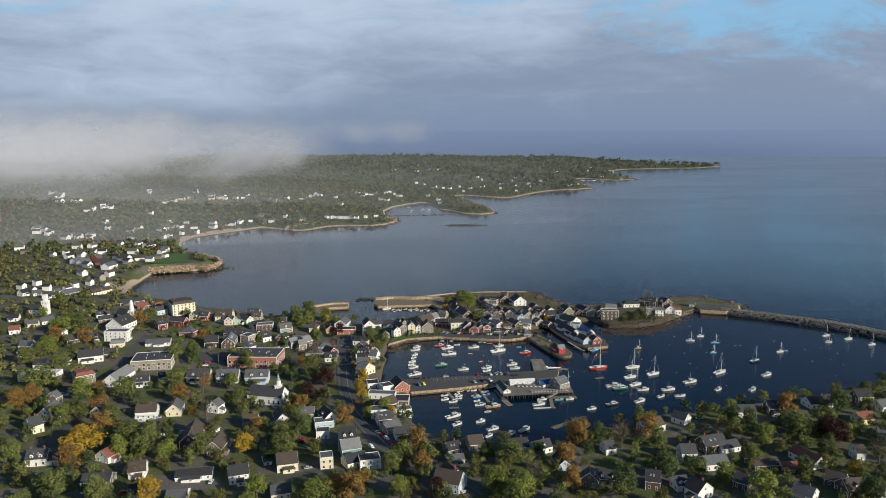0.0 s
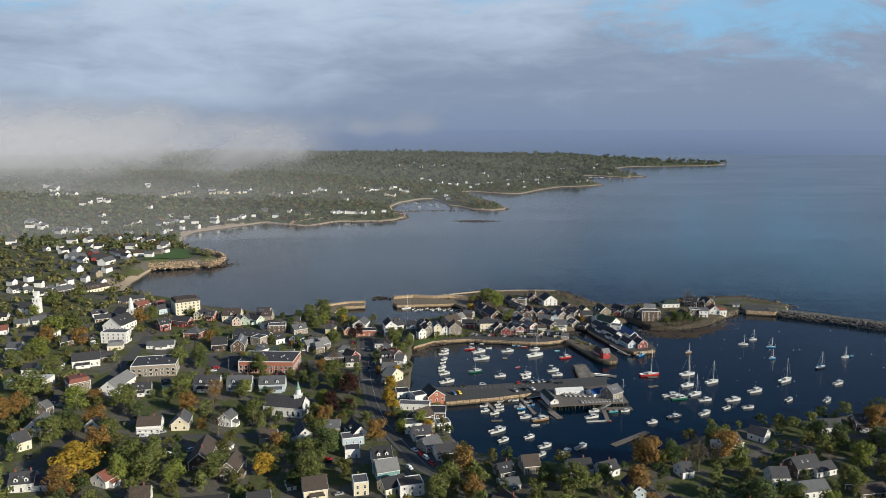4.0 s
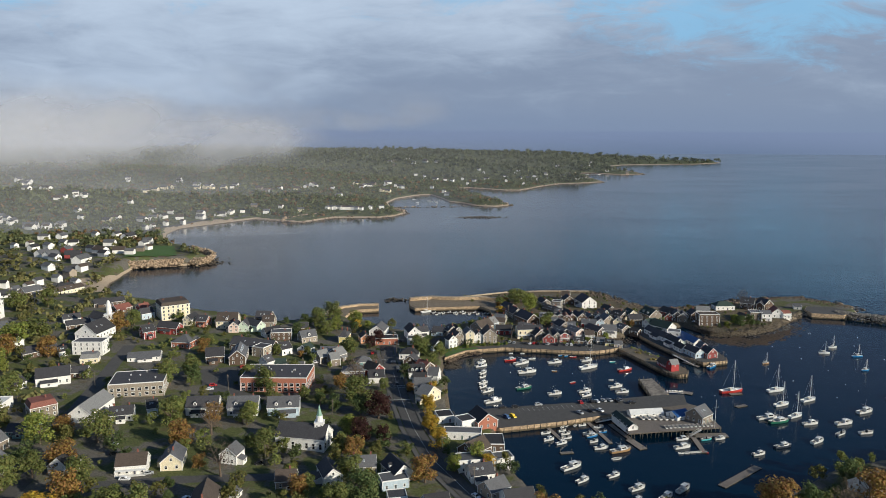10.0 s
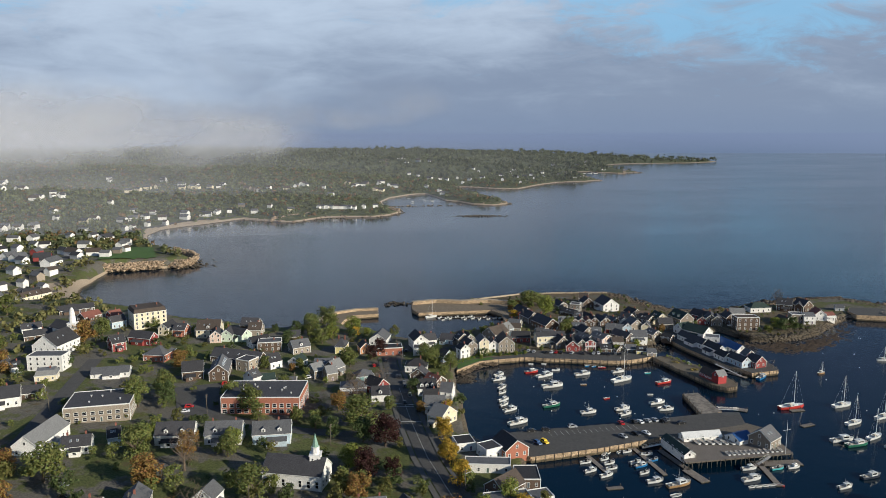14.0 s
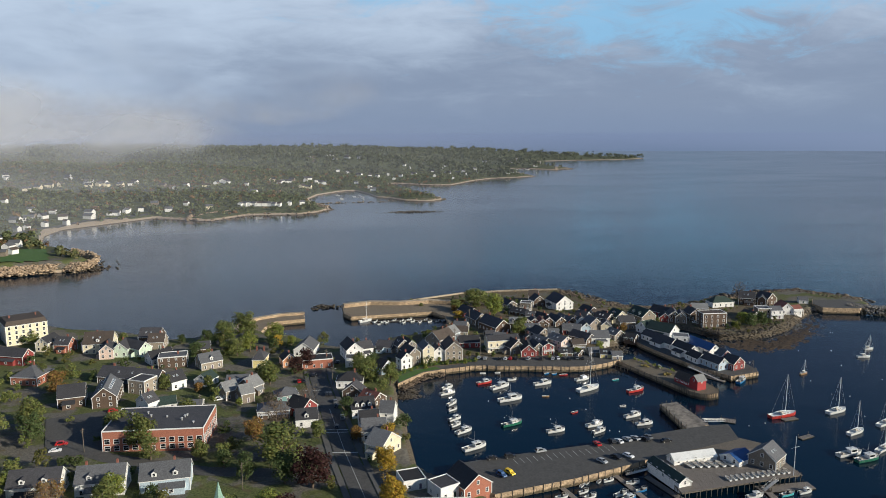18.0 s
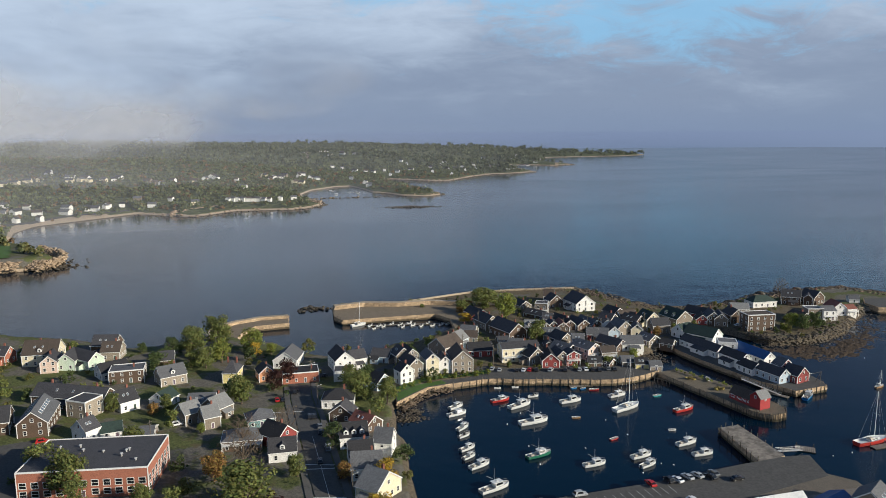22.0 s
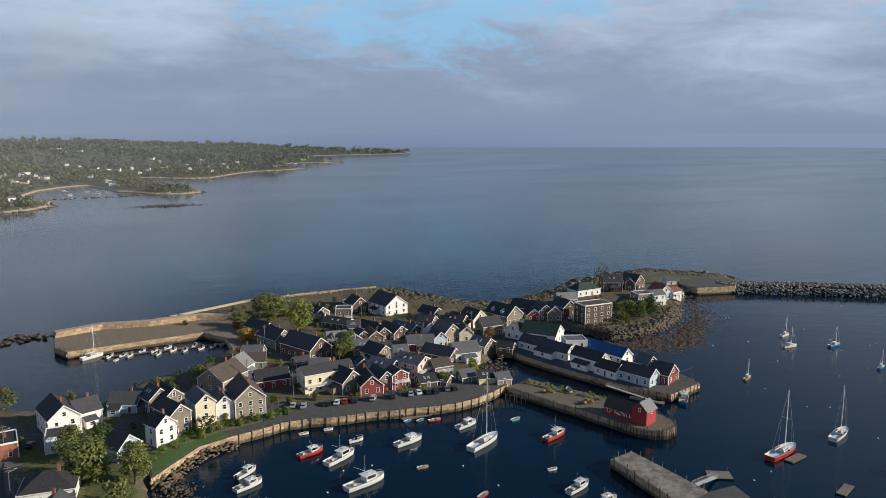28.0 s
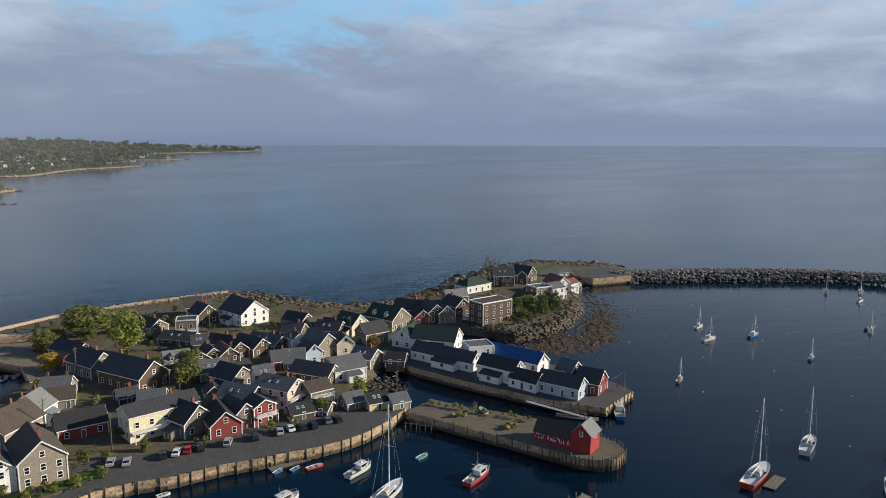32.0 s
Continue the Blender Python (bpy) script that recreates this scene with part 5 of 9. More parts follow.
# streets
MAIN = [(13.8, 340.4), (-2.3, 365.7), (-18.2, 383.8), (-32.8, 400.9), (-46.5, 431.2), (-57.6, 455.9), (-66.9, 492.7), (-73.7, 531.5), (-80.3, 577.9), (-86.2, 618.7), (-87.4, 634.8)]
ribbon("road", MAIN, 8.5, ASPHALT, 0.16, "worn asphalt main street running down to the harbour")
for side in (-1, 1):
    walk_line = [(x + side * 5.7, y + side * 1.5) for x, y in MAIN]
    ribbon("pavement", walk_line, 2.2, CONC, 0.26, "pale concrete pavement beside the main street", category="pavement")
ribbon("road_markings", MAIN[:-2], 0.14, PAINT, 0.19, "faded centre line on the main street", category="road marking")
for ends in (((-82.4, 555.3), (-72.2, 553.2)), ((-82.3, 551.4), (-72.2, 550.8)), ((-96.0, 603.6), (-84.5, 603.2)), ((-80.5, 532.0), (-68.5, 530.5))):
    ribbon("crosswalk", ends, 0.4, PAINT, 0.21, "white painted crosswalk line over the main street", category="road marking")
for line, wide in ((CROSS_STREET, 6.5), (HALL_STREET, 8.0), (SHORE_ROAD, 5.5), (LANE_NEAR, 5.0), (FRONT_STREET, 7.0), (BEACH_ROAD, 8.0), (SCHOOL_ROAD, 7.0), (NECK_LANE, 4.5)):
    ribbon("road", line, wide, ASPHALT, 0.12, "narrow worn asphalt side street", category="road")


def paving(name, pts, mat, lift, label):
    b = Build()
    b.poly([(x, y, ground_at(x, y) + lift) for x, y in pts])
    if sum(pts[i - 1][0] * pts[i][1] - pts[i][0] * pts[i - 1][1] for i in range(len(pts))) < 0:
        b.f = [b.f[0][::-1]]
    return tagged(new(name, b.mesh(name, [mat])), label, "pavement", "", "structure")


paving("car_park", PARKING, ASPHALT, 0.22, "dark asphalt car park behind the school")

lawn_corner = Build()
lawn_corner.prism(stack(3.0, [(-46.6, 609.4), (-41.2, 615.2), (-33.0, 623.9), (-23.6, 627.2), (-25.3, 631.1), (-36.8, 626.6), (-46.8, 617.2)]), stack(3.2, [(-46.6, 609.4), (-41.2, 615.2), (-33.0, 623.9), (-23.6, 627.2), (-25.3, 631.1), (-36.8, 626.6), (-46.8, 617.2)]))
tagged(new("garden_lawn", lawn_corner.mesh("garden_lawn", [LAWN_GREEN])), "small green garden lawn behind the harbour wall", "lawn", "", "structure")
ribbon("garden_strip", GARDEN, 4.5, LAWN_GREEN, 0.30, "narrow garden lawn between the houses and the quay", category="lawn")

# wharves and piers
quay = slab("quay", QUAY_FRONT + QUAY_BACK, 3.1, (STONE, ASPHALT), "granite-faced quay with a worn asphalt top along the inner harbour", kind="structure")
motif_plan = [(75.1, 627.1), (77.4, 620.0), (80.4, 610.2), (84.8, 597.0), (88.6, 585.0), (91.2, 576.5), (94.1, 573.0), (98.3, 571.3), (102.9, 572.7), (105.2, 577.3), (105.0, 584.5), (103.0, 594.5), (99.8, 602.1), (96.7, 609.1), (91.1, 618.4), (86.4, 630.5)]
motif_wharf = slab("wharf_east", motif_plan, 3.0, (STONE, GRAVEL), "old granite wharf ending in a ring of timber piles", kind="structure")
row_plan = [(97.2, 676.2), (99.9, 655.4), (103.2, 641.2), (108.1, 625.8), (113.4, 609.7), (120.3, 597.9), (122.1, 594.8), (139.0, 598.9), (140.9, 606.0), (139.7, 627.9), (134.5, 646.3), (129.9, 667.0), (128.8, 683.1), (105.8, 692.3)]
row_wharf = slab("wharf_north", row_plan, 3.0, (STONE, ASPHALT), "granite wharf carrying a row of white sheds", kind="structure")
town_wharf = slab("wharf_town", WHARF_ROAD, 3.0, (STONE, ASPHALT), "long town wharf with parking bays and stone sides", kind="structure")
jetty = slab("jetty", JETTY, 2.98, (STONE, surface("worn_stone_slabs", (0.20, 0.175, 0.145), 0.9, 0.45, 0.45, 0.5, 0.6)), "rough stone jetty head with mooring piles", kind="structure")
pier_west = slab("pier_west", PIER_WEST, 3.4, (STONE, EARTH), "curved granite pier at the mouth of the small basin", kind="structure")
pier_east = slab("pier_east", PIER_EAST, 3.2, (STONE, EARTH), "granite pier sheltering the small basin", kind="structure")
headland = slab("tip_of_the_neck", TIP_PLAN, 4.4, (STONE, ASPHALT), "asphalt turning place on a dry-stone bank", kind="structure")

# the boards of the town wharf platform stand on piles
platform = thing("wharf_platform", pose(0, 0, 0), "timber platform on tall piles beside the town wharf", "wharf", "", "structure")
d = Build()
d.prism(stack(2.55, WHARF_DECK[::-1]), stack(2.98, WHARF_DECK[::-1]))
part("frame_beam", d, PILEM, platform)
front = [WHARF_DECK[0], WHARF_DECK[1], WHARF_DECK[2], WHARF_DECK[3]]
piles(platform, front, 2.7, 2.2, 0.1)
piles(platform, [(x, y + 4) for x, y in front[1:3]], 2.0, 3.0, 0.0)
plank = Build()
(ax, ay), (bx, by) = WHARF_DECK[1], WHARF_DECK[2]
for i in range(110):
    u = (i + 0.5) / 110
    px, py = ax + (bx - ax) * u - 0.3 * u, ay + (by - ay) * u + 12.2
    plank.box(px - 0.19, py - 12.0, 2.99, px + 0.19, py + 12.0, 3.04)
part("decking", plank, DECKM, platform)

piles(quay, QUAY_FRONT[3:], 3.5, 3.6)
piles(motif_wharf, motif_plan[1:5], 3.3, 5.0)
piles(motif_wharf, motif_plan[4:11], 3.5, 1.15, 0.3)
piles(row_wharf, row_plan[4:9], 3.2, 2.6)
piles(jetty, [JETTY[3], JETTY[0], JETTY[1], JETTY[2]], 4.0, 4.5, -0.3)
piles(town_wharf, WHARF_ROAD[:4], 3.4, 4.0)
piles(pier_east, PIER_EAST[-3:], 3.6, 5.0)

# mown lawn on the headland
b = Build()
lx, ly = np.array(LAWN).T
gx, gy = np.meshgrid(np.arange(lx.min(), lx.max(), 3.0), np.arange(ly.min(), ly.max(), 3.0))
inside = (edge_distance(gx, gy, LAWN) > 0) & (edge_distance(gx, gy, SHORE) > 6)
gz = land_height(gx, gy) + 0.9
b.v = [tuple(q) for q in np.stack([gx, gy, gz], -1).reshape(-1, 3)]
nx = gx.shape[1]
for k, i in np.argwhere(inside[:-1, :-1] & inside[1:, :-1] & inside[:-1, 1:] & inside[1:, 1:]):
    b.f.append((k * nx + i, k * nx + i + 1, (k + 1) * nx + i + 1, (k + 1) * nx + i))
b.m = [0] * len(b.f)
tagged(new("lawn", b.mesh("lawn", [LAWN_GREEN])), "mown green lawn on the headland above the beach", "lawn", "", "structure")


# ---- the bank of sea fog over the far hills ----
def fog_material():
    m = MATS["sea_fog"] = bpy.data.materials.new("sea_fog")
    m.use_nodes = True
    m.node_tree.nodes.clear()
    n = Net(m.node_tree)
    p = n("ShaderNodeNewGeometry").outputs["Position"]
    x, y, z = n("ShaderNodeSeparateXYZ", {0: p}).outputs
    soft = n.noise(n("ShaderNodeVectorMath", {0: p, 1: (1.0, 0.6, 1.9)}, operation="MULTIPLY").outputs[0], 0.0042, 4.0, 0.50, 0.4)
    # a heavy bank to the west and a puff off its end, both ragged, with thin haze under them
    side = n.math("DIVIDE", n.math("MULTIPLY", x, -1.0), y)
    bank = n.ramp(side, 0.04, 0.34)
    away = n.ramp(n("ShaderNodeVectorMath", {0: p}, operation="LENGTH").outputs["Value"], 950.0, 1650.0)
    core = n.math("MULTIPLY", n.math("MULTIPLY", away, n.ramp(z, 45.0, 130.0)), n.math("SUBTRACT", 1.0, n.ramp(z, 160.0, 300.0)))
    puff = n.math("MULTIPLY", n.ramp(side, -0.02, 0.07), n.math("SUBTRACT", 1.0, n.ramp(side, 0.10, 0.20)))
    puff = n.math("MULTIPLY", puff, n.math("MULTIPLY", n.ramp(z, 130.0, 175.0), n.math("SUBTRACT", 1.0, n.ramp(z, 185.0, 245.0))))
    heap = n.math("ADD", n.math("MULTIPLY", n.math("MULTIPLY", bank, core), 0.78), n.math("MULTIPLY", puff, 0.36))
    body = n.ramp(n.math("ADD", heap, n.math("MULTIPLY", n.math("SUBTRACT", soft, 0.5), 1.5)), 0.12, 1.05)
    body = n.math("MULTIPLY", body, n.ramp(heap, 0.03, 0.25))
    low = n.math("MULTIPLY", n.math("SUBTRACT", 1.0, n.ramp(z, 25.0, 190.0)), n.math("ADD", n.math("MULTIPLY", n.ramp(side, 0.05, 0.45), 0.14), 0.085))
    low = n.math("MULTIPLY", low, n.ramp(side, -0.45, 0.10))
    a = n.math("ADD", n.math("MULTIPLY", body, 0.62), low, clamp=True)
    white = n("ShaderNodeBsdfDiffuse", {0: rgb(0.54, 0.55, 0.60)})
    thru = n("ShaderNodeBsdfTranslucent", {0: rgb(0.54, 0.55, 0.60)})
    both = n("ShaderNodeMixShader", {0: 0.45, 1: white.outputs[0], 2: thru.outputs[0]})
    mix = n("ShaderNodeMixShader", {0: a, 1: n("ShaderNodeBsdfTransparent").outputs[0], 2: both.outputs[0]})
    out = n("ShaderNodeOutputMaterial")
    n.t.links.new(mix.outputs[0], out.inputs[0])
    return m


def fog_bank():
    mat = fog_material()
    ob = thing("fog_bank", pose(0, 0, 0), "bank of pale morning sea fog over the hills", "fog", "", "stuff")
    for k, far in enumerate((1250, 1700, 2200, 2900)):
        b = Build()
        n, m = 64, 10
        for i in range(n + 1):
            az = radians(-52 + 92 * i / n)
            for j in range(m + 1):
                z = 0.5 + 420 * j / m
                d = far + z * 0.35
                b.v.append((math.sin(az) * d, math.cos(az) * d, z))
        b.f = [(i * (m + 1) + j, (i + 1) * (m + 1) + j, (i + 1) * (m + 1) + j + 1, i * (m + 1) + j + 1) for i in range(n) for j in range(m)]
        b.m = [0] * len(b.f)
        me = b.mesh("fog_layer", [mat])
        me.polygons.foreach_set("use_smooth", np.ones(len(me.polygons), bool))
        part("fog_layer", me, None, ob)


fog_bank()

# ---- houses ----
# -- the neck and the harbour streets
house(-14.4, 647.0, -88, 14.0, 9.7, 10.5, "s", "b", chimneys=1)
house(-42.1, 631.7, -63, 5.4, 6.5, 9, "w", "k")
house(-38.1, 639.1, -69, 10.9, 6.5, 10, "g", "k", chimneys=0)
house(-29.4, 640.8, -80, 10.0, 6.2, 11.2, "c", "g", chimneys=0)
house(-22.3, 645.2, -88, 9.0, 5.4, 8.0, "w", "k")
house(-40.9, 661.3, -72, 7.9, 8, 8, "g", "k")
house(-37.1, 659.9, -73, 9.7, 7, 8, "g", "k", chimneys=0)
house(-17.0, 674.0, 42, 14.0, 11.0, 8.5, "s", "b")
house(115.9, 620.7, -78, 9.8, 6, 5.6, "w", "k", chimneys=0, base=3.0)
house(120.7, 610.7, -73, 13.6, 6.5, 6.4, "b", "k", chimneys=0, base=3.0)
house(128.5, 615.0, -82, 5.6, 7, 8, "r", "g", chimneys=0, base=3.0)
house(129.8, 607.2, -69, 7.5, 8, 7, "r", "k", chimneys=0, base=3.0)
house(75.2, 632.3, -7, 5.3, 6, 4, "s", "g", chimneys=0, word="shed")
house(-69.4, 655.2, -75, 13.9, 9, 10, "w", "k")
house(-62.2, 658.6, 21, 7.4, 8, 8, "w", "k")
house(-49.6, 664.9, -24, 9.2, 8, 6, "b", "k")
house(-68.7, 640.8, -2, 7.7, 8, 5, "w", "k", kind="flat")
house(-70.6, 609.2, -7, 12.5, 10, 7, "w", "k", kind="hip", chimneys=1)
house(-55.0, 629.4, -54, 13.0, 8, 7, "b", "k", chimneys=0)
house(-69.0, 593.3, 72, 6.8, 9, 7, "d", "k")
house(-60.8, 583.4, -48, 9.5, 8, 6, "d", "r")
house(-65.8, 570.4, 6, 9.8, 9, 8, "w", "k", dormers=3, chimneys=0)
house(-55.0, 561.3, -16, 6.0, 9, 9, "w", "g")
house(-63.6, 554.3, 5, 8.0, 9, 8, "w", "k")
house(-61.9, 545.4, -1, 9.8, 9, 8, "w", "g")
house(-89.8, 563.0, 4, 9.0, 9, 7, "w", "k", dormers=1, chimneys=0)
house(-92.3, 574.4, -45, 10.1, 9, 8, "r", "k")
house(-100.5, 594.1, 15, 9.9, 9, 6, "t", "g", kind="hip", chimneys=0)
house(-104.5, 574.5, 3, 13.5, 10, 6.5, "d", "g", kind="hip", chimneys=0, balcony=True)
house(-117.9, 604.4, 52, 8.1, 9, 8, "g", "l")
house(-117.5, 646.1, -7, 6.0, 11, 9, "y", "k", kind="hip", chimneys=2)
house(-103.4, 646.4, -73, 8.5, 7, 7, "o", "k")
house(-94.3, 666.3, 79, 14.2, 11, 8, "w", "g", chimneys=0)
house(-87.7, 642.5, 6, 15.9, 10, 5, "k", "k", kind="flat", chimneys=2)
house(-207.5, 676.3, 3, 15.0, 13, 11, "c", "b", dormers=1, chimneys=0)
house(-200.6, 665.9, -81, 12.1, 7, 8, "p", "k")
house(-193.5, 668.7, 89, 11.1, 8, 8, "n", "k")
house(-186.8, 669.4, -38, 15.2, 8, 8, "n", "k", chimneys=0)
house(-178.6, 682.7, -1, 8.7, 10, 8, "s", "b")
house(-183.7, 691.3, -7, 11.9, 10, 9, "d", "k", chimneys=0)
house(-170.9, 654.2, 37, 12.3, 9, 7, "w", "k")
house(-162.8, 648.6, 8, 14.2, 10, 6, "d", "g", kind="flat")
house(-143.8, 644.2, 30, 11.1, 9, 8, "s", "g", dormers=1)
house(-149.9, 665.6, 8, 6.3, 8, 8, "d", "k", chimneys=0)
house(-175.5, 620.1, -21, 32.3, 10, 8, "d", "k", chimneys=2)
house(-167.9, 608.3, -26, 9.0, 9, 7, "s", "k", kind="flat", chimneys=0)
house(-154.8, 614.0, 40, 7.4, 9, 8, "w", "k")
house(-140.7, 618.0, 64, 7.9, 8, 6, "w", "n", chimneys=0)
house(-127.4, 598.2, 39, 6.9, 8, 8, "g", "l", chimneys=1)
house(-119.0, 593.7, 26, 5.9, 8, 8, "g", "l", chimneys=1)
house(-124.7, 613.0, -1, 10.4, 12, 6, "g", "g", chimneys=0)
house(-159.9, 584.4, 52, 5.6, 8, 8, "w", "k")
house(-152.3, 587.4, 17, 7.0, 8, 5, "w", "n", chimneys=0)
house(-140.5, 585.0, 3, 7.6, 10, 4, "d", "g", chimneys=0)
house(-180.3, 597.0, -82, 19.7, 10, 9.5, "d", "g", chimneys=0, roof_lights=True)
house(78.6, 751.2, -79, 16.4, 13, 10, "w", "k", chimneys=0)
house(64.9, 760.3, -84, 9.6, 9, 8, "d", "k")
house(66.0, 774.6, -17, 6.7, 9, 8, "d", "b", chimneys=1)
house(52.6, 743.8, -23, 7.5, 7, 7, "g", "k", kind="flat", balcony=True, chimneys=0)
house(47.1, 734.8, -53, 13.8, 8, 4.5, "d", "k", chimneys=1)
house(43.2, 758.8, -72, 11.0, 8, 5.5, "g", "k", chimneys=1)
house(36.3, 706.3, -11, 8.3, 9, 6, "d", "l", dormers=2, chimneys=0)
house(42.8, 705.9, 89, 9.7, 7, 5.5, "d", "k", chimneys=0)
house(48.1, 707.2, 86, 8.7, 7, 5.5, "d", "k", chimneys=1)
house(52.7, 705.1, 87, 9.9, 7, 5.5, "d", "r", chimneys=0)
house(50.0, 722.2, -20, 5.6, 7, 5.5, "d", "k", chimneys=0)
house(56.5, 717.6, -63, 10.4, 7, 5.5, "d", "k", chimneys=1)
house(57.3, 706.5, 88, 8.2, 6, 6, "d", "k", chimneys=1)
house(63.4, 707.8, -76, 12.7, 8, 6, "d", "k", chimneys=0)
house(70.1, 708.6, -69, 13.8, 8, 5.5, "d", "g", chimneys=1)
house(42.4, 689.3, -13, 8.5, 9, 6, "g", "g", chimneys=1)
house(44.3, 678.0, -71, 9.9, 9, 7, "g", "k", chimneys=0)
house(35.1, 669.4, 77, 5.3, 5, 5, "g", "k", chimneys=1)
house(40.4, 661.1, -60, 11.1, 9, 6, "d", "g", chimneys=0)
house(16.0, 656.3, 5, 18.5, 8, 9.0, "c", "k", balcony=True, chimneys=1)
house(21.7, 651.1, -73, 9.0, 9, 8, "g", "k", chimneys=1)
house(28.8, 648.3, 83, 15.2, 8, 7, "r", "k", chimneys=1)
house(33.9, 648.2, -84, 9.7, 8, 7, "g", "k", chimneys=0)
house(39.2, 646.1, -85, 6.6, 6.5, 7, "r", "k", chimneys=0, balcony=True)
house(49.0, 665.3, -10, 5.6, 8, 9, "p", "g", chimneys=0)
house(50.0, 655.5, -63, 11.8, 9, 8, "p", "g", chimneys=1, balcony=True)
house(58.6, 650.3, 0, 6.9, 8, 6.5, "g", "b", chimneys=0, balcony=True)
house(76.6, 664.3, -5, 10.7, 9, 7, "w", "g", chimneys=0)
house(67.2, 666.8, -61, 14.2, 8, 6, "d", "k", chimneys=1)
house(63.9, 685.6, -15, 5.8, 7, 6, "r", "g", chimneys=1)
house(68.4, 684.5, -26, 7.5, 8, 6, "d", "g", chimneys=0)
house(74.8, 685.2, 87, 7.9, 6, 7, "b", "k", chimneys=0)
house(81.8, 691.0, -81, 10.2, 9, 8.5, "s", "g", chimneys=0)
house(89.4, 687.6, 74, 7.6, 6, 7, "c", "k", chimneys=0)
house(77.2, 699.4, 79, 6.0, 5, 7, "w", "k", chimneys=1)
house(84.1, 715.2, -52, 8.0, 8, 6, "d", "k", chimneys=1)
house(92.8, 729.9, -69, 10.4, 8, 6, "d", "k", chimneys=1)
house(96.4, 719.0, 6, 10.5, 8, 6, "d", "b", chimneys=0)
house(96.6, 709.8, -55, 10.3, 9, 6, "d", "k", chimneys=1)
house(105.4, 708.9, -77, 10.1, 9, 8, "c", "n", chimneys=0)
house(104.3, 692.0, -1, 9.6, 8, 8, "g", "k", chimneys=0)
house(89.4, 671.8, -66, 8.5, 8, 5.5, "g", "g", chimneys=1)
house(64.7, 639.9, -2, 5.9, 6, 4.5, "g", "g", chimneys=0, word="shed")
house(70.0, 635.5, -10, 6.1, 6, 4.5, "y", "k", chimneys=0, word="shed")
house(49.4, 642.4, -7, 6.3, 7, 4, "d", "k", chimneys=0)
house(55.1, 641.8, -54, 7.8, 6, 3.5, "d", "k", chimneys=0, word="shed")
house(-10.1, 683.1, 50, 9.3, 9, 8, "b", "l", chimneys=2)
house(-0.7, 699.0, -25, 8.1, 9, 6.5, "s", "g", chimneys=2)
house(-1.0, 691.6, -13, 6.9, 8, 5.5, "s", "b", chimneys=0)
house(12.6, 717.6, -71, 13.9, 9, 8, "g", "k", chimneys=1)
house(20.4, 697.6, -67, 18.9, 11, 9, "d", "k", chimneys=2)
house(11.1, 739.7, -66, 13.8, 8, 6, "r", "k", chimneys=0)
house(-1.3, 666.6, -1, 11.8, 8, 6.5, "r", "k", chimneys=0)
house(14.6, 683.9, 1, 5.7, 6, 4, "d", "k", chimneys=1)
house(19.5, 675.2, -24, 7.2, 8, 5, "d", "g", chimneys=0)
house(121.5, 707.5, -75, 14.9, 11, 9, "g", "n", dormers=2, chimneys=0)
house(139.8, 717.3, -61, 12.7, 9, 7, "r", "k", chimneys=1)
house(136.5, 705.4, 70, 8.3, 7, 6, "r", "k", chimneys=0)
house(142.4, 705.3, 73, 12.6, 7, 8, "d", "k", chimneys=1)
house(145.3, 701.2, 71, 9.8, 7, 7.5, "g", "k", chimneys=0)
house(156.7, 707.1, 88, 10.8, 8, 8, "d", "k", chimneys=1)
house(171.0, 725.7, -15, 10.4, 8, 6, "g", "l", chimneys=0)
house(119.8, 671.9, -55, 16.1, 11, 8, "w", "n", chimneys=0, base=3.0)
house(113.5, 681.4, 26, 9.4, 8, 7.5, "w", "n", chimneys=0)
house(160.5, 688.6, -1, 15.6, 9, 9.5, "d", "b", kind="flat", chimneys=0)
house(193.7, 739.4, 4, 16.5, 9, 7, "w", "n", kind="hip", chimneys=0)
house(216.1, 742.3, -29, 10.8, 9, 9, "d", "k", chimneys=1)
house(230.2, 741.4, -70, 10.3, 10, 8.5, "d", "k", chimneys=1)
house(226.0, 739.2, 56, 8.7, 5, 7, "d", "k", chimneys=0)
house(195.3, 702.5, -79, 10.4, 9, 5.5, "d", "b", chimneys=1)
house(205.6, 704.9, -9, 8.8, 8, 7, "g", "g", kind="flat", chimneys=0)
house(212.5, 702.6, -4, 7.7, 8, 8, "w", "g", chimneys=0, balcony=True)
house(226.7, 713.9, 81, 11.1, 9, 8, "w", "r", chimneys=0)
house(258.2, 739.8, -20, 5.9, 6, 4.5, "w", "g", chimneys=0)
house(232.7, 710.8, 7, 6.6, 7, 6, "w", "r", chimneys=0, balcony=True)
house(110.8, 655.1, -74, 25.1, 6.5, 6.0, "w", "k", chimneys=0, base=3.0)
house(115.1, 632.0, -76, 13.7, 6.5, 7.2, "w", "k", chimneys=0, base=3.0)
house(128.8, 638.9, -78, 20.7, 7, 6.2, "w", "u", chimneys=0, base=3.0)
house(121.2, 650.4, -22, 8.8, 8, 6.5, "w", "g", kind="flat", chimneys=0, base=3.0)
house(97.2, 665.1, -45, 6.5, 6, 4, "d", "k", chimneys=0, base=3.0)
# -- the cream house by the inner harbour and the brick school
house(-58.9, 530.5, -42, 8.0, 12, 9, "c", "l")
house(-146.4, 552.2, -2, 37.9, 24, 9, "k", "k", kind="flat", chimneys=0, storeys=2, pane=(1.9, 1.8), vents=9, word="school", label="two-storey red brick school with a dark flat roof")
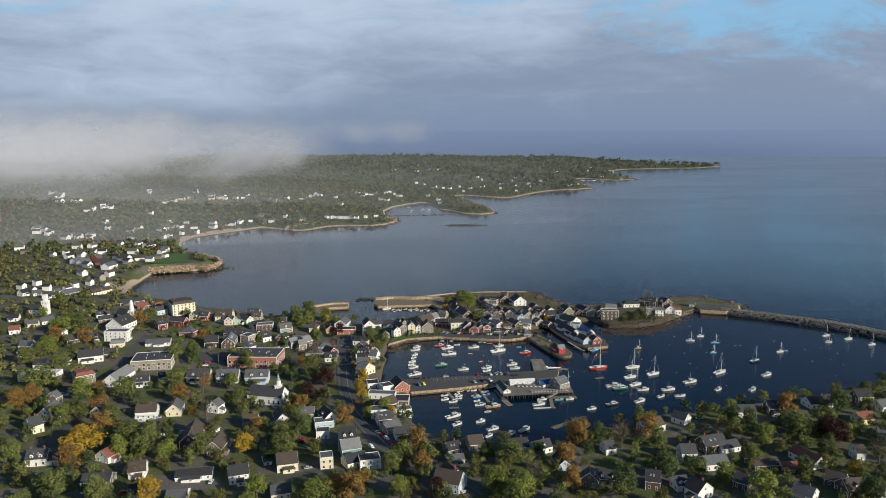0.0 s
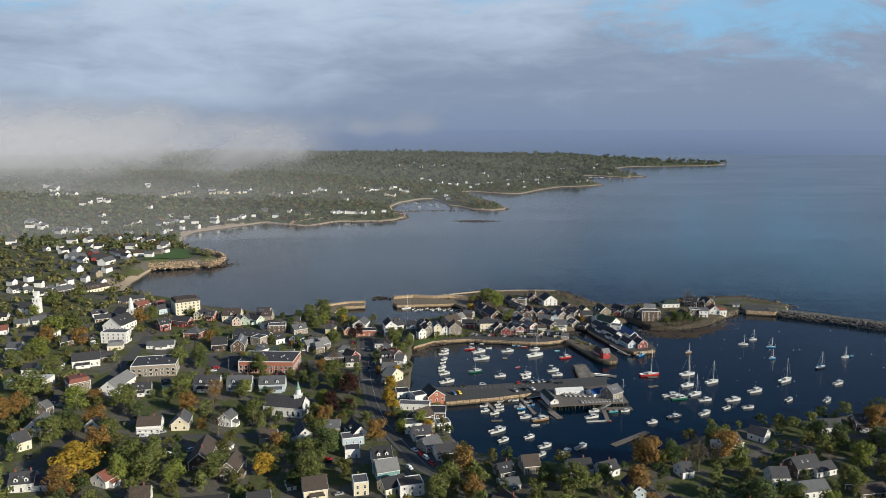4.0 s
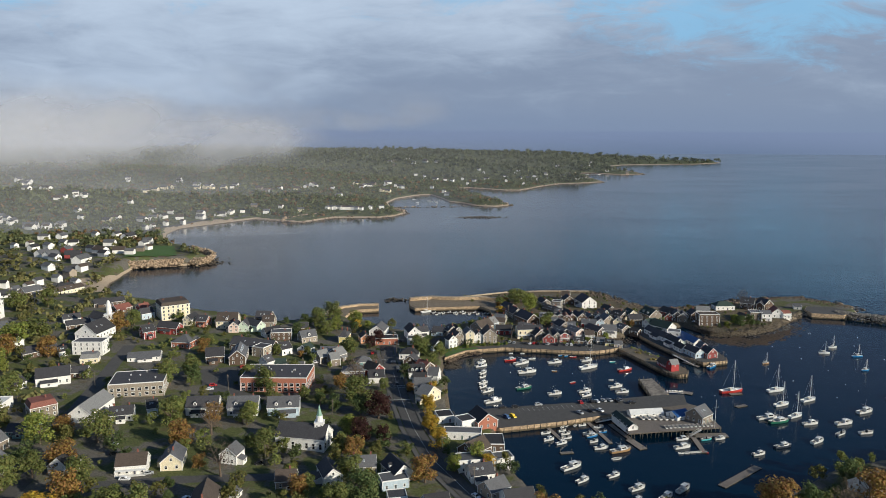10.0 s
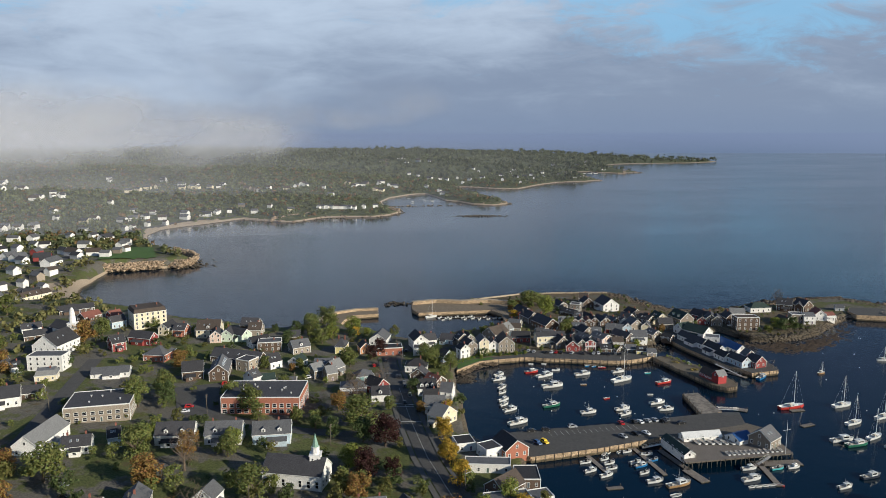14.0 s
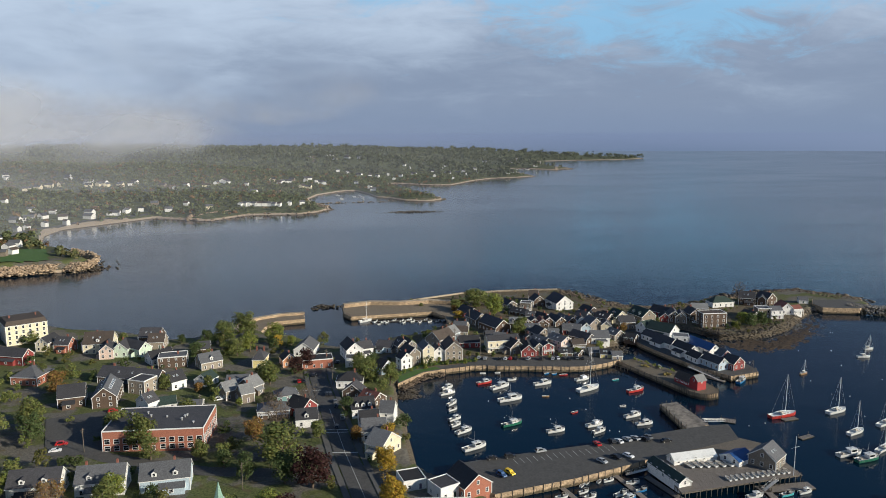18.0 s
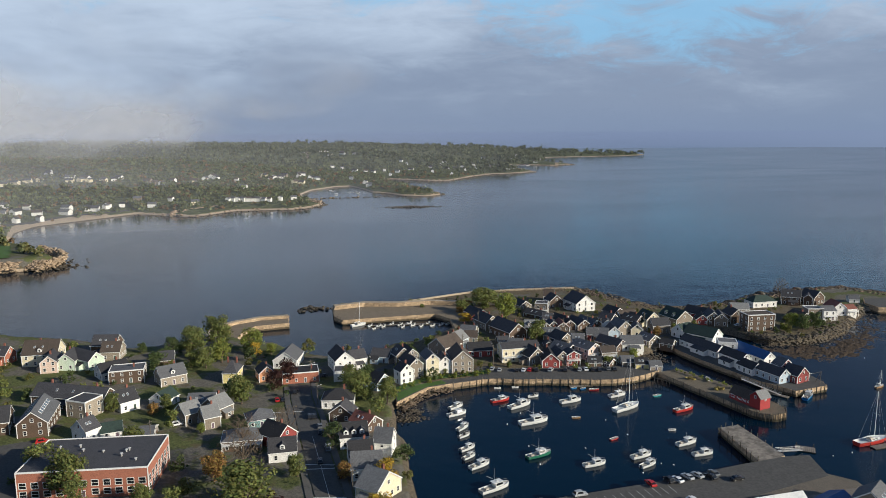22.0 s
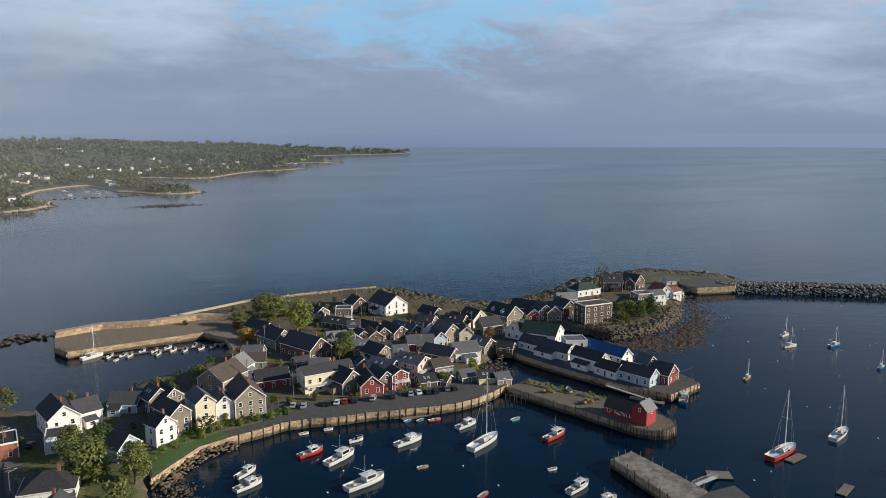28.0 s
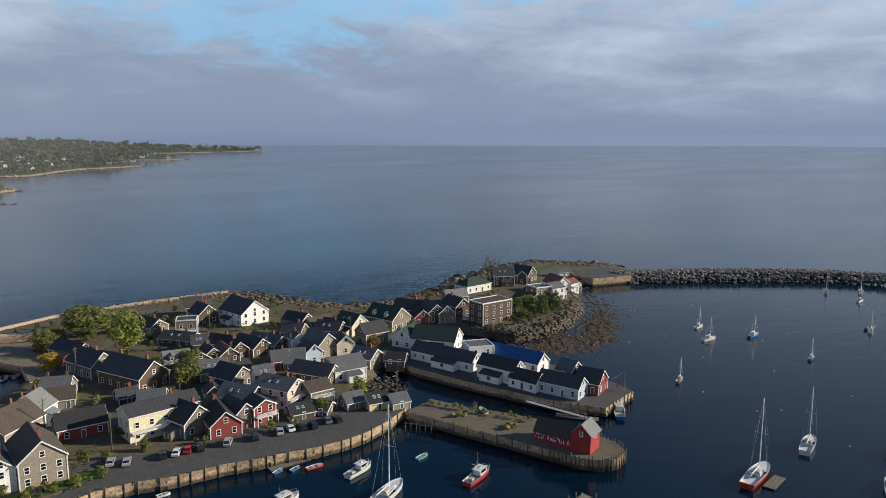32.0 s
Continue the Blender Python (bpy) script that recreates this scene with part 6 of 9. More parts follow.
# -- the town west of the harbour
house(-387.9, 681.1, -1, 10.9, 11, 10, "w", "k", chimneys=0, word="church")
house(-301.9, 675.1, -33, 14.6, 10, 9, "w", "k", chimneys=0, word="church")
house(-287.9, 635.4, 79, 21.1, 16, 13, "w", "k", chimneys=0, word="meeting_hall")
house(-277.3, 604.1, -1, 19.1, 10, 9, "w", "g", kind="flat", chimneys=0)
house(-270.1, 586.2, 15, 10.4, 8, 6, "c", "l", kind="mansard")
house(-343.1, 626.0, -53, 18.7, 6, 7, "w", "k", chimneys=0)
house(-333.4, 619.7, -52, 16.4, 6, 7, "w", "k")
house(-370.0, 639.3, 19, 10.1, 8, 6, "c", "g")
house(-307.8, 597.1, 49, 21.0, 9, 7, "d", "k", chimneys=0)
house(-274.3, 548.9, 24, 17.4, 12, 9, "w", "k")
house(-264.5, 560.4, 15, 9.1, 8, 6, "d", "k")
house(-337.6, 573.9, -1, 9.8, 9, 7, "w", "g")
house(-326.9, 557.4, -19, 15.9, 9, 6, "w", "g", chimneys=0)
house(-301.6, 528.3, -1, 8.6, 8, 7, "w", "k", chimneys=0)
house(-290.2, 535.5, 70, 10.8, 8, 7, "w", "k", chimneys=0)
house(-289.2, 504.2, 2, 24.9, 14, 5, "w", "w", kind="flat", chimneys=0)
house(-256.3, 500.0, 39, 12.3, 11, 9, "g", "r", kind="mansard")
house(-232.3, 503.2, 85, 23.9, 11, 9, "w", "l", chimneys=0)
house(-214.8, 497.6, 14, 11.2, 8, 7, "w", "k", chimneys=2)
house(-221.6, 539.3, 11, 28.7, 22, 8, "s", "k", kind="flat", chimneys=0, pane=(1.8, 1.5), vents=5)
house(-239.3, 594.5, 12, 19.3, 10, 5, "w", "g", chimneys=0)
house(-255.2, 642.7, 40, 7.9, 9, 9, "r", "k")
house(-256.3, 699.4, 32, 21.0, 18, 14, "c", "b", kind="mansard", storeys=4, chimneys=2, pane=(1.1, 1.6), word="hotel")
house(-244.1, 656.5, -20, 16.5, 8, 8, "r", "k", chimneys=0)
house(-236.5, 680.7, 78, 11.9, 7, 8, "c", "k", chimneys=0)
house(-226.2, 677.0, -14, 8.4, 8, 8, "k", "k")
house(-210.9, 679.6, 69, 12.3, 9, 9, "c", "b")
house(-223.5, 626.0, 78, 14.0, 13, 8, "k", "g", kind="hip", chimneys=1)
house(-194.7, 594.5, 14, 11.0, 11, 9, "d", "k", chimneys=0)
house(-176.8, 508.7, 3, 16.2, 10, 9, "w", "k", dormers=2, chimneys=0)
house(-156.3, 510.2, 3, 15.6, 10, 9, "w", "g", dormers=2, chimneys=2)
house(-135.6, 511.3, 6, 16.3, 10, 9, "b", "g", dormers=2)
house(-202.4, 505.0, 22, 5.1, 8, 8, "b", "k")
house(-118.5, 471.8, -13, 24.0, 12, 11, "w", "k", chimneys=0, word="church", pane=(1.2, 2.6), storeys=1)
house(-172.4, 447.7, -81, 12.9, 9, 8, "c", "g")
house(-187.7, 441.2, 9, 12.4, 9, 8, "w", "b", porch=True)
house(-148.0, 452.8, 77, 7.9, 8, 8, "w", "g", chimneys=0)
house(-215.9, 439.2, 81, 9.5, 9, 8, "w", "k", chimneys=0)
house(-244.8, 433.5, -88, 14.2, 10, 9, "w", "g", chimneys=0)
house(-243.4, 412.1, 52, 7.0, 10, 9, "c", "k")
house(-256.1, 459.6, 74, 5.0, 8, 8, "g", "g", chimneys=0)
house(-253.5, 477.8, 7, 13.0, 8, 5, "t", "k", chimneys=0)
house(-147.0, 405.4, -82, 23.6, 10, 9, "d", "b")
house(-128.7, 392.0, 88, 14.4, 10, 9, "g", "b", chimneys=0)
house(-139.1, 420.1, 73, 4.0, 5, 4, "w", "g", chimneys=0, word="shed")
house(-119.6, 431.1, 4, 8.4, 8, 7, "s", "b")
house(-102.1, 436.3, -69, 12.8, 8, 8, "w", "k", chimneys=0)
house(-73.2, 439.6, -63, 13.7, 9, 8, "w", "k", dormers=1, chimneys=0)
house(-74.4, 430.9, 16, 11.5, 8, 4.5, "b", "g", kind="flat", chimneys=0)
house(-88.7, 445.3, 6, 11.7, 9, 7, "s", "g", chimneys=2)
house(-72.4, 414.7, 9, 7.6, 7, 5, "w", "k", kind="flat", chimneys=0)
house(-56.7, 406.7, 14, 9.7, 10, 9, "w", "k", dormers=2, chimneys=0)
house(-53.3, 391.5, 20, 10.7, 10, 9, "t", "l", chimneys=0)
house(-37.2, 436.8, 15, 10.5, 9, 7, "w", "k")
house(-32.3, 422.9, 35, 10.0, 9, 7, "s", "g")
house(-23.5, 413.9, 14, 12.2, 9, 7, "w", "k", chimneys=0)
house(-448.1, 765.9, 70, 11.6, 8, 7, "w", "k")
house(-435.5, 766.5, 41, 8.2, 8, 6, "c", "g")
house(-414.8, 756.1, 21, 14.5, 8, 6, "w", "k")
house(-401.8, 769.0, 60, 15.8, 10, 8, "s", "g", chimneys=0)
house(-386.9, 805.1, 62, 26.1, 9, 7, "c", "b", chimneys=0)
house(-398.7, 823.9, 42, 13.4, 8, 6, "d", "k")
house(-324.7, 678.7, 33, 11.6, 8, 6, "w", "k")
house(-312.6, 662.9, 30, 15.8, 8, 6, "d", "k")
house(-397.3, 658.7, 13, 8.8, 8, 6, "w", "k")
house(-372.4, 616.4, 26, 7.9, 8, 7, "w", "r", chimneys=0)
house(-338.9, 576.0, 35, 7.8, 8, 6, "g", "g")
house(-292.6, 597.4, 40, 5.0, 6, 6, "w", "k")
house(-275.3, 694.2, 44, 9.5, 8, 8, "b", "k")
house(-286.1, 717.0, 55, 8.5, 7, 6, "r", "r")
house(-319.0, 731.5, 32, 22.9, 8, 6, "d", "k", chimneys=0)
house(-301.4, 712.6, 59, 13.5, 8, 6, "d", "r", chimneys=0)
house(-183.4, 376.5, 68, 8.6, 9, 7, "w", "r", chimneys=0)
house(6.0, 381.7, 11, 9.3, 8, 4, "g", "g", chimneys=0)
house(4.2, 359.1, -62, 11.2, 10, 8, "b", "b")
house(63.9, 375.0, -81, 12.0, 7, 6, "b", "k", chimneys=0)
house(-362.5, 650.8, 44, 11.1, 8, 6, "w", "g", chimneys=0)
# -- the waterfront sheds and the town wharf
house(-31.2, 495.8, -68, 12.6, 11, 8, "k", "k", chimneys=0)
house(-40.3, 493.0, 26, 7.7, 8, 5, "w", "k", kind="flat", chimneys=0)
house(-50.7, 501.7, 12, 8.1, 9, 4, "w", "k", kind="flat", chimneys=0)
house(-42.3, 480.0, -6, 18.5, 7, 4, "w", "g", kind="flat", chimneys=0)
house(-37.9, 459.7, 43, 12.2, 10, 8, "d", "b", chimneys=0)
house(-28.0, 469.0, -2, 9.4, 12, 4, "d", "k", kind="flat", chimneys=0, base=3.0)
house(-38.5, 446.4, 9, 16.4, 8, 6, "w", "g", kind="flat", chimneys=0)
house(-25.4, 452.7, 15, 8.1, 7, 5.5, "w", "g", kind="flat", chimneys=0, base=1)
house(42.3, 495.3, -78, 18.2, 5, 3.6, "w", "n", chimneys=0, word="shed", base=3)
house(56.5, 506.2, 7, 17.9, 5, 3.6, "w", "w", chimneys=0, word="shed", base=3)
house(82.5, 499.0, 38, 9.4, 10, 8, "g", "g", chimneys=0, base=3)
house(73.2, 503.3, 25, 8.8, 8, 4, "w", "u", chimneys=0, word="tent", base=3)
# -- the near shore
house(-217.0, 368.9, 13, 10.2, 9, 8, "w", "k", dormers=2, chimneys=2)
house(-208.8, 370.8, 7, 6.0, 9, 6, "w", "k", chimneys=0)
house(-49.2, 377.4, 31, 11.4, 9, 7, "c", "k", chimneys=0)
house(-40.7, 375.4, 15, 11.2, 9, 6, "w", "b", kind="flat", chimneys=0)
house(-85.1, 373.2, 16, 10.8, 11, 9, "c", "b", chimneys=0)
house(-97.6, 379.5, 22, 4.0, 7, 4, "w", "g", chimneys=0, word="garage")
house(-64.1, 375.5, 13, 6.7, 8, 7, "c", "g", kind="flat", chimneys=0)
house(-81.3, 340.4, 18, 9.6, 8, 7, "c", "k", chimneys=0)
house(-107.2, 357.7, 20, 9.9, 9, 9, "w", "k", chimneys=0)
house(-160.0, 359.5, 15, 8.3, 10, 8, "w", "b")
house(-175.4, 348.2, 6, 13.7, 10, 6, "g", "k")
house(-130.5, 359.1, 11, 18.1, 8, 5, "w", "k", chimneys=0)
house(-130.9, 335.7, 7, 9.6, 10, 5, "c", "g", chimneys=0)
house(-151.8, 337.8, 16, 6.5, 8, 6, "w", "k")
house(2.9, 350.2, -23, 14.1, 11, 10, "b", "b")
house(17.9, 398.4, 12, 8.4, 10, 8, "s", "b", chimneys=0)
house(4.7, 392.0, 24, 7.7, 8, 7, "g", "k")
house(42.1, 393.9, 9, 10.9, 9, 8, "w", "k")
house(55.1, 393.3, 26, 10.7, 8, 7, "w", "k", dormers=1)
house(75.6, 354.6, 73, 8.7, 9, 8, "g", "k")
house(85.0, 356.4, -11, 12.9, 9, 7, "d", "k", dormers=2, chimneys=0)
house(126.2, 422.6, 28, 13.6, 10, 8, "w", "b", chimneys=0)
house(107.0, 351.2, -15, 7.0, 10, 9, "d", "k")
house(93.2, 392.1, 15, 6.0, 8, 7, "w", "k")
house(148.3, 434.3, -47, 8.8, 8, 7, "w", "k", chimneys=0)
house(192.6, 445.7, 1, 11.6, 9, 7, "w", "k", chimneys=0)
house(213.7, 450.2, 1, 11.0, 9, 8, "d", "k")
house(246.9, 460.8, 11, 16.9, 10, 7, "w", "k")
house(277.8, 464.7, 7, 10.5, 9, 10, "d", "k", chimneys=0)
house(261.7, 433.3, 10, 10.8, 9, 7, "y", "r")
house(152.7, 394.8, 17, 14.0, 10, 9, "d", "k", chimneys=2)
house(161.4, 393.9, 19, 12.4, 8, 6, "w", "k", chimneys=0)
house(134.8, 382.8, 1, 8.2, 9, 9, "w", "k")
house(145.9, 372.6, 12, 13.6, 9, 7, "w", "g", chimneys=0)
house(199.1, 377.2, -72, 17.9, 9, 7, "w", "r", chimneys=0)
house(229.4, 382.3, 1, 5.0, 8, 8, "w", "b", chimneys=0)
house(172.9, 373.0, 9, 14.9, 10, 5, "d", "b", chimneys=0)
house(186.2, 367.7, 6, 13.5, 9, 5, "d", "r", chimneys=0)
house(126.6, 339.9, -59, 8.3, 11, 9, "w", "b")
house(119.9, 348.5, 12, 6.3, 8, 7, "w", "k", dormers=2, chimneys=0)
house(200.8, 351.0, -38, 9.1, 9, 7, "d", "b", chimneys=0)
house(203.1, 341.5, 7, 10.1, 10, 8, "d", "b", dormers=1, chimneys=0)
house(177.7, 336.2, -47, 9.4, 9, 7, "w", "g")
house(152.7, 349.8, -38, 7.0, 9, 7, "d", "k")
house(285.4, 454.2, 20, 9.0, 9, 7, "w", "g", chimneys=0)
house(259.4, 408.7, -25, 6.3, 9, 7, "b", "g")
house(215.6, 336.2, -63, 5.1, 9, 7, "w", "g", chimneys=0)

# ---- the red fishing shack on its wharf ----
def fishing_shack():
    ob = thing("fishing_shack", pose(96.2, 579.8, 3.0, 0, 0, 108), "barn red fishing shack hung with buoys on the granite wharf", "shack")
    # long low shed along the wharf, its own x towards the land
    b = Build()
    L0, L1, W, ev, hi = 2.6, 13.0, 2.6, 2.6, 5.4
    b.prism([(L0, -W, -0.3), (L1, -W, -0.3), (L1, W, -0.3), (L0, W, -0.3)], [(L0, -W, ev), (L1, -W, ev), (L1, W, ev), (L0, W, ev)], 0, False)
    b.poly([(L1, -W, ev), (L1, W, ev), (L1, 0, hi)])
    part("wall", b, WALLS["m"], ob)
    r = Build()
    for s in (-1, 1):
        a = [(L0, 0, hi), (L1 + 0.2, 0, hi), (L1 + 0.2, s * (W + 0.3), ev - 0.3), (L0, s * (W + 0.3), ev - 0.3)]
        r.prism([(x, y, z + 0.03) for x, y, z in a], [(x, y, z + 0.18) for x, y, z in a])
    part("roof", r, ROOFS["b"], ob)
    # two-storey block at the seaward end, ridge across
    f = Build()
    X0, X1, Y, e2, h2 = -2.5, 2.6, 2.8, 4.7, 7.1
    for s in (-1, 1):
        f.poly([(X0, s * Y, -0.3), (X1, s * Y, -0.3), (X1, s * Y, e2), (0, s * Y, h2), (X0, s * Y, e2)][::-s])
        x = X1 if s > 0 else X0
        f.poly([(x, -Y, -0.3), (x, Y, -0.3), (x, Y, e2), (x, -Y, e2)][::s])
    part("front_block", f, WALLS["m"], ob)
    q = Build()
    k = (h2 - e2) / X1
    for s in (-1, 1):
        a = [(0, -Y - 0.3, h2), (0, Y + 0.3, h2), (s * (X1 + 0.35), Y + 0.3, e2 - 0.35 * k), (s * (X1 + 0.35), -Y - 0.3, e2 - 0.35 * k)]
        q.prism([(x, y, z + 0.03) for x, y, z in a], [(x, y, z + 0.17) for x, y, z in a])
    part("front_roof", q, ROOFS["l"], ob)
    part("window", window_mesh(0.7, 1.0), None, ob, "", Matrix.Rotation(math.pi, 4, "Z") @ Matrix.Translation((0, -Y - 0.02, 4.2)))
    part("window", window_mesh(0.7, 1.0), None, ob, "", Matrix.Rotation(-math.pi / 2, 4, "Z") @ Matrix.Translation((0, X0 - 0.02, 3.6)))
    part("chimney", chimney_mesh(), None, ob, "", Matrix.Translation((1.2, -2.0, h2 - 1.2)) @ Matrix.Diagonal((0.5, 0.5, 0.9, 1)))
    buoy = Build()
    buoy.rod((0, 0, 0), (0, 0, 0.45), 0.12, 0.1, 6)
    bm_ = buoy.mesh("lobster_buoy", [TRIM])
    rnd = random.Random(4)
    for i in range(46):
        part("lobster_buoy", bm_, None, ob, "", Matrix.Translation((rnd.uniform(3, 12.6), W + 0.14, rnd.uniform(0.7, 2.2))))
    return ob


fishing_shack()


# ---- church towers ----
def tower(x, y, wide, body, total, cap, label, base=None, turn=0):
    g = ground_at(x, y) if base is None else base
    ob = thing("church_tower", pose(x, y, g, 0, 0, turn), label, "church tower")
    w = wide / 2
    b = Build()
    b.box(-w, -w, -1, w, w, body)
    part("shaft", b, WALLS["w"], ob)
    c = Build()
    c.box(-w - 0.25, -w - 0.25, body, w + 0.25, w + 0.25, body + 0.35)
    part("cornice", c, TRIM, ob)
    n = Build()
    u = w * 0.78
    top = body + (total - body) * 0.38
    n.prism([(u * math.cos(a), u * math.sin(a), body + 0.35) for a in [math.pi / 8 + math.pi / 4 * k for k in range(8)]], [(u * math.cos(a), u * math.sin(a), top) for a in [math.pi / 8 + math.pi / 4 * k for k in range(8)]])
    part("belfry", n, WALLS["w"], ob)
    s = Build()
    if cap == "spire":
        s.rod((0, 0, top), (0, 0, total), u * 0.85, 0.05, 8)
        part("spire", s, surface("copper_green", (0.22, 0.34, 0.26), 0.6, 3.0, 0.2, 0.3, 0.05), ob, "pale green copper spire")
    elif cap == "dome":
        last = [(u * 0.9, top)]
        for k in range(1, 6):
            a = k / 5 * math.pi / 2
            last.append((u * 0.9 * math.cos(a) + 0.03, top + (total - top) * math.sin(a)))
        for (r0, z0), (r1, z1) in zip(last[:-1], last[1:]):
            s.rod((0, 0, z0), (0, 0, z1), r0, r1, 10)
        part("dome", s, WALLS["w"], ob, "white painted dome")
    else:
        s.box(-w * 0.7, -w * 0.7, top, w * 0.7, w * 0.7, total)
        part("top_stage", s, WALLS["w"], ob)
    for side in range(4):
        for q in (-1, 1):
            part("louvre", window_mesh(0.6, 1.6), None, ob, "", Matrix.Rotation(radians(90 * side), 4, "Z") @ Matrix.Translation((q * w * 0.45, -w - 0.02, body - 2.6)))
    return ob


tower(-111.0, 470.9, 4.2, 12.0, 20.5, "spire", "white church tower with a slim green spire")
tower(-284.6, 650.9, 5.0, 14.0, 24.0, "dome", "white church tower with a small white dome")
tower(-380.6, 683.1, 5.5, 13.0, 19.0, "box", "square white church tower with a flat top")


# ---- poles and wires ----
def pole_mesh(lamp):
    key = ("pole", lamp)
    if key not in SHARED:
        b = Build()
        b.rod((0, 0, -0.5), (0, 0, 10.0), 0.16, 0.12, 7)
        SHARED[key] = b.mesh("post", [PILEM])
        c = Build()
        c.box(-1.1, -0.06, 9.2, 1.1, 0.06, 9.36)
        c.box(-0.8, -0.05, 8.4, 0.8, 0.05, 8.54)
        SHARED[("arm", lamp)] = c.mesh("crossarm", [PILEM])
        d = Build()
        d.rod((0.1, 0, 8.0), (1.6, 0, 8.5), 0.05, 0.04, 5)
        d.box(1.4, -0.14, 8.42, 2.0, 0.14, 8.58)
        SHARED[("lamp", lamp)] = d.mesh("lamp_arm", [METAL])
    return SHARED[key]


def utility_pole(x, y, turn=0.0, lamp=True, base=None):
    ob = thing("utility_pole", pose(x, y, ground_at(x, y) if base is None else base, 0, 0, turn), "weathered timber utility pole with crossarms" + (" and a street lamp" if lamp else ""), "utility pole", "utility poles")
    part("post", pole_mesh(lamp), None, ob)
    part("crossarm", SHARED[("arm", lamp)], None, ob)
    if lamp:
        part("lamp_arm", SHARED[("lamp", lamp)], None, ob)
    return ob


POLES = [(-40.2, 427.8), (-52.9, 460.0), (-60.9, 492.2), (-66.7, 529.0), (-72.4, 575.0), (-79.3, 609.5), (-82.8, 639.4), (-27.6, 399.0)]
for x, y in POLES:
    utility_pole(x, y, 20)
for x, y in ((-132.2, 448.5), (-172.5, 442.7), (-209.3, 433.5), (-247.2, 540.5), (-172.5, 540.5), (-135.7, 575.0), (2.3, 649.8), (23.0, 661.2), (46.0, 680.8), (66.7, 701.5), (-23.0, 644.0), (115.0, 404.8), (172.5, 427.8), (-109.2, 506.0), (-233.4, 414.0)):
    utility_pole(x, y, 60, lamp=False)
utility_pole(76.5, 634.2, 200, base=3.1)
for px, py in ((7.6, 715.7), (70.1, 689.5), (50.0, 692.5), (57.5, 732.6), (98.5, 698.0), (37.4, 758.7), (-9.0, 670.5)):
    utility_pole(px, py, 35, lamp=False)
for a, c in zip(POLES[1:-1], POLES[2:-1]):
    b = Build()
    for off in (-0.9, 0.9):
        za, zc = ground_at(*a) + 9.4, ground_at(*c) + 9.4
        pts = [(a[0] + off + (c[0] - a[0]) * u, a[1] + (c[1] - a[1]) * u, za + (zc - za) * u - 1.1 * (1 - (2 * u - 1) ** 2)) for u in (0, 0.2, 0.4, 0.6, 0.8, 1)]
        for p, q in zip(pts[:-1], pts[1:]):
            b.rod(p, q, 0.025, 0.025, 4)
    tagged(new("power_line", b.mesh("power_line", [WIRE])), "dark overhead wires slung between the poles", "power line", "", "stuff")


# ---- floats, gangways and buoys ----
for line, wide in ((FLOAT_A, 2.0), (FLOAT_B, 2.0), (FLOAT_C, 2.0), (FLOAT_D, 2.4), (FLOAT_E, 4.2), (FLOAT_F, 5.0), (FLOAT_G, 2.4), (FLOAT_H, 3.6), (FLOAT_I, 2.4), (FLOAT_J, 4.5), (FLOAT_K, 2.0), (FLOAT_L, 2.6), (FLOAT_M, 2.2), (FLOAT_N, 2.6), (FLOAT_O, 1.8)):
    float_dock(*line[0], *line[1], wide)


def gangway(x0, y0, z0, x1, y1, z1, wide=1.3):
    a, c = Vector((x0, y0, z0)), Vector((x1, y1, z1))
    ln = (c - a).length
    turn = math.degrees(math.atan2(y1 - y0, x1 - x0))
    dip = math.degrees(math.asin((z0 - z1) / ln))
    ob = thing("gangway", Matrix.Translation(a) @ pose(0, 0, 0, 0, dip, turn), "pale metal gangway sloping down to a float", "gangway")
    b = Build()
    b.box(0, -wide / 2, -0.08, ln, wide / 2, 0)
    part("walkway", b, METAL, ob)
    for s in (-1, 1):
        r = Build()
        r.rod((0, s * wide / 2, 1.0), (ln, s * wide / 2, 1.0), 0.045, 0.045, 5)
        n = 7
        for i in range(n + 1):
            r.rod((ln * i / n, s * wide / 2, 0), (ln * i / n, s * wide / 2, 1.0), 0.035, 0.035, 4)
            if i < n:
                r.rod((ln * i / n, s * wide / 2, 0), (ln * (i + 1) / n, s * wide / 2, 1.0), 0.03, 0.03, 4)
        part("railing", r, METAL, ob)
    return ob


gangway(107.5, 612.4, 3.0, 116.7, 597.4, 0.5)
gangway(42.0, 503.1, 3.0, 29.3, 503.1, 0.5)
gangway(78.8, 541.1, 3.0, 91.4, 545.7, 0.5)
gangway(79.3, 486.9, 3.0, 73.0, 484.7, 0.5)

buoy_b = Build()
for k in range(4):
    a0, a1 = -math.pi / 2 + math.pi * k / 4, -math.pi / 2 + math.pi * (k + 1) / 4
    buoy_b.rod((0, 0, 0.28 * math.sin(a0)), (0, 0, 0.28 * math.sin(a1)), max(0.02, 0.28 * math.cos(a0)), max(0.02, 0.28 * math.cos(a1)), 8)
buoy_me = buoy_b.mesh("mooring_buoy", [BOATW])
rnd_b = random.Random(12)
for i in range(70):
    x, y = rnd_b.uniform(98, 380), rnd_b.uniform(489, 680)
    if i < 14:
        x, y = rnd_b.uniform(-12, 69), rnd_b.uniform(531, 610)
    if ground_at(x, y) < -2.5 and not (46 < x < 147 and 569 < y < 627):
        ob = new("mooring_buoy", buoy_me)
        ob.matrix_basis = Matrix.Translation((x, y, 0.1))
        tagged(ob, "small white round mooring buoy on the water", "buoy", "mooring buoys")


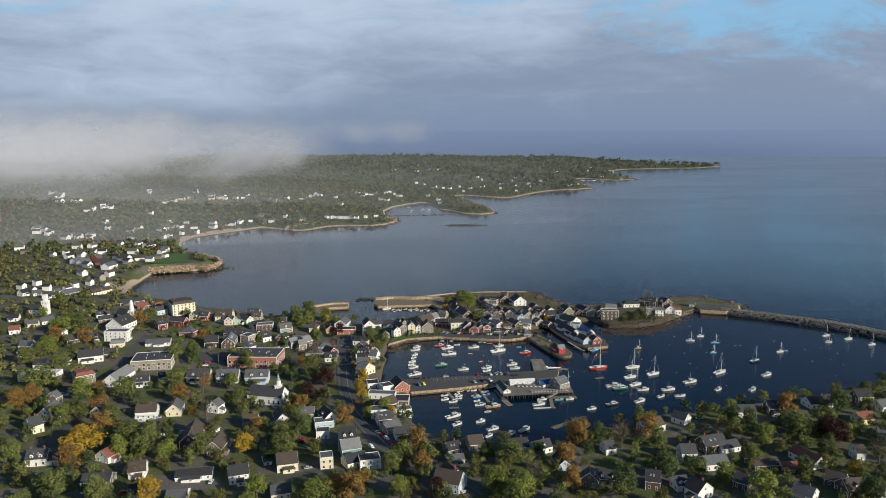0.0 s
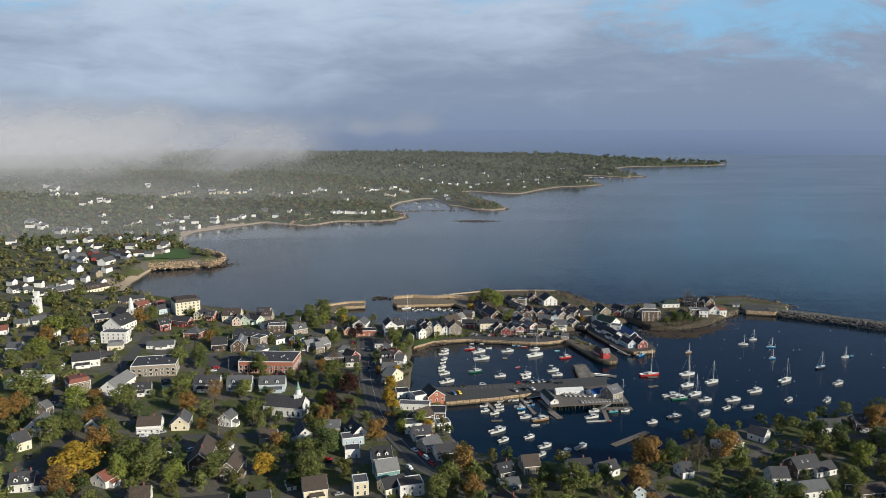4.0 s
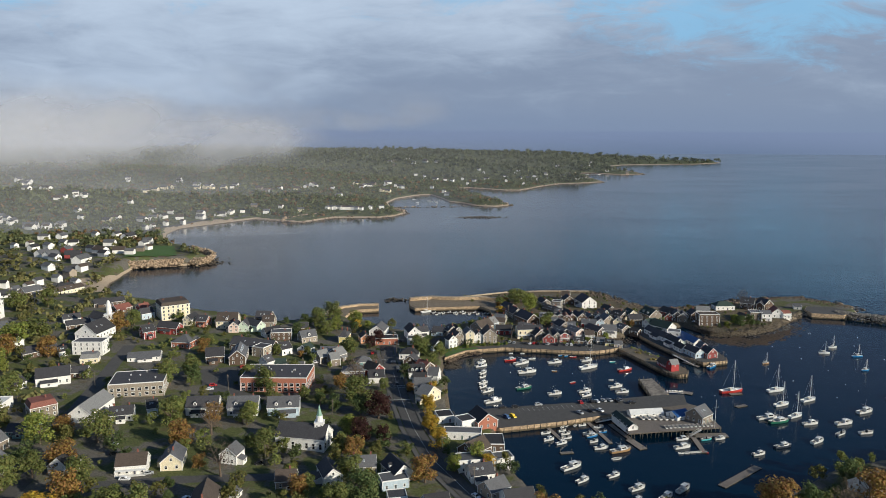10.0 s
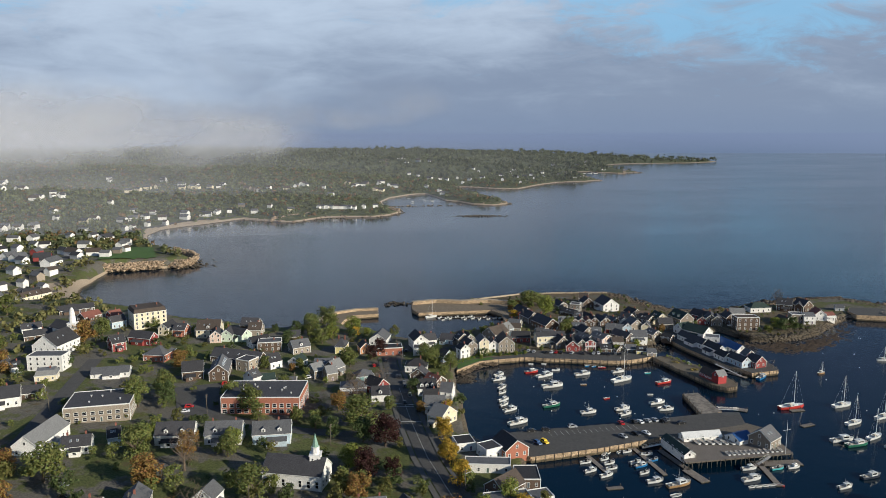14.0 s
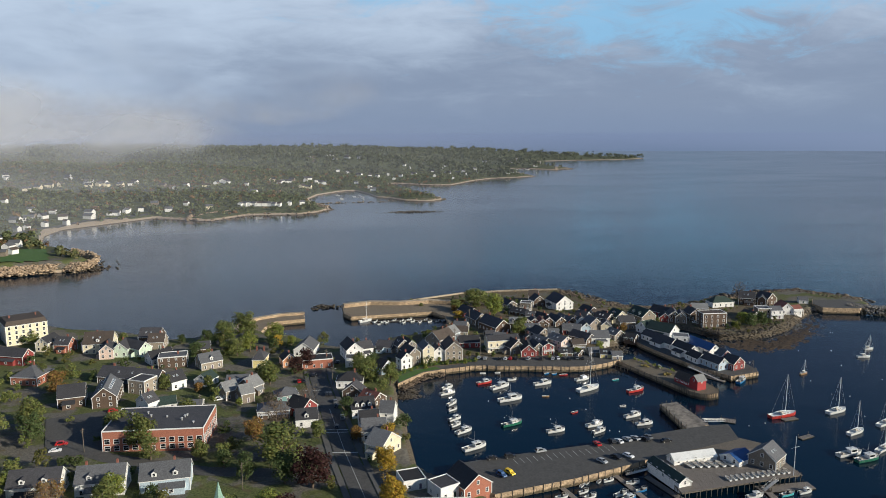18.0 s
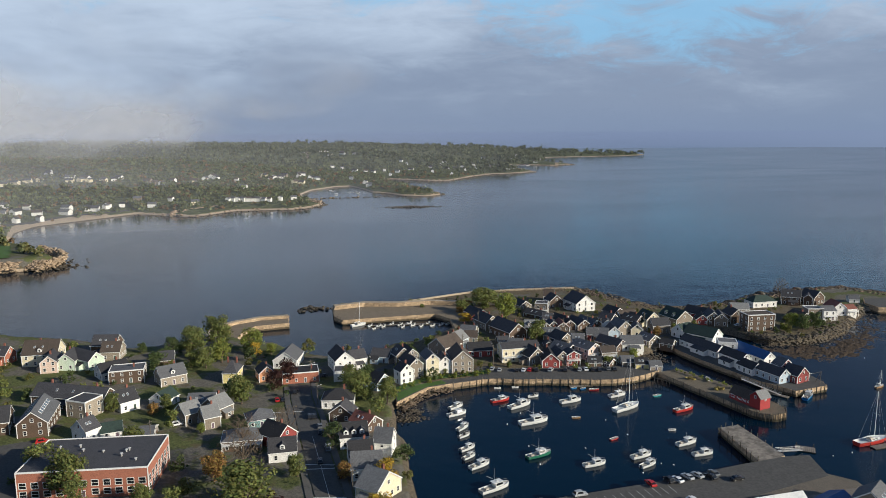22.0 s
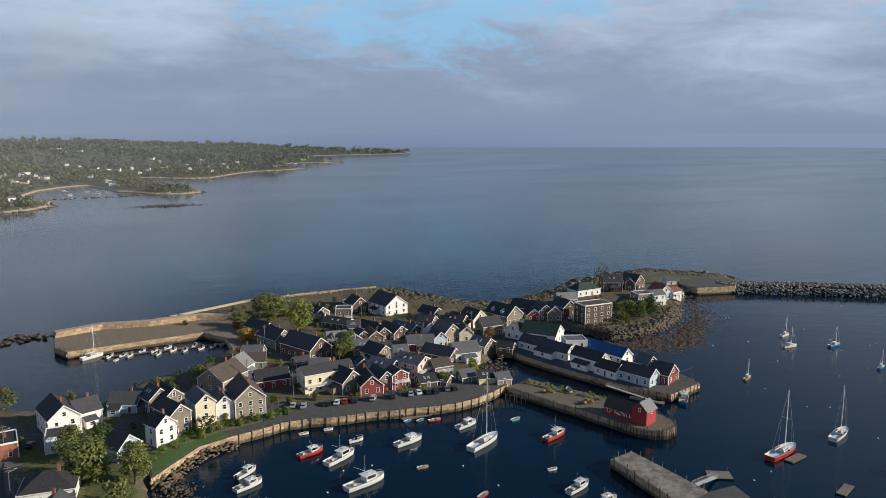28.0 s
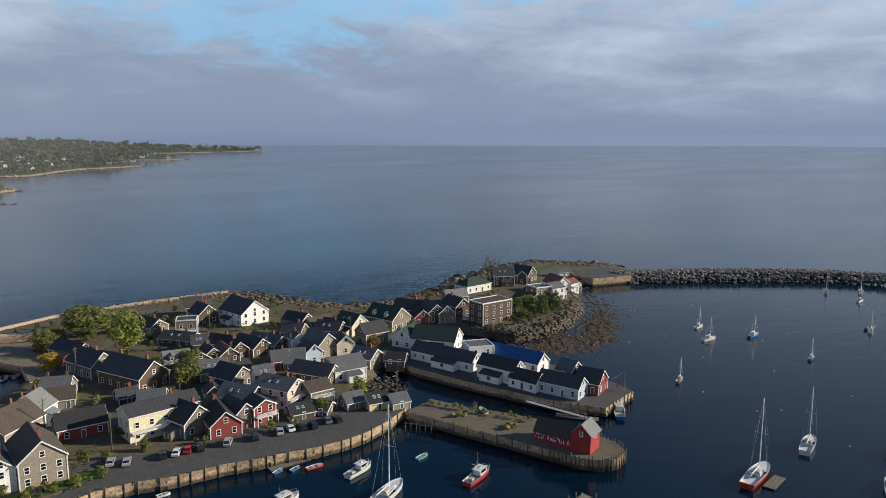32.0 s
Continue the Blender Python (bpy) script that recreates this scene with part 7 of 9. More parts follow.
# ---- frames on the north wharf ----
def hoist():
    ob = thing("timber_hoist", pose(136.3, 601.4, 3.0, 0, 0, 0), "timber A-frame hoist on the end of the wharf", "hoist")
    for s in (-1, 1):
        b = Build()
        b.rod((0.2, s * 1.6, 0), (1.6, 0, 5.5), 0.14, 0.12, 6)
        part("leg", b, PILEM, ob)
    b = Build()
    b.rod((1.6, 0, 5.4), (-3.5, 0.5, 4.2), 0.1, 0.08, 6)
    part("boom", b, PILEM, ob)


hoist()


def dolphin(x, y, turn):
    ob = thing("mooring_dolphin", pose(x, y, 0, 0, 0, turn), "dark timber mooring dolphin standing in the harbour water", "mooring dolphin")
    for u in (-1.6, 0, 1.6):
        b = Build()
        b.rod((u, 0, -2.5), (u, 0, 2.9), 0.14, 0.12, 7)
        part("post", b, PILEM, ob)
    b = Build()
    b.box(-2.0, -0.1, 2.2, 2.0, 0.1, 2.45)
    part("crossbeam", b, PILEM, ob)


dolphin(71.6, 620.4, -50)
dolphin(74.0, 616.9, -50)
dinghy(92.2, 614.0, 75, 4.5, "w", z=3.05)

# ---- boats and gear stored on the wharf platform ----
for i in range(7):
    dinghy(53.0 + i * 3.0, 501.5 - i * 0.2, 105, 5.0, "w", z=3.4)
for i in range(12):
    dinghy(62.0 + i * 2.2, 489.5 + i * 0.25, 95, 3.5, "w", z=3.2)


def flag_mast(x, y, z, high):
    ob = thing("signal_mast", pose(x, y, z, 0, 0, 20), "tall white signal mast with a yard on the platform", "mast")
    b = Build()
    b.rod((0, 0, 0), (0, 0, high), 0.13, 0.07, 7)
    part("mast", b, BOATW, ob)
    b = Build()
    b.rod((-2.2, 0, high * 0.72), (2.2, 0, high * 0.72), 0.05, 0.05, 5)
    part("yard", b, BOATW, ob)


flag_mast(87.0, 489.0, 3.0, 15.0)


def parking_line(x, y, turn):
    b = Build()
    b.box(-0.06, -2.3, 0, 0.06, 2.3, 0.012)
    ob = new("parking_line", SHARED.setdefault("parking_line", b.mesh("parking_line", [PAINT])))
    ob.matrix_basis = pose(x, y, 3.004, 0, 0, turn)
    tagged(ob, "faded white parking bay line", "road marking", "parking lines", "structure")


for i in range(16):
    parking_line(-10.0 + i * 2.75, 514.5 + i * 0.42, 10)


def lobster_pots(x, y, n, seed):
    ob = thing("lobster_pots", pose(x, y, 3.02), "stack of yellow and brown wire lobster pots on the wharf", "lobster pots")
    rnd = random.Random(seed)
    b = Build()
    for i in range(n):
        px, py, pz, w = rnd.uniform(-2, 2), rnd.uniform(-1.2, 1.2), rnd.choice((0, 0.37, 0.74)), Vector((1, 0, 0))
        w.rotate(Matrix.Rotation(rnd.uniform(0, 3), 3, "Z"))
        v = Vector((-w.y, w.x, 0)) * 0.28
        q = [Vector((px, py, pz)) + w * (0.5 * i1) + v * i2 for i1, i2 in ((-1, -1), (1, -1), (1, 1), (-1, 1))]
        b.prism(q, [k + Vector((0, 0, 0.36)) for k in q])
    part("pots", b, surface("pot_wire", (0.24, 0.19, 0.05), 0.8, 8.0, 0.5, 0.4, 0.5, islands=0.8), ob)


lobster_pots(90.5, 601.0, 24, 1)
lobster_pots(95.0, 592.0, 14, 2)
lobster_pots(84.5, 615.0, 18, 3)
lobster_pots(72.0, 640.0, 14, 4)

# ---- houses across the bay ----
far_house(-666, 1189, 15, 12, 8, 7.6, "w", "b")
far_house(-643, 1179, 80, 9, 6, 7.3, "w", "k")
far_house(-600, 1151, -20, 13, 9, 7.8, "w", "b")
far_house(-584, 1157, 70, 8, 6, 7.2, "w", "b")
far_house(-567, 1163, 0, 8, 6, 7.2, "w", "b")
far_house(-541, 1073, 0, 9, 6, 7.2, "w", "g")
far_house(-535, 1101, -20, 8, 6, 7.2, "w", "b")
far_house(-486, 1030, 15, 11, 8, 7.6, "w", "k")
far_house(-542, 1003, -30, 8, 6, 7.2, "w", "g")
far_house(-532, 1018, 80, 8, 6, 7.2, "w", "b")
far_house(-486, 956, 70, 14, 10, 7.9, "w", "g")
far_house(-459, 929, -30, 12, 8, 7.6, "w", "k")
far_house(-433, 928, 15, 15, 10, 8.0, "w", "k")
far_house(-471, 981, 80, 11, 8, 7.5, "r", "g")
far_house(-447, 990, -30, 11, 8, 7.5, "w", "k")
far_house(-418, 956, -30, 12, 8, 7.6, "w", "k")
far_house(-411, 980, 15, 14, 10, 7.8, "w", "b")
far_house(-394, 968, 0, 10, 7, 7.5, "w", "g")
far_house(-390, 989, 0, 8, 6, 7.2, "g", "g")
far_house(-386, 1002, 70, 8, 6, 7.2, "w", "b")
far_house(-443, 882, -30, 11, 8, 7.5, "w", "g")
far_house(-417, 872, -30, 11, 8, 7.5, "s", "g")
far_house(-412, 888, 70, 10, 7, 7.4, "w", "b")
far_house(-465, 821, 70, 8, 6, 7.2, "w", "k")
far_house(-469, 797, -20, 9, 6, 7.3, "w", "k")
far_house(-442, 799, 0, 8, 6, 7.2, "w", "k")
far_house(-428, 832, 70, 8, 6, 7.2, "w", "k")
far_house(-419, 850, -20, 8, 6, 7.2, "w", "g")
far_house(-397, 841, -30, 9, 6, 7.3, "w", "g")
far_house(-382, 813, 70, 8, 6, 7.2, "w", "b")
far_house(-424, 808, 70, 8, 6, 7.2, "w", "b")
far_house(-447, 778, -20, 8, 6, 7.2, "w", "b")
far_house(-416, 771, 80, 8, 6, 7.2, "w", "g")
far_house(-587, 1271, 80, 9, 6, 7.3, "w", "k")
far_house(-542, 1261, -20, 14, 10, 7.9, "c", "k")
far_house(-542, 1294, -20, 12, 9, 7.7, "w", "b")
far_house(-501, 1297, -30, 10, 7, 7.4, "w", "k")
far_house(-469, 1216, -30, 8, 6, 7.2, "w", "g")
far_house(-465, 1234, 80, 8, 6, 7.2, "w", "b")
far_house(-459, 1274, 80, 8, 6, 7.2, "w", "k")
far_house(-495, 1334, -30, 8, 6, 7.2, "g", "k")
far_house(-441, 1299, -30, 8, 6, 7.2, "w", "b")
far_house(-429, 1354, -20, 14, 10, 7.9, "w", "g")
far_house(-405, 1394, 0, 13, 9, 7.7, "w", "k")
far_house(-397, 1418, 70, 9, 6, 7.2, "w", "g")
far_house(-339, 1439, 0, 11, 8, 7.5, "w", "g")
far_house(-373, 1495, 0, 11, 8, 7.6, "g", "g")
far_house(-381, 1440, 15, 8, 6, 7.2, "w", "k")
far_house(-787, 1500, -20, 15, 10, 8.0, "w", "g")
far_house(-819, 1541, 70, 10, 7, 7.4, "w", "k")
far_house(-698, 1436, 0, 16, 11, 8.2, "w", "b")
far_house(-683, 1498, 80, 12, 8, 7.6, "w", "k")
far_house(-688, 1476, 70, 8, 6, 7.2, "w", "b")
far_house(-760, 1521, -20, 15, 10, 8.0, "w", "b")
far_house(-587, 1465, -20, 9, 6, 7.3, "w", "b")
far_house(-611, 1610, 15, 13, 9, 7.7, "c", "k")
far_house(-603, 1638, -20, 13, 9, 7.7, "c", "k")
far_house(-595, 1666, 0, 13, 9, 7.8, "c", "k")
far_house(-583, 1687, 80, 12, 8, 7.6, "c", "b")
far_house(-536, 1693, 0, 13, 9, 7.8, "c", "k")
far_house(-523, 1711, 70, 13, 9, 7.8, "c", "g")
far_house(-509, 1708, 80, 12, 8, 7.6, "c", "g")
far_house(-473, 1735, 15, 12, 8, 7.6, "w", "k")
far_house(-486, 1714, -20, 12, 8, 7.6, "c", "g")
far_house(-602, 1784, -20, 10, 7, 7.4, "w", "k")
far_house(-686, 1714, 70, 8, 6, 7.2, "w", "g")
far_house(-401, 1727, 70, 13, 9, 7.8, "g", "b")
far_house(-388, 1724, 70, 12, 8, 7.6, "w", "b")
far_house(-381, 1786, -30, 11, 8, 7.5, "w", "b")
far_house(-343, 1794, 0, 16, 11, 8.1, "c", "b")
far_house(-332, 1847, 80, 14, 10, 7.9, "w", "g")
far_house(-316, 1877, 70, 14, 10, 7.9, "w", "k")
far_house(-241, 1713, -20, 13, 9, 7.7, "w", "g")
far_house(-272, 1855, -20, 8, 6, 7.2, "w", "b")
far_house(-209, 1919, -20, 13, 9, 7.7, "w", "b")
far_house(-186, 1986, -20, 13, 9, 7.8, "g", "k")
far_house(-157, 1871, 70, 19, 11, 8.5, "c", "b")
far_house(-143, 1868, -20, 12, 9, 7.7, "c", "k")
far_house(-154, 1986, 70, 12, 8, 7.6, "w", "b")
far_house(-130, 1973, 80, 9, 6, 7.3, "w", "k")
far_house(-111, 1951, 0, 9, 6, 7.2, "w", "g")
far_house(-236, 1479, 70, 8, 6, 7.2, "w", "g")
far_house(-229, 1482, -30, 8, 6, 7.2, "w", "g")
far_house(-222, 1482, 80, 8, 6, 7.2, "w", "g")
far_house(-214, 1482, -30, 8, 6, 7.2, "w", "g")
far_house(-206, 1482, 0, 8, 6, 7.2, "w", "b")
far_house(-199, 1482, 0, 8, 6, 7.2, "w", "k")
far_house(-191, 1482, -20, 8, 6, 7.2, "w", "g")
far_house(-182, 1478, -30, 8, 6, 7.2, "w", "g")
far_house(-175, 1478, -20, 8, 6, 7.2, "w", "b")
far_house(-159, 1494, 80, 9, 6, 7.3, "w", "g")
far_house(-140, 1524, 15, 9, 6, 7.3, "w", "g")
far_house(-279, 1445, 15, 11, 8, 7.5, "c", "g")
far_house(-322, 1486, -20, 8, 6, 7.2, "w", "b")
far_house(-172, 2559, -20, 15, 11, 8.0, "w", "g")
far_house(-150, 2487, 70, 15, 10, 8.0, "g", "k")
far_house(-102, 2820, 0, 17, 11, 8.2, "w", "b")
far_house(-91, 2567, -30, 12, 8, 7.6, "w", "k")
far_house(-53, 2629, -20, 16, 11, 8.1, "w", "b")
far_house(-13, 2646, 15, 14, 10, 7.9, "w", "g")
far_house(-82, 2296, 15, 9, 6, 7.2, "w", "g")
far_house(-56, 2268, 15, 8, 6, 7.2, "w", "g")
far_house(-26, 2209, -30, 16, 11, 8.2, "w", "k")
far_house(2, 2202, 0, 10, 7, 7.4, "w", "b")
far_house(-39, 1960, -20, 8, 6, 7.2, "w", "g")
far_house(21, 2193, -30, 10, 7, 7.4, "w", "k")
far_house(-11, 1888, 70, 11, 8, 7.5, "w", "k")
far_house(-6, 1827, 0, 12, 9, 7.7, "w", "g")
far_house(119, 2501, -30, 9, 7, 7.3, "w", "k")
far_house(129, 2433, 80, 9, 6, 7.3, "w", "g")
far_house(121, 2229, -20, 13, 9, 7.8, "w", "k")
far_house(186, 2330, 0, 12, 9, 7.7, "w", "k")
far_house(226, 2426, 80, 13, 9, 7.7, "w", "k")
far_house(257, 2564, -20, 14, 9, 7.8, "w", "b")
far_house(222, 2293, 15, 16, 11, 8.1, "w", "g")
far_house(253, 2308, -20, 16, 11, 8.1, "w", "k")
far_house(173, 2195, 80, 10, 7, 7.4, "w", "g")
far_house(216, 2148, 80, 10, 7, 7.4, "w", "k")
far_house(277, 2357, 70, 14, 10, 7.9, "w", "g")
far_house(276, 2289, 80, 10, 7, 7.4, "w", "g")
far_house(316, 2353, 70, 9, 6, 7.3, "w", "g")
far_house(83, 2195, -30, 10, 7, 7.4, "w", "g")
far_house(326, 2452, -20, 13, 9, 7.8, "w", "g")
far_house(434, 2874, 80, 13, 9, 7.8, "w", "g")
far_house(377, 2427, 0, 11, 8, 7.5, "g", "g")
far_house(460, 2967, 15, 14, 10, 7.8, "w", "k")
far_house(421, 2570, 0, 10, 7, 7.4, "w", "g")
far_house(570, 3248, 80, 17, 11, 8.3, "w", "b")
far_house(528, 2970, 70, 14, 10, 7.8, "w", "b")
far_house(557, 2951, -30, 20, 11, 8.6, "w", "k")
far_house(618, 3155, 0, 17, 11, 8.2, "w", "g")
far_house(683, 3400, -30, 13, 9, 7.8, "w", "b")
far_house(445, 2431, -20, 13, 9, 7.8, "w", "b")
far_house(407, 2349, -20, 11, 8, 7.5, "w", "k")
far_house(520, 2721, 0, 13, 9, 7.7, "w", "b")
far_house(541, 2721, -20, 13, 9, 7.7, "w", "k")
far_house(561, 2721, 15, 13, 9, 7.7, "w", "k")
far_house(612, 2808, 0, 13, 9, 7.8, "w", "b")
far_house(733, 3266, 15, 13, 9, 7.7, "w", "g")
far_house(758, 3266, 80, 13, 9, 7.7, "w", "k")
far_house(664, 2727, 0, 11, 7, 7.5, "g", "g")
far_house(1448, 4069, -30, 23, 11, 9.0, "g", "k")
far_house(-121, 2762, 15, 12, 9, 7.7, "w", "b")
far_house(359, 2878, -20, 11, 8, 7.5, "w", "k")
far_house(399, 2791, -30, 11, 7, 7.5, "w", "k")
far_house(52, 2236, 80, 8, 6, 7.2, "w", "b")
far_house(61, 2143, 70, 8, 6, 7.2, "w", "k")
far_house(-843, 1579, 80, 13, 9, 7.8, "w", "k")
far_house(-811, 1547, -20, 15, 11, 8.0, "w", "k")
far_house(-820, 1575, -20, 10, 7, 7.5, "w", "b")
far_house(-764, 1518, 70, 15, 10, 8.0, "w", "k")
far_house(-698, 1449, -20, 19, 11, 8.5, "w", "k")
far_house(-702, 1507, 15, 10, 7, 7.4, "w", "k")
far_house(-678, 1485, 80, 12, 8, 7.6, "w", "k")
far_house(-699, 1743, 15, 11, 8, 7.5, "w", "k")
far_house(-595, 1762, -20, 12, 9, 7.7, "w", "k")
far_house(-548, 1733, 0, 16, 11, 8.1, "w", "g")
far_house(-521, 1727, -30, 19, 11, 8.4, "w", "b")
far_house(-488, 1723, 70, 12, 8, 7.6, "w", "k")
far_house(-476, 1775, -20, 12, 9, 7.7, "w", "k")
far_house(-419, 1749, -20, 16, 11, 8.1, "g", "b")
far_house(-325, 1893, 80, 20, 11, 8.6, "w", "b")
far_house(-228, 1965, 70, 15, 10, 8.0, "c", "k")
far_house(-205, 1946, 70, 12, 8, 7.6, "w", "g")
far_house(-191, 1952, 0, 15, 10, 7.9, "w", "k")
far_house(-151, 2017, 15, 18, 11, 8.4, "w", "k")
far_house(-119, 1957, 0, 13, 9, 7.8, "w", "k")
far_house(-99, 2974, 0, 22, 11, 8.9, "w", "g")
far_house(-49, 2699, 0, 18, 11, 8.4, "w", "k")
far_house(-155, 2593, 80, 17, 11, 8.3, "g", "b")
far_house(-681, 1220, 70, 16, 11, 8.1, "w", "g")
far_house(-606, 1163, 15, 19, 11, 8.5, "w", "g")
far_house(-589, 1172, 0, 11, 8, 7.6, "w", "g")
far_house(-579, 1191, 70, 13, 9, 7.8, "w", "g")
far_house(-648, 1195, 80, 12, 8, 7.6, "w", "g")
far_house(-502, 1294, -20, 14, 10, 7.9, "w", "g")
far_house(-494, 1315, 15, 12, 9, 7.7, "w", "g")
far_house(-484, 1336, 70, 12, 9, 7.7, "w", "k")
far_house(-458, 1336, 15, 12, 9, 7.7, "w", "b")
far_house(-520, 1389, 0, 10, 7, 7.4, "w", "g")
far_house(-487, 1380, 0, 9, 6, 7.2, "w", "b")
far_house(-411, 1394, 15, 13, 9, 7.7, "w", "k")
far_house(-440, 1391, -20, 13, 9, 7.7, "w", "g")
far_house(-398, 1431, 80, 10, 7, 7.4, "w", "b")
far_house(-450, 1106, 70, 17, 11, 8.3, "w", "k")
far_house(-405, 1038, 80, 11, 8, 7.5, "w", "g")
far_house(-409, 1063, 0, 11, 8, 7.6, "w", "g")
far_house(-504, 1006, -30, 11, 8, 7.6, "w", "g")
far_house(-497, 1030, -30, 11, 8, 7.6, "w", "g")
far_house(-472, 947, 70, 15, 11, 8.0, "w", "g")
far_house(-515, 993, 70, 11, 8, 7.5, "w", "k")
far_house(-448, 947, 15, 16, 11, 8.2, "r", "k")
far_house(-426, 919, 80, 19, 11, 8.5, "w", "g")
far_house(-432, 980, -30, 17, 11, 8.2, "w", "b")
far_house(-445, 1036, 0, 13, 9, 7.8, "w", "g")
far_house(-617, 1053, 15, 12, 9, 7.7, "w", "g")
far_house(-592, 1022, 15, 10, 7, 7.4, "g", "k")
far_house(-665, 1211, -20, 10, 7, 7.4, "w", "g")
far_house(-527, 1086, 80, 12, 9, 7.7, "w", "g")
far_house(-545, 1074, 0, 10, 7, 7.4, "w", "g")
far_house(-621, 1336, -30, 11, 8, 7.5, "w", "k")
far_house(-514, 1193, -30, 11, 8, 7.6, "w", "b")
far_house(-472, 1122, 70, 11, 7, 7.5, "w", "k")
far_house(-496, 1113, -30, 9, 6, 7.3, "w", "g")

# ---- boats ----
motor_boat(-22.9, 605.7, 35, 8.6, "w", True, False)
motor_boat(-23.8, 597.9, 23, 9.6, "w", True, False)
motor_boat(-23.7, 584.1, 45, 7.8, "w", True, False)
motor_boat(-24.5, 576.6, 34, 6.3, "w", False, False)
motor_boat(-25.2, 565.4, 33, 7.6, "w", True, False)
motor_boat(-25.8, 558.6, 37, 6.7, "w", True, False)
motor_boat(-23.5, 551.4, 30, 9.3, "w", True, False)
motor_boat(-21.9, 534.6, 25, 12.5, "w", True, True)
motor_boat(-3.2, 610.2, 18, 9.2, "r", True, False)
motor_boat(3.5, 603.1, 28, 12.7, "w", True, True)
motor_boat(4.6, 585.4, 16, 14.0, "w", True, True)
motor_boat(-1.5, 556.0, 20, 11.1, "n", True, True)
motor_boat(11.8, 612.9, 9, 5.8, "w", False, False)
motor_boat(25.9, 604.8, 15, 10.9, "w", True, False)
motor_boat(47.8, 608.3, 18, 9.2, "w", True, False)
sail_boat(46.0, 593.7, 26, 14.0, "w", 20)
dinghy(22.5, 587.2, -2, 3.3, "t")
dinghy(29.9, 565.5, 25, 3.9, "r")
motor_boat(15.4, 546.3, 13, 9.3, "w", True, True)
motor_boat(33.8, 550.1, 18, 9.4, "w", True, False)
motor_boat(33.4, 543.3, 27, 8.1, "w", True, False)
motor_boat(54.3, 557.7, 18, 9.8, "w", True, False)
motor_boat(55.8, 548.4, 8, 9.0, "w", True, False)
motor_boat(68.3, 588.4, 19, 11.1, "r", True, True)
motor_boat(0.7, 490.2, 15, 5.9, "w", False, False)
motor_boat(0.9, 482.2, 22, 6.8, "w", True, False)
motor_boat(9.5, 492.8, 21, 5.0, "w", False, False)
motor_boat(10.6, 489.0, 20, 6.2, "w", False, False)
motor_boat(10.2, 484.1, 14, 6.1, "w", False, False)
motor_boat(6.5, 477.9, 24, 7.3, "w", True, False)
dinghy(10.6, 497.6, 45, 3.0, "w")
dinghy(13.2, 499.4, 45, 3.0, "w")
dinghy(17.9, 499.8, 41, 3.0, "w")
motor_boat(21.5, 500.0, 16, 5.0, "w", False, False)
motor_boat(29.3, 496.9, 4, 6.1, "w", False, False)
motor_boat(30.1, 490.9, 16, 5.8, "b", False, False)
motor_boat(22.0, 489.4, 25, 6.5, "w", False, False)
motor_boat(23.4, 485.9, 22, 7.1, "b", True, False)
motor_boat(22.8, 479.5, 21, 5.7, "w", False, False)
motor_boat(24.7, 471.9, 13, 8.3, "w", True, False)
motor_boat(33.2, 468.5, 18, 12.1, "t", True, True)
dinghy(29.2, 460.2, 18, 5.0, "w")
motor_boat(67.7, 481.4, 11, 7.5, "w", True, False)
motor_boat(79.7, 481.0, 13, 6.4, "q", False, False)
motor_boat(87.0, 481.8, 13, 6.7, "w", True, False)
motor_boat(64.5, 472.0, 16, 9.9, "w", True, False)
dinghy(61.7, 465.6, 9, 3.0, "w")
dinghy(64.7, 466.0, 9, 3.0, "w")
dinghy(67.8, 466.4, 9, 3.0, "w")
dinghy(70.8, 466.8, 9, 3.0, "w")
dinghy(73.8, 466.5, -37, 3.0, "r")
sail_boat(120.7, 548.2, 12, 14.5, "r", 18)
sail_boat(147.8, 549.3, 18, 12.0, "w", 15)
sail_boat(140.3, 526.6, 22, 10.5, "w", 13)
sail_boat(159.4, 533.5, 24, 11.0, "w", 14)
sail_boat(139.9, 510.0, 28, 10.5, "w", 13)
sail_boat(165.9, 600.4, 19, 5.5, "t", 7)
sail_boat(217.3, 622.4, -5, 7.5, "w", 8)
sail_boat(230.8, 635.8, 8, 6.5, "w", 8)
motor_boat(123.2, 507.6, 10, 13.0, "w", True, False)
motor_boat(127.0, 502.4, 12, 13.0, "n", True, True)
motor_boat(142.5, 499.7, 10, 10.0, "w", True, False)
motor_boat(114.0, 471.8, 15, 10.7, "k", True, False)
motor_boat(98.5, 463.8, 17, 7.6, "w", True, False)
dinghy(64.7, 605.5, 13, 4.2, "q")
dinghy(54.6, 569.9, -2, 3.1, "w")
dinghy(-1.0, 625.2, -2, 3.0, "w")
dinghy(6.9, 624.9, -2, 3.0, "w")
dinghy(32.3, 619.9, 18, 3.2, "b")
dinghy(36.2, 618.7, 18, 3.2, "b")
dinghy(40.5, 616.8, -2, 4.6, "r")
motor_boat(127.3, 594.2, 42, 11.8, "b", True, False)
motor_boat(6.2, 451.8, 32, 12.7, "w", True, False)
motor_boat(8.5, 438.9, 34, 8.3, "w", True, False)
motor_boat(23.4, 443.1, 28, 8.0, "w", True, False)
motor_boat(30.5, 431.1, 28, 9.5, "w", True, False)
motor_boat(27.5, 420.9, 38, 6.9, "w", True, False)
motor_boat(40.6, 423.5, 39, 9.5, "w", True, False)
motor_boat(50.1, 430.0, 41, 10.7, "w", True, False)
motor_boat(134.3, 477.4, 30, 10.5, "w", True, False)
motor_boat(151.3, 486.5, 30, 8.0, "w", False, False)
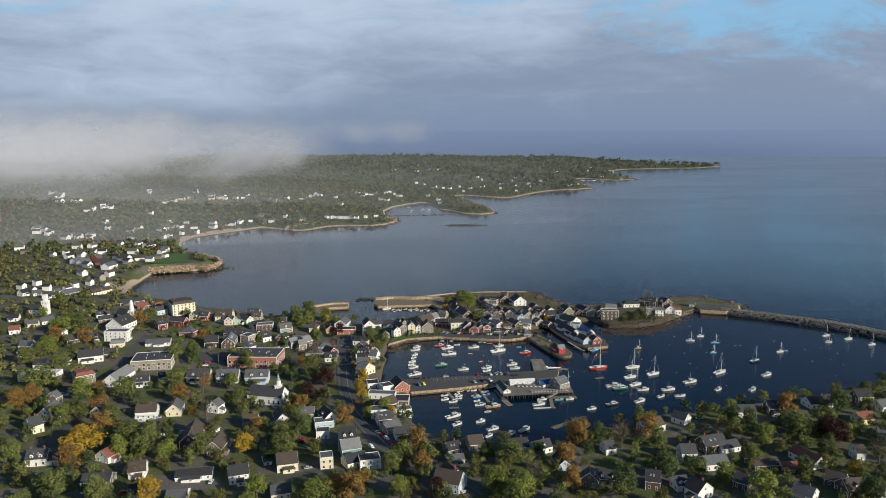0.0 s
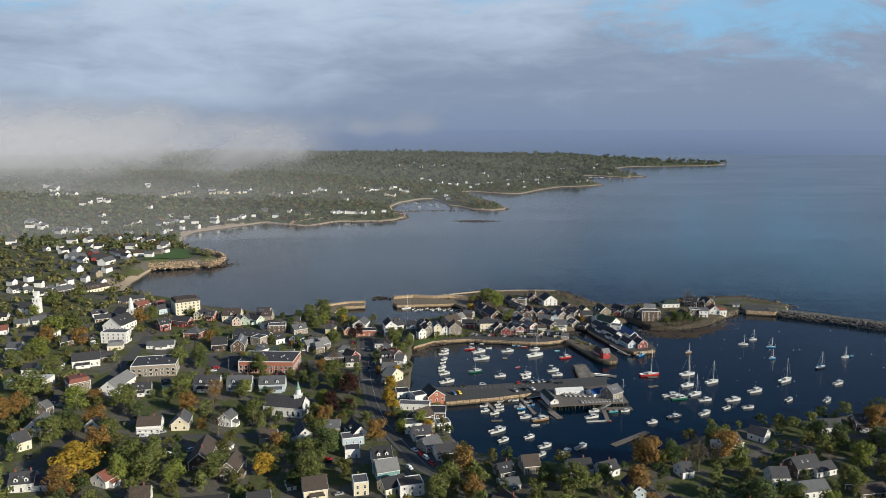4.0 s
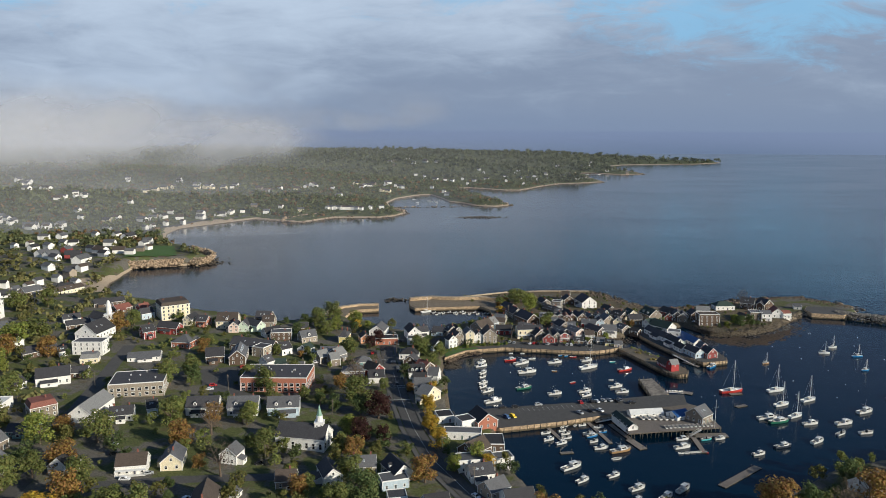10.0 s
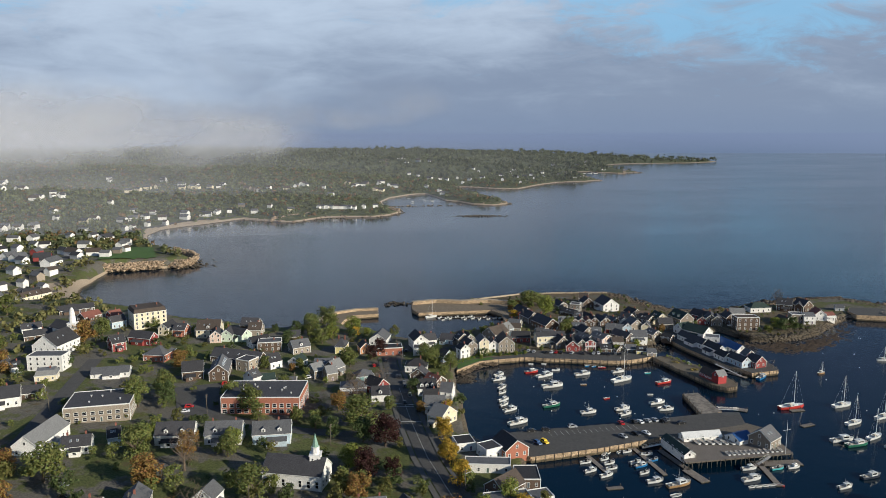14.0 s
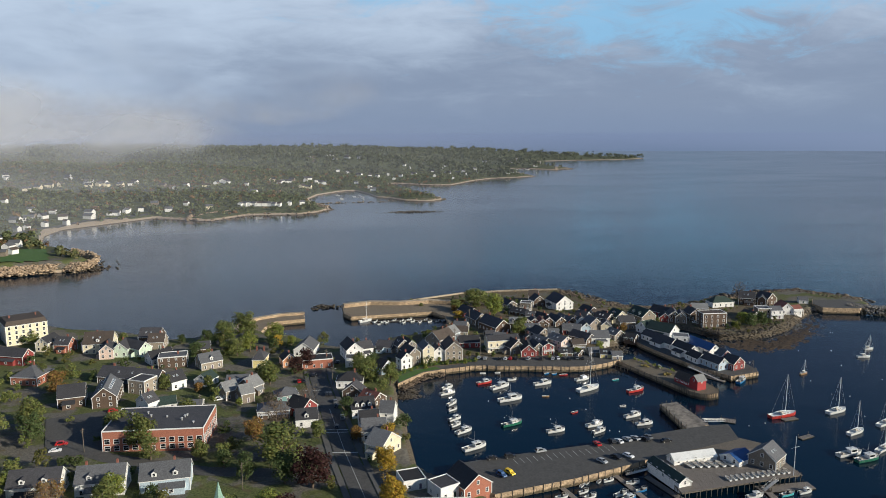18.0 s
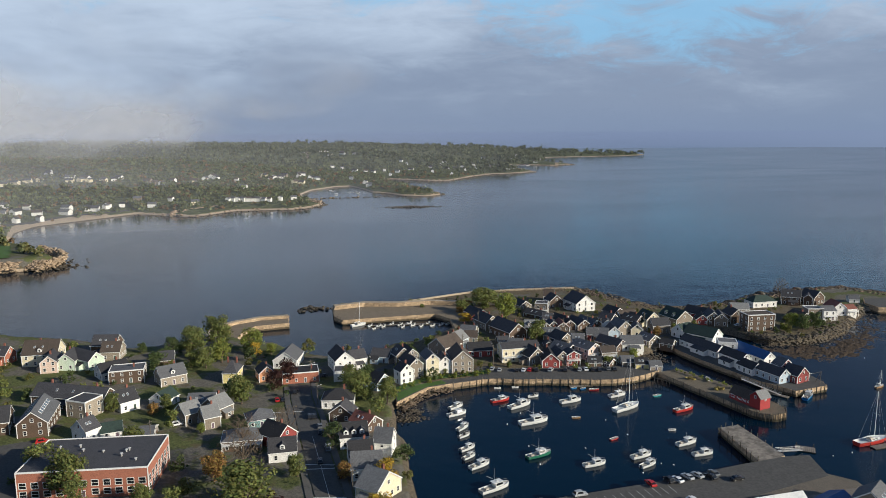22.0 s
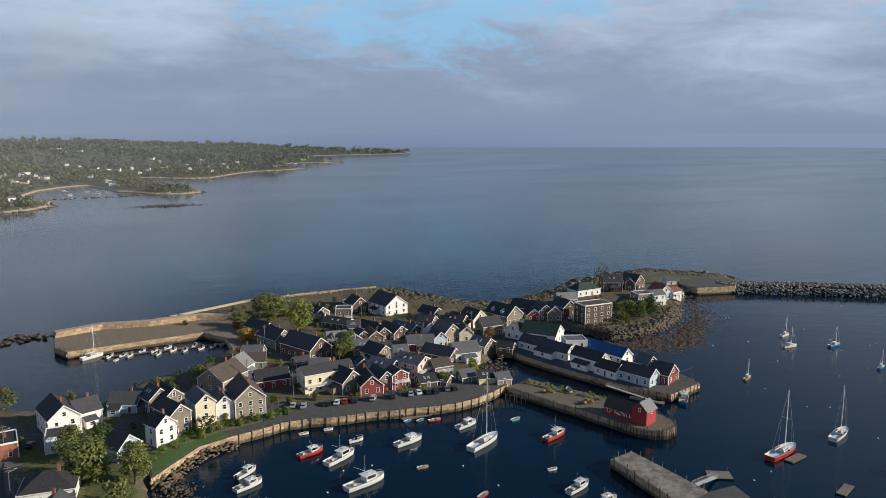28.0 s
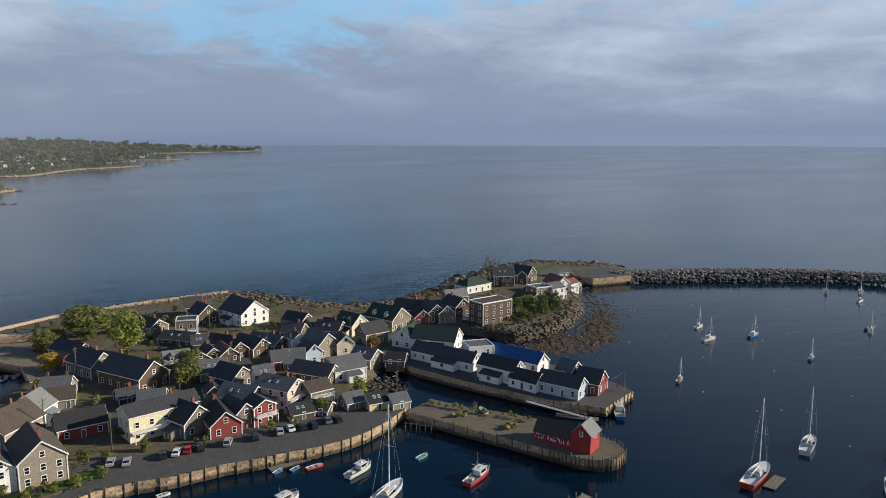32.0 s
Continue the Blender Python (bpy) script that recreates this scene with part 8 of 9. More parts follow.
motor_boat(160.5, 499.7, 14, 11.5, "w", True, False)
motor_boat(164.9, 487.4, 10, 9.0, "w", False, False)
motor_boat(181.4, 515.6, 22, 13.0, "w", True, True)
sail_boat(211.1, 536.4, 32, 13.0, "w", 15)
motor_boat(196.2, 499.6, 34, 8.3, "w", True, False)
motor_boat(220.2, 498.7, 38, 9.5, "w", True, False)
sail_boat(249.6, 564.0, 30, 10.5, "k", 12, "b")
motor_boat(244.3, 530.5, 27, 11.0, "w", True, False)
sail_boat(281.0, 588.6, 16, 6.5, "w", 8)
sail_boat(343.7, 635.8, 22, 8.0, "w", 9)
sail_boat(358.0, 625.0, 22, 9.0, "w", 10)
sail_boat(335.7, 615.9, 0, 6.0, "w", 7)
sail_boat(368.8, 608.0, 14, 7.0, "w", 10)
sail_boat(236.2, 614.5, 2, 7.5, "b", 8)
sail_boat(224.2, 585.5, 12, 5.5, "b", 7)
motor_boat(285.0, 590.5, -12, 6.5, "b", False, False)
sail_boat(-58.9, 742.9, 32, 9.9, "w", 13)
motor_boat(-52.3, 740.3, 53, 5.6, "w", False, False)
motor_boat(-47.2, 739.0, 39, 5.1, "w", False, False)
motor_boat(-39.5, 741.8, 47, 5.0, "w", False, False)
motor_boat(-34.7, 739.9, 43, 5.0, "w", False, False)
motor_boat(-29.0, 742.4, 46, 6.3, "w", False, False)
motor_boat(-15.9, 735.2, 42, 5.0, "w", False, False)
motor_boat(-10.9, 735.8, 41, 5.0, "w", False, False)
motor_boat(-44.6, 738.1, 55, 5.5, "w", False, False)
motor_boat(-33.5, 735.5, 57, 5.4, "w", False, False)
motor_boat(-27.2, 737.8, 43, 5.0, "w", False, False)
motor_boat(-22.6, 735.4, 56, 5.5, "w", False, False)
motor_boat(-18.1, 740.4, 48, 5.0, "w", False, False)
dinghy(-6.4, 737.7, 54, 4.2, "w")
dinghy(-50.0, 733.9, 47, 3.0, "w")

# boats on their moorings in the small harbour across the bay
cove = random.Random(77)
for i in range(12):
    dinghy(-85 + cove.uniform(0, 66), 1655 + cove.uniform(0, 130), cove.uniform(0, 180), 7.0, "w")

# ---- cars ----
car(0.1, 642.1, 70, 1, base=3.05)
car(3.2, 640.0, 70, 1, base=3.05)
car(11.1, 638.5, 70, 2, base=3.05)
car(14.3, 638.1, 60, 0, base=3.05)
car(17.1, 637.9, 60, 3, base=3.05)
car(20.0, 637.3, 70, 2, van=True, base=3.05)
car(26.4, 636.1, 60, 1, van=True, base=3.05)
car(33.2, 635.1, 70, 2, van=True, base=3.05)
car(39.8, 634.5, 70, 1, base=3.05)
car(42.9, 634.9, 80, 0, base=3.05)
car(45.6, 633.7, 80, 2, base=3.05)
car(48.5, 632.9, 80, 2, van=True, base=3.05)
car(53.2, 633.7, 80, 5, base=3.05)
car(55.8, 632.7, 80, 2, base=3.05)
car(-17.1, 636.1, 30, 2, van=True, base=3.05)
car(152.8, 694.4, 10, 0, base=3.6)
car(25.7, 524.3, 100, 3, base=3.05)
car(32.2, 525.5, 100, 2, van=True, base=3.05)
car(35.0, 525.4, 110, 0, base=3.05)
car(39.1, 526.7, 110, 1, base=3.05)
car(42.7, 527.3, 110, 1, base=3.05)
car(-11.3, 517.9, 10, 2, van=True, base=3.05)
car(-18.3, 517.5, 10, 2, base=3.05)
car(-14.4, 504.6, -60, 6, van=True, base=3.05)
car(-17.7, 503.5, -60, 4, van=True, base=3.05)
car(22.2, 509.1, -60, 1, base=3.05)
car(33.8, 512.1, -60, 0, base=3.05)
car(28.8, 511.6, -60, 2, base=3.05)
car(1.7, 520.9, 10, 1, van=True, base=3.05)
car(46.5, 525.7, 110, 2, base=3.05)
car(54.1, 523.2, 10, 2, base=3.05)
car(48.6, 527.8, 100, 5, base=3.05)
car(-74.5, 567.3, 95, 0)
car(-76.3, 579.9, 95, 2)
car(-77.8, 586.4, 95, 5)
car(-70.3, 544.9, 100, 2)
car(-80.2, 596.0, 95, 2, van=True)
car(-93.7, 616.6, 100, 2)
car(-95.9, 616.8, 100, 3)
car(-88.8, 625.1, 80, 2, van=True)
car(-76.9, 645.1, 80, 2)
car(-111.3, 563.4, 20, 2, van=True)
car(-128.8, 596.9, 0, 0, van=True)
car(-131.1, 594.2, 20, 0, van=True)
car(-173.9, 581.9, 20, 3, van=True)
car(-173.0, 575.7, 20, 1)
car(-164.6, 571.3, 20, 5, van=True)
car(-40.0, 419.8, -55, 0)
car(-37.0, 415.5, -55, 3)
car(-34.0, 410.7, -55, 0, van=True)
car(-30.7, 404.3, -55, 3)
car(-42.0, 399.5, -55, 0, van=True)
car(-82.3, 525.6, 10, 2)
car(-167.0, 409.9, 60, 0, van=True)
car(-156.9, 415.8, 60, 0, van=True)
car(-233.0, 401.6, 70, 2)
car(-187.6, 431.6, 0, 0, van=True)
car(-179.9, 437.5, 20, 1)
car(-183.3, 548.2, 10, 3, van=True)
car(-183.4, 542.0, 10, 0)
car(-135.1, 449.4, 10, 2)
car(-120.3, 443.1, 0, 1)
car(-77.4, 580.8, 95, 2)
car(-74.7, 565.5, 95, 5, van=True)
car(-77.1, 556.1, 95, 2)
car(-81.8, 596.2, 95, 2, van=True)
car(-84.3, 409.0, 0, 3)
car(-83.4, 405.8, 0, 2)
car(-206.2, 465.5, 0, 1)
car(-201.9, 456.3, 10, 2, van=True)
car(-242.6, 447.5, 20, 2, van=True)
car(-236.4, 438.4, 20, 2)
car(-162.9, 409.3, 60, 0)
car(-73.5, 372.2, 20, 1)
car(-49.3, 369.1, 0, 0)
car(9.4, 344.5, 60, 0)
car(107.7, 445.1, 0, 0, van=True)
car(161.7, 439.6, 0, 0)
car(211.3, 442.6, 0, 0)
car(-120.4, 353.9, 90, 0)
car(-159.0, 339.0, 20, 3)

# ---- trees ----
tree(-332, 617, 15.0, 24.3, "l")
tree(-326, 633, 15.0, 21.7, "g")
tree(-380, 707, 15.0, 20.2, "g")
tree(-362, 719, 15.0, 15.8, "g")
tree(-377, 670, 10.2, 10.7, "l")
tree(-280, 654, 15.0, 18.8, "o")
tree(-276, 672, 12.2, 15.2, "g")
tree(-299, 592, 13.9, 15.6, "o")
tree(-312, 559, 15.0, 19.4, "l")
tree(-312, 547, 13.7, 14.7, "g")
tree(-324, 590, 15.0, 15.8, "o")
tree(-315, 534, 14.0, 17.0, "g")
tree(-283, 522, 14.5, 16.2, "g")
tree(-283, 488, 15.0, 30.8, "g")
tree(-267, 454, 14.3, 15.7, "o")
tree(-240, 466, 15.0, 18.5, "l")
tree(-233, 475, 9.8, 12.2, "o")
tree(-215, 469, 15.0, 21.0, "g")
tree(-226, 432, 11.3, 13.2, "g")
tree(-232, 420, 15.0, 16.2, "g")
tree(-240, 429, 9.5, 10.0, "l")
tree(-202, 410, 14.3, 17.2, "o")
tree(-198, 380, 15.0, 27.3, "y")
tree(-205, 429, 11.7, 14.1, "g")
tree(-179, 392, 15.0, 17.4, "g")
tree(-166, 382, 15.0, 19.6, "g")
tree(-182, 407, 9.6, 12.0, "g")
tree(-188, 490, 15.0, 17.1, "g")
tree(-175, 465, 13.0, 15.5, "o")
tree(-189, 505, 9.3, 11.0, "l")
tree(-208, 548, 15.0, 16.1, "g")
tree(-165, 480, 17.2, 15.9, "b")
tree(-149, 437, 16.6, 16.9, "b")
tree(-167, 493, 11.9, 12.0, "o")
tree(-151, 493, 10.8, 11.9, "g")
tree(-133, 458, 13.3, 14.3, "g")
tree(-151, 502, 9.0, 10.7, "l")
tree(-164, 554, 11.8, 11.9, "g")
tree(-152, 542, 14.5, 15.4, "g")
tree(-205, 607, 11.4, 11.5, "o")
tree(-220, 628, 8.1, 8.3, "g")
tree(-160, 444, 7.1, 8.3, "o")
tree(-163, 413, 5.2, 6.0, "d")
tree(-133, 385, 13.7, 16.4, "g")
tree(-152, 379, 11.4, 13.7, "l")
tree(-113, 421, 9.6, 11.8, "o")
tree(-113, 391, 11.8, 13.7, "y")
tree(-118, 434, 8.4, 9.1, "l")
tree(-93, 434, 12.1, 15.1, "g")
tree(-93, 455, 11.8, 12.7, "o")
tree(-86, 415, 15.0, 17.3, "d")
tree(-97, 409, 12.3, 14.2, "g")
tree(-90, 381, 15.0, 15.9, "g")
tree(-59, 513, 9.6, 10.7, "y")
tree(-58, 488, 9.9, 11.5, "y")
tree(-55, 467, 10.4, 11.6, "y")
tree(-48, 442, 8.6, 9.1, "l")
tree(-61, 433, 12.6, 15.5, "o")
tree(-85, 504, 15.0, 15.4, "r")
tree(-97, 526, 15.0, 22.0, "g")
tree(-92, 474, 12.5, 13.2, "r")
tree(-81, 473, 9.5, 9.8, "r")
tree(-99, 483, 10.8, 13.5, "l")
tree(-80, 479, 7.6, 8.0, "g")
tree(-101, 550, 17.2, 19.3, "b")
tree(-110, 547, 9.8, 10.7, "o")
tree(-110, 615, 11.8, 14.7, "g")
tree(-63, 614, 12.5, 15.5, "g")
tree(-142, 686, 13.9, 16.6, "g")
tree(-133, 704, 15.0, 20.0, "g")
tree(-114, 688, 12.3, 14.6, "l")
tree(-73, 568, 9.0, 9.5, "d")
tree(-66, 630, 9.6, 9.7, "g")
tree(-15, 393, 15.0, 16.3, "o")
tree(-23, 378, 13.6, 15.6, "g")
tree(-152, 658, 9.8, 11.3, "d")
tree(-152, 686, 8.9, 9.8, "d")
tree(-109, 514, 10.3, 10.8, "d")
tree(-128, 532, 7.4, 9.0, "g")
tree(-118, 523, 7.0, 7.3, "d")
tree(-93, 639, 10.4, 10.8, "r")
tree(-139, 612, 5.9, 6.1, "g")
tree(-209, 397, 10.8, 13.4, "y")
tree(-274, 447, 14.4, 14.5, "o")
tree(-217, 440, 13.2, 16.1, "o")
tree(-168, 397, 15.0, 17.3, "g")
tree(-178, 379, 13.0, 14.0, "l")
tree(-196, 361, 15.0, 16.6, "o")
tree(-189, 330, 15.0, 19.4, "g")
tree(-229, 364, 14.1, 14.3, "g")
tree(-166, 327, 14.3, 15.7, "g")
tree(-153, 342, 15.9, 16.0, "b")
tree(-143, 330, 13.4, 15.5, "y")
tree(-88, 394, 12.6, 15.0, "g")
tree(-93, 339, 11.4, 14.0, "l")
tree(-61, 329, 14.6, 17.6, "l")
tree(-54, 341, 11.3, 12.1, "o")
tree(-45, 335, 15.0, 16.6, "o")
tree(-42, 354, 8.7, 10.5, "o")
tree(-48, 357, 7.6, 9.3, "g")
tree(-28, 366, 12.6, 12.6, "g")
tree(-23, 341, 10.8, 12.0, "l")
tree(-11, 366, 12.2, 13.9, "o")
tree(-5, 341, 10.1, 11.9, "r")
tree(-33, 443, 8.2, 8.9, "y")
tree(-37, 449, 10.9, 11.2, "l")
tree(36, 375, 15.0, 18.1, "g")
tree(26, 341, 15.0, 17.9, "l")
tree(38, 335, 15.0, 19.5, "l")
tree(46, 354, 15.4, 13.6, "b")
tree(24, 381, 10.5, 13.1, "d")
tree(67, 375, 13.5, 15.0, "o")
tree(78, 403, 15.0, 19.4, "o")
tree(65, 348, 12.7, 15.3, "o")
tree(102, 397, 17.2, 17.3, "b")
tree(120, 412, 15.0, 18.0, "o")
tree(90, 342, 15.0, 18.4, "d")
tree(123, 397, 13.4, 14.0, "g")
tree(121, 427, 11.0, 13.3, "d")
tree(118, 360, 14.4, 16.2, "d")
tree(133, 360, 10.9, 13.1, "g")
tree(145, 354, 11.4, 11.8, "l")
tree(169, 375, 10.7, 12.5, "g")
tree(155, 335, 15.0, 19.0, "l")
tree(184, 397, 14.6, 14.6, "l")
tree(220, 446, 15.0, 16.3, "o")
tree(211, 412, 15.0, 23.0, "g")
tree(229, 421, 15.0, 19.8, "g")
tree(226, 403, 15.0, 23.0, "r")
tree(238, 406, 11.1, 11.7, "l")
tree(254, 449, 15.0, 16.9, "d")
tree(212, 381, 11.3, 13.1, "d")
tree(189, 360, 10.9, 12.4, "d")
tree(216, 360, 8.8, 10.6, "y")
tree(237, 375, 14.9, 14.8, "b")
tree(207, 329, 15.0, 16.5, "d")
tree(177, 427, 13.7, 13.8, "d")
tree(185, 421, 14.1, 15.3, "d")
tree(91, 403, 12.5, 13.9, "d")
tree(256, 397, 15.0, 19.5, "d")
tree(53, 387, 8.2, 10.0, "d")
tree(-132, 663, 10.6, 12.4, "g")
tree(-126, 671, 11.6, 12.1, "l")
tree(-111, 681, 7.1, 7.3, "y")
tree(-104, 683, 5.9, 6.8, "l")
tree(-59, 630, 9.2, 9.7, "d")
tree(-51, 607, 10.8, 11.3, "g")
tree(-89, 576, 13.2, 12.2, "b")
tree(-104, 571, 13.0, 12.1, "b")
tree(-158, 610, 7.7, 8.1, "g")
tree(-132, 600, 5.1, 5.9, "g")
tree(-139, 664, 8.7, 9.2, "g")
tree(-142, 605, 5.1, 6.0, "o")
tree(-139, 623, 5.7, 6.3, "d")
tree(-137, 607, 5.3, 5.5, "g")
tree(-84, 547, 7.6, 8.1, "g")
tree(-69, 542, 6.1, 7.2, "o")
tree(-56, 537, 8.7, 8.8, "y")
tree(-141, 571, 9.6, 10.3, "g")
tree(-98, 630, 8.9, 9.7, "r")
tree(-154, 678, 5.5, 6.8, "d")
tree(-167, 689, 5.4, 5.9, "d")
tree(-121, 586, 4.0, 4.7, "l")
tree(27, 698, 7.3, 7.8, "g")
tree(37, 694, 9.1, 10.2, "g")
tree(69, 643, 6.8, 7.1, "l")
tree(215, 752, 14.4, 13.5, "b")
tree(182, 689, 8.6, 8.9, "l")
tree(184, 682, 8.9, 10.2, "d")
tree(192, 684, 9.6, 10.3, "d")
tree(99, 682, 5.8, 6.2, "o")
tree(-22, 640, 2.4, 3.0, "g")
tree(-32, 636, 3.2, 4.0, "g")
tree(-31, 629, 2.7, 3.4, "l")
tree(-19, 634, 2.4, 3.0, "l")
tree(-9, 635, 2.8, 3.5, "l")
tree(-26, 638, 2.8, 3.5, "g")
tree(-0, 646, 2.5, 3.1, "g")
tree(9, 645, 2.9, 3.6, "g")
tree(22, 640, 2.1, 2.6, "g")
tree(21, 766, 11.5, 25.0, "g")
tree(11, 768, 4.2, 8.0, "o")
tree(9, 744, 5.0, 7.0, "d")
tree(30, 764, 4.0, 7.5, "g")
tree(3, 752, 3.8, 7.0, "o")
tree(20, 757, 5.2, 8.0, "g")
tree(27, 732, 15.6, 16.4, "l")
tree(2, 729, 6.0, 9.0, "y")
tree(5, 756, 6.9, 11.6, "g")
tree(11, 741, 4.5, 4.5, "g")
tree(33, 685, 8.7, 10.8, "g")
tree(56, 640, 4.6, 6.6, "l")
tree(106, 691, 4.4, 6.3, "o")
tree(173, 682, 4.5, 6.4, "l")
tree(200, 739, 5.5, 6.9, "d")
tree(63, 758, 3.6, 6.1, "g")
tree(74, 758, 2.9, 7.2, "g")
tree(-1, 696, 3.5, 4.4, "g")
tree(2, 693, 2.8, 3.5, "l")
tree(186, 699, 4.8, 6.8, "l")
tree(200, 688, 3.6, 5.1, "d")
tree(-18, 770, 2.2, 4.3, "g")
tree(-200, 565, 13.1, 15.7, "g")
tree(-146, 532, 9.5, 10.0, "g")
tree(-95, 509, 11.2, 12.3, "d")
tree(-196, 552, 11.7, 12.6, "d")

# ---- stonework, block by block ----
block_wall(quay, QUAY_FRONT, 3.06, 0.2, 4, 1.9)
block_wall(motif_wharf, motif_plan[:5], 2.95, 0.3, 3, 2.2)
block_wall(row_wharf, row_plan[1:9], 2.95, 0.3, 3, 2.2)
block_wall(pier_east, PIER_EAST[-4:] + PIER_EAST[:1], 3.15, 0.2, 3, 2.6)
block_wall(pier_west, PIER_WEST[1:8], 3.35, 0.2, 3, 2.6)


def parapet(ob, line, wide, top, every=2.4):
    """A raised sea wall along one edge of a pier, in coursed blocks on both faces and a pale cap."""
    inner = []
    for i, (x, y) in enumerate(line):
        ax, ay = line[max(0, i - 1)]
        bx, by = line[min(len(line) - 1, i + 1)]
        d = math.hypot(bx - ax, by - ay)
        inner.append((x + (by - ay) / d * wide, y - (bx - ax) / d * wide))
    b = Build()
    for i in range(len(line) - 1):
        q = [line[i], inner[i], inner[i + 1], line[i + 1]]
        b.prism(stack(0.0, q), stack(top, q))
    part("parapet", b, PALESTONE, ob, "raised sea wall of pale granite")
    block_wall(ob, inner, top + 0.05, 3.3, 2, every)


PALESTONE = surface("pale_wall_stone", (0.36, 0.29, 0.205), 0.9, 1.5, 0.3, 0.3, 0.4, islands=0.4)
parapet(pier_west, PIER_WEST[:6], 3.2, 5.0)
parapet(pier_east, PIER_EAST[:5], 4.0, 5.8)
block_wall(headland, TIP_PLAN[3:] + TIP_PLAN[:1], 4.4, 0.3, 4, 1.8)
block_wall(town_wharf, WHARF_ROAD[:4], 2.95, 0.2, 3, 2.4)
block_wall(jetty, [JETTY[3], JETTY[0], JETTY[1], JETTY[2]], 2.9, 0.2, 3, 2.4)


# ---- rocks, breakwater and woods ----
def along(line, step):
    r = []
    for (ax, ay), (bx, by) in zip(line[:-1], line[1:]):
        n = max(1, int(math.hypot(bx - ax, by - ay) / step))
        r += [(ax + (bx - ax) * i / n, ay + (by - ay) * i / n) for i in range(n)]
    return r + [line[-1]]


rng = np.random.default_rng(8)
c, r = [], []
for x, y in along(BREAKWATER, 1.15):
    for k in range(17):
        o = rng.uniform(-9.5, 9.5)
        c.append((x + rng.uniform(-0.8, 0.8) + o * 0.62, y + rng.uniform(-0.8, 0.8) + o * 0.78, 4.5 * min(1, 1.75 * (1 - abs(o) / 9.8)) + rng.uniform(-0.35, 0.1)))
        r.append(rng.uniform(0.65, 1.15))
BREAKROCK = surface("breakwater_granite", (0.165, 0.150, 0.128), 0.9, 0.9, 0.35, 0.5, 0.5, islands=0.55)
tide_band(BREAKROCK, 1.9)
mass("breakwater", c, r, BREAKROCK, "long breakwater of tumbled grey granite blocks", "breakwater", 0.7, 0.2, 1, 3)

c, r, c2, r2 = [], [], [], []
outer = along(SHORE_SEA, 1.2)
for x, y in outer:
    reach = 7.0 + 6.0 * math.sin(x * 0.11) * math.sin(x * 0.043 + 1.0) + (5.0 if x > 60 else 0.0)
    for k in range(17 if x > 20 else 8):
        a, d = rng.uniform(0, 6.28), rng.uniform(0, max(3.0, reach))
        px, py = x + math.cos(a) * d, y + math.sin(a) * d
        z = ground_at(px, py)
        if z > 0.9:
            c.append((px, py, min(z, 3.0) - 0.1))
            r.append(rng.uniform(0.45, 1.25))
        else:
            c2.append((px, py, max(z, -0.45) + 0.15))
            r2.append(rng.uniform(0.6, 1.9))
for x, y in along(SHORE_SEA, 5.0):
    for k in range(3):
        a, d = rng.uniform(0, 6.28), rng.uniform(0, 11)
        px, py = x + math.cos(a) * d, y + abs(math.sin(a)) * d
        z = ground_at(px, py)
        (c if z > 0.9 else c2).append((px, py, max(-0.3, min(z, 2.6) - 0.3)))
        (r if z > 0.9 else r2).append(rng.uniform(1.8, 3.6))
for x, y in along(SHORE_COVE, 1.1):
    for k in range(20):
        a, d = rng.uniform(0, 6.28), rng.uniform(0, 20) * rng.uniform(0.3, 1)
        px, py = x + math.cos(a) * d, y + math.sin(a) * d
        z = ground_at(px, py)
        if px < 150 or (px < 165 and py < 655):
            continue
        if z > 3.1:
            c.append((px, py, min(z, 3.6)))
            r.append(rng.uniform(0.4, 1.1))
        else:
            c2.append((px, py, max(z, -0.35)))
            r2.append(rng.uniform(0.45, 1.15))
for cx, cy, w, h, n in ((39, 1428, 41, 12, 260), (-87, 788, 12, 7, 60), (-308, 975, 18, 16, 120), (-334, 1000, 34, 25, 160), (63, 1432, 7, 5, 20), (-60, 575, 7, 12, 50), (-25, 405, 6, 5, 20)):
    for k in range(n):
        u, v = rng.normal(0, 0.5, 2)
        c2.append((cx + u * w, cy + v * h, rng.uniform(-0.5, 1.6) * max(0.1, 1 - abs(u))))
        r2.append(rng.uniform(0.7, 2.0))
for cx, cy, w, h, n in ((82, 658, 10, 11, 420), (-44, 597, 7, 4, 260), (-42, 605, 5, 5, 160)):
    for k in range(n):
        u, v = rng.normal(0, 0.5, 2)
        c2.append((cx + u * w, cy + v * h, rng.uniform(-0.3, 0.7) * max(0.1, 1 - abs(u))))
        r2.append(rng.uniform(0.25, 0.75))
for x, y in along(QUAY_FRONT[:4], 0.8):
    for k in range(4):
        d = rng.uniform(0.2, 3.4)
        c.append((x + d * 0.72, y - d * 0.70, 2.1 - d * 0.62 + rng.uniform(-0.2, 0.2)))
        r.append(rng.uniform(0.35, 0.8))
# brown weed flats laid bare by the tide
fx, fy = np.array(WEED_FLAT).T
xs, ys = np.arange(fx.min() - 6, fx.max() + 6, 0.9), np.arange(fy.min() - 6, fy.max() + 6, 0.9)
gx, gy = np.meshgrid(xs, ys)
e = edge_distance(gx, gy, WEED_FLAT)
lump = np.sin(gx * 0.9 + 1.3 * np.sin(gy * 0.5)) * np.sin(gy * 0.8 + 1.1 * np.sin(gx * 0.4)) * 0.18 + rng.normal(0, 0.09, gx.shape) + np.sin(gx * 0.23) * np.sin(gy * 0.19 + 1) * 0.16
gz = np.clip(e * 0.05, -0.6, 0.30) - 0.10 + lump
b = Build()
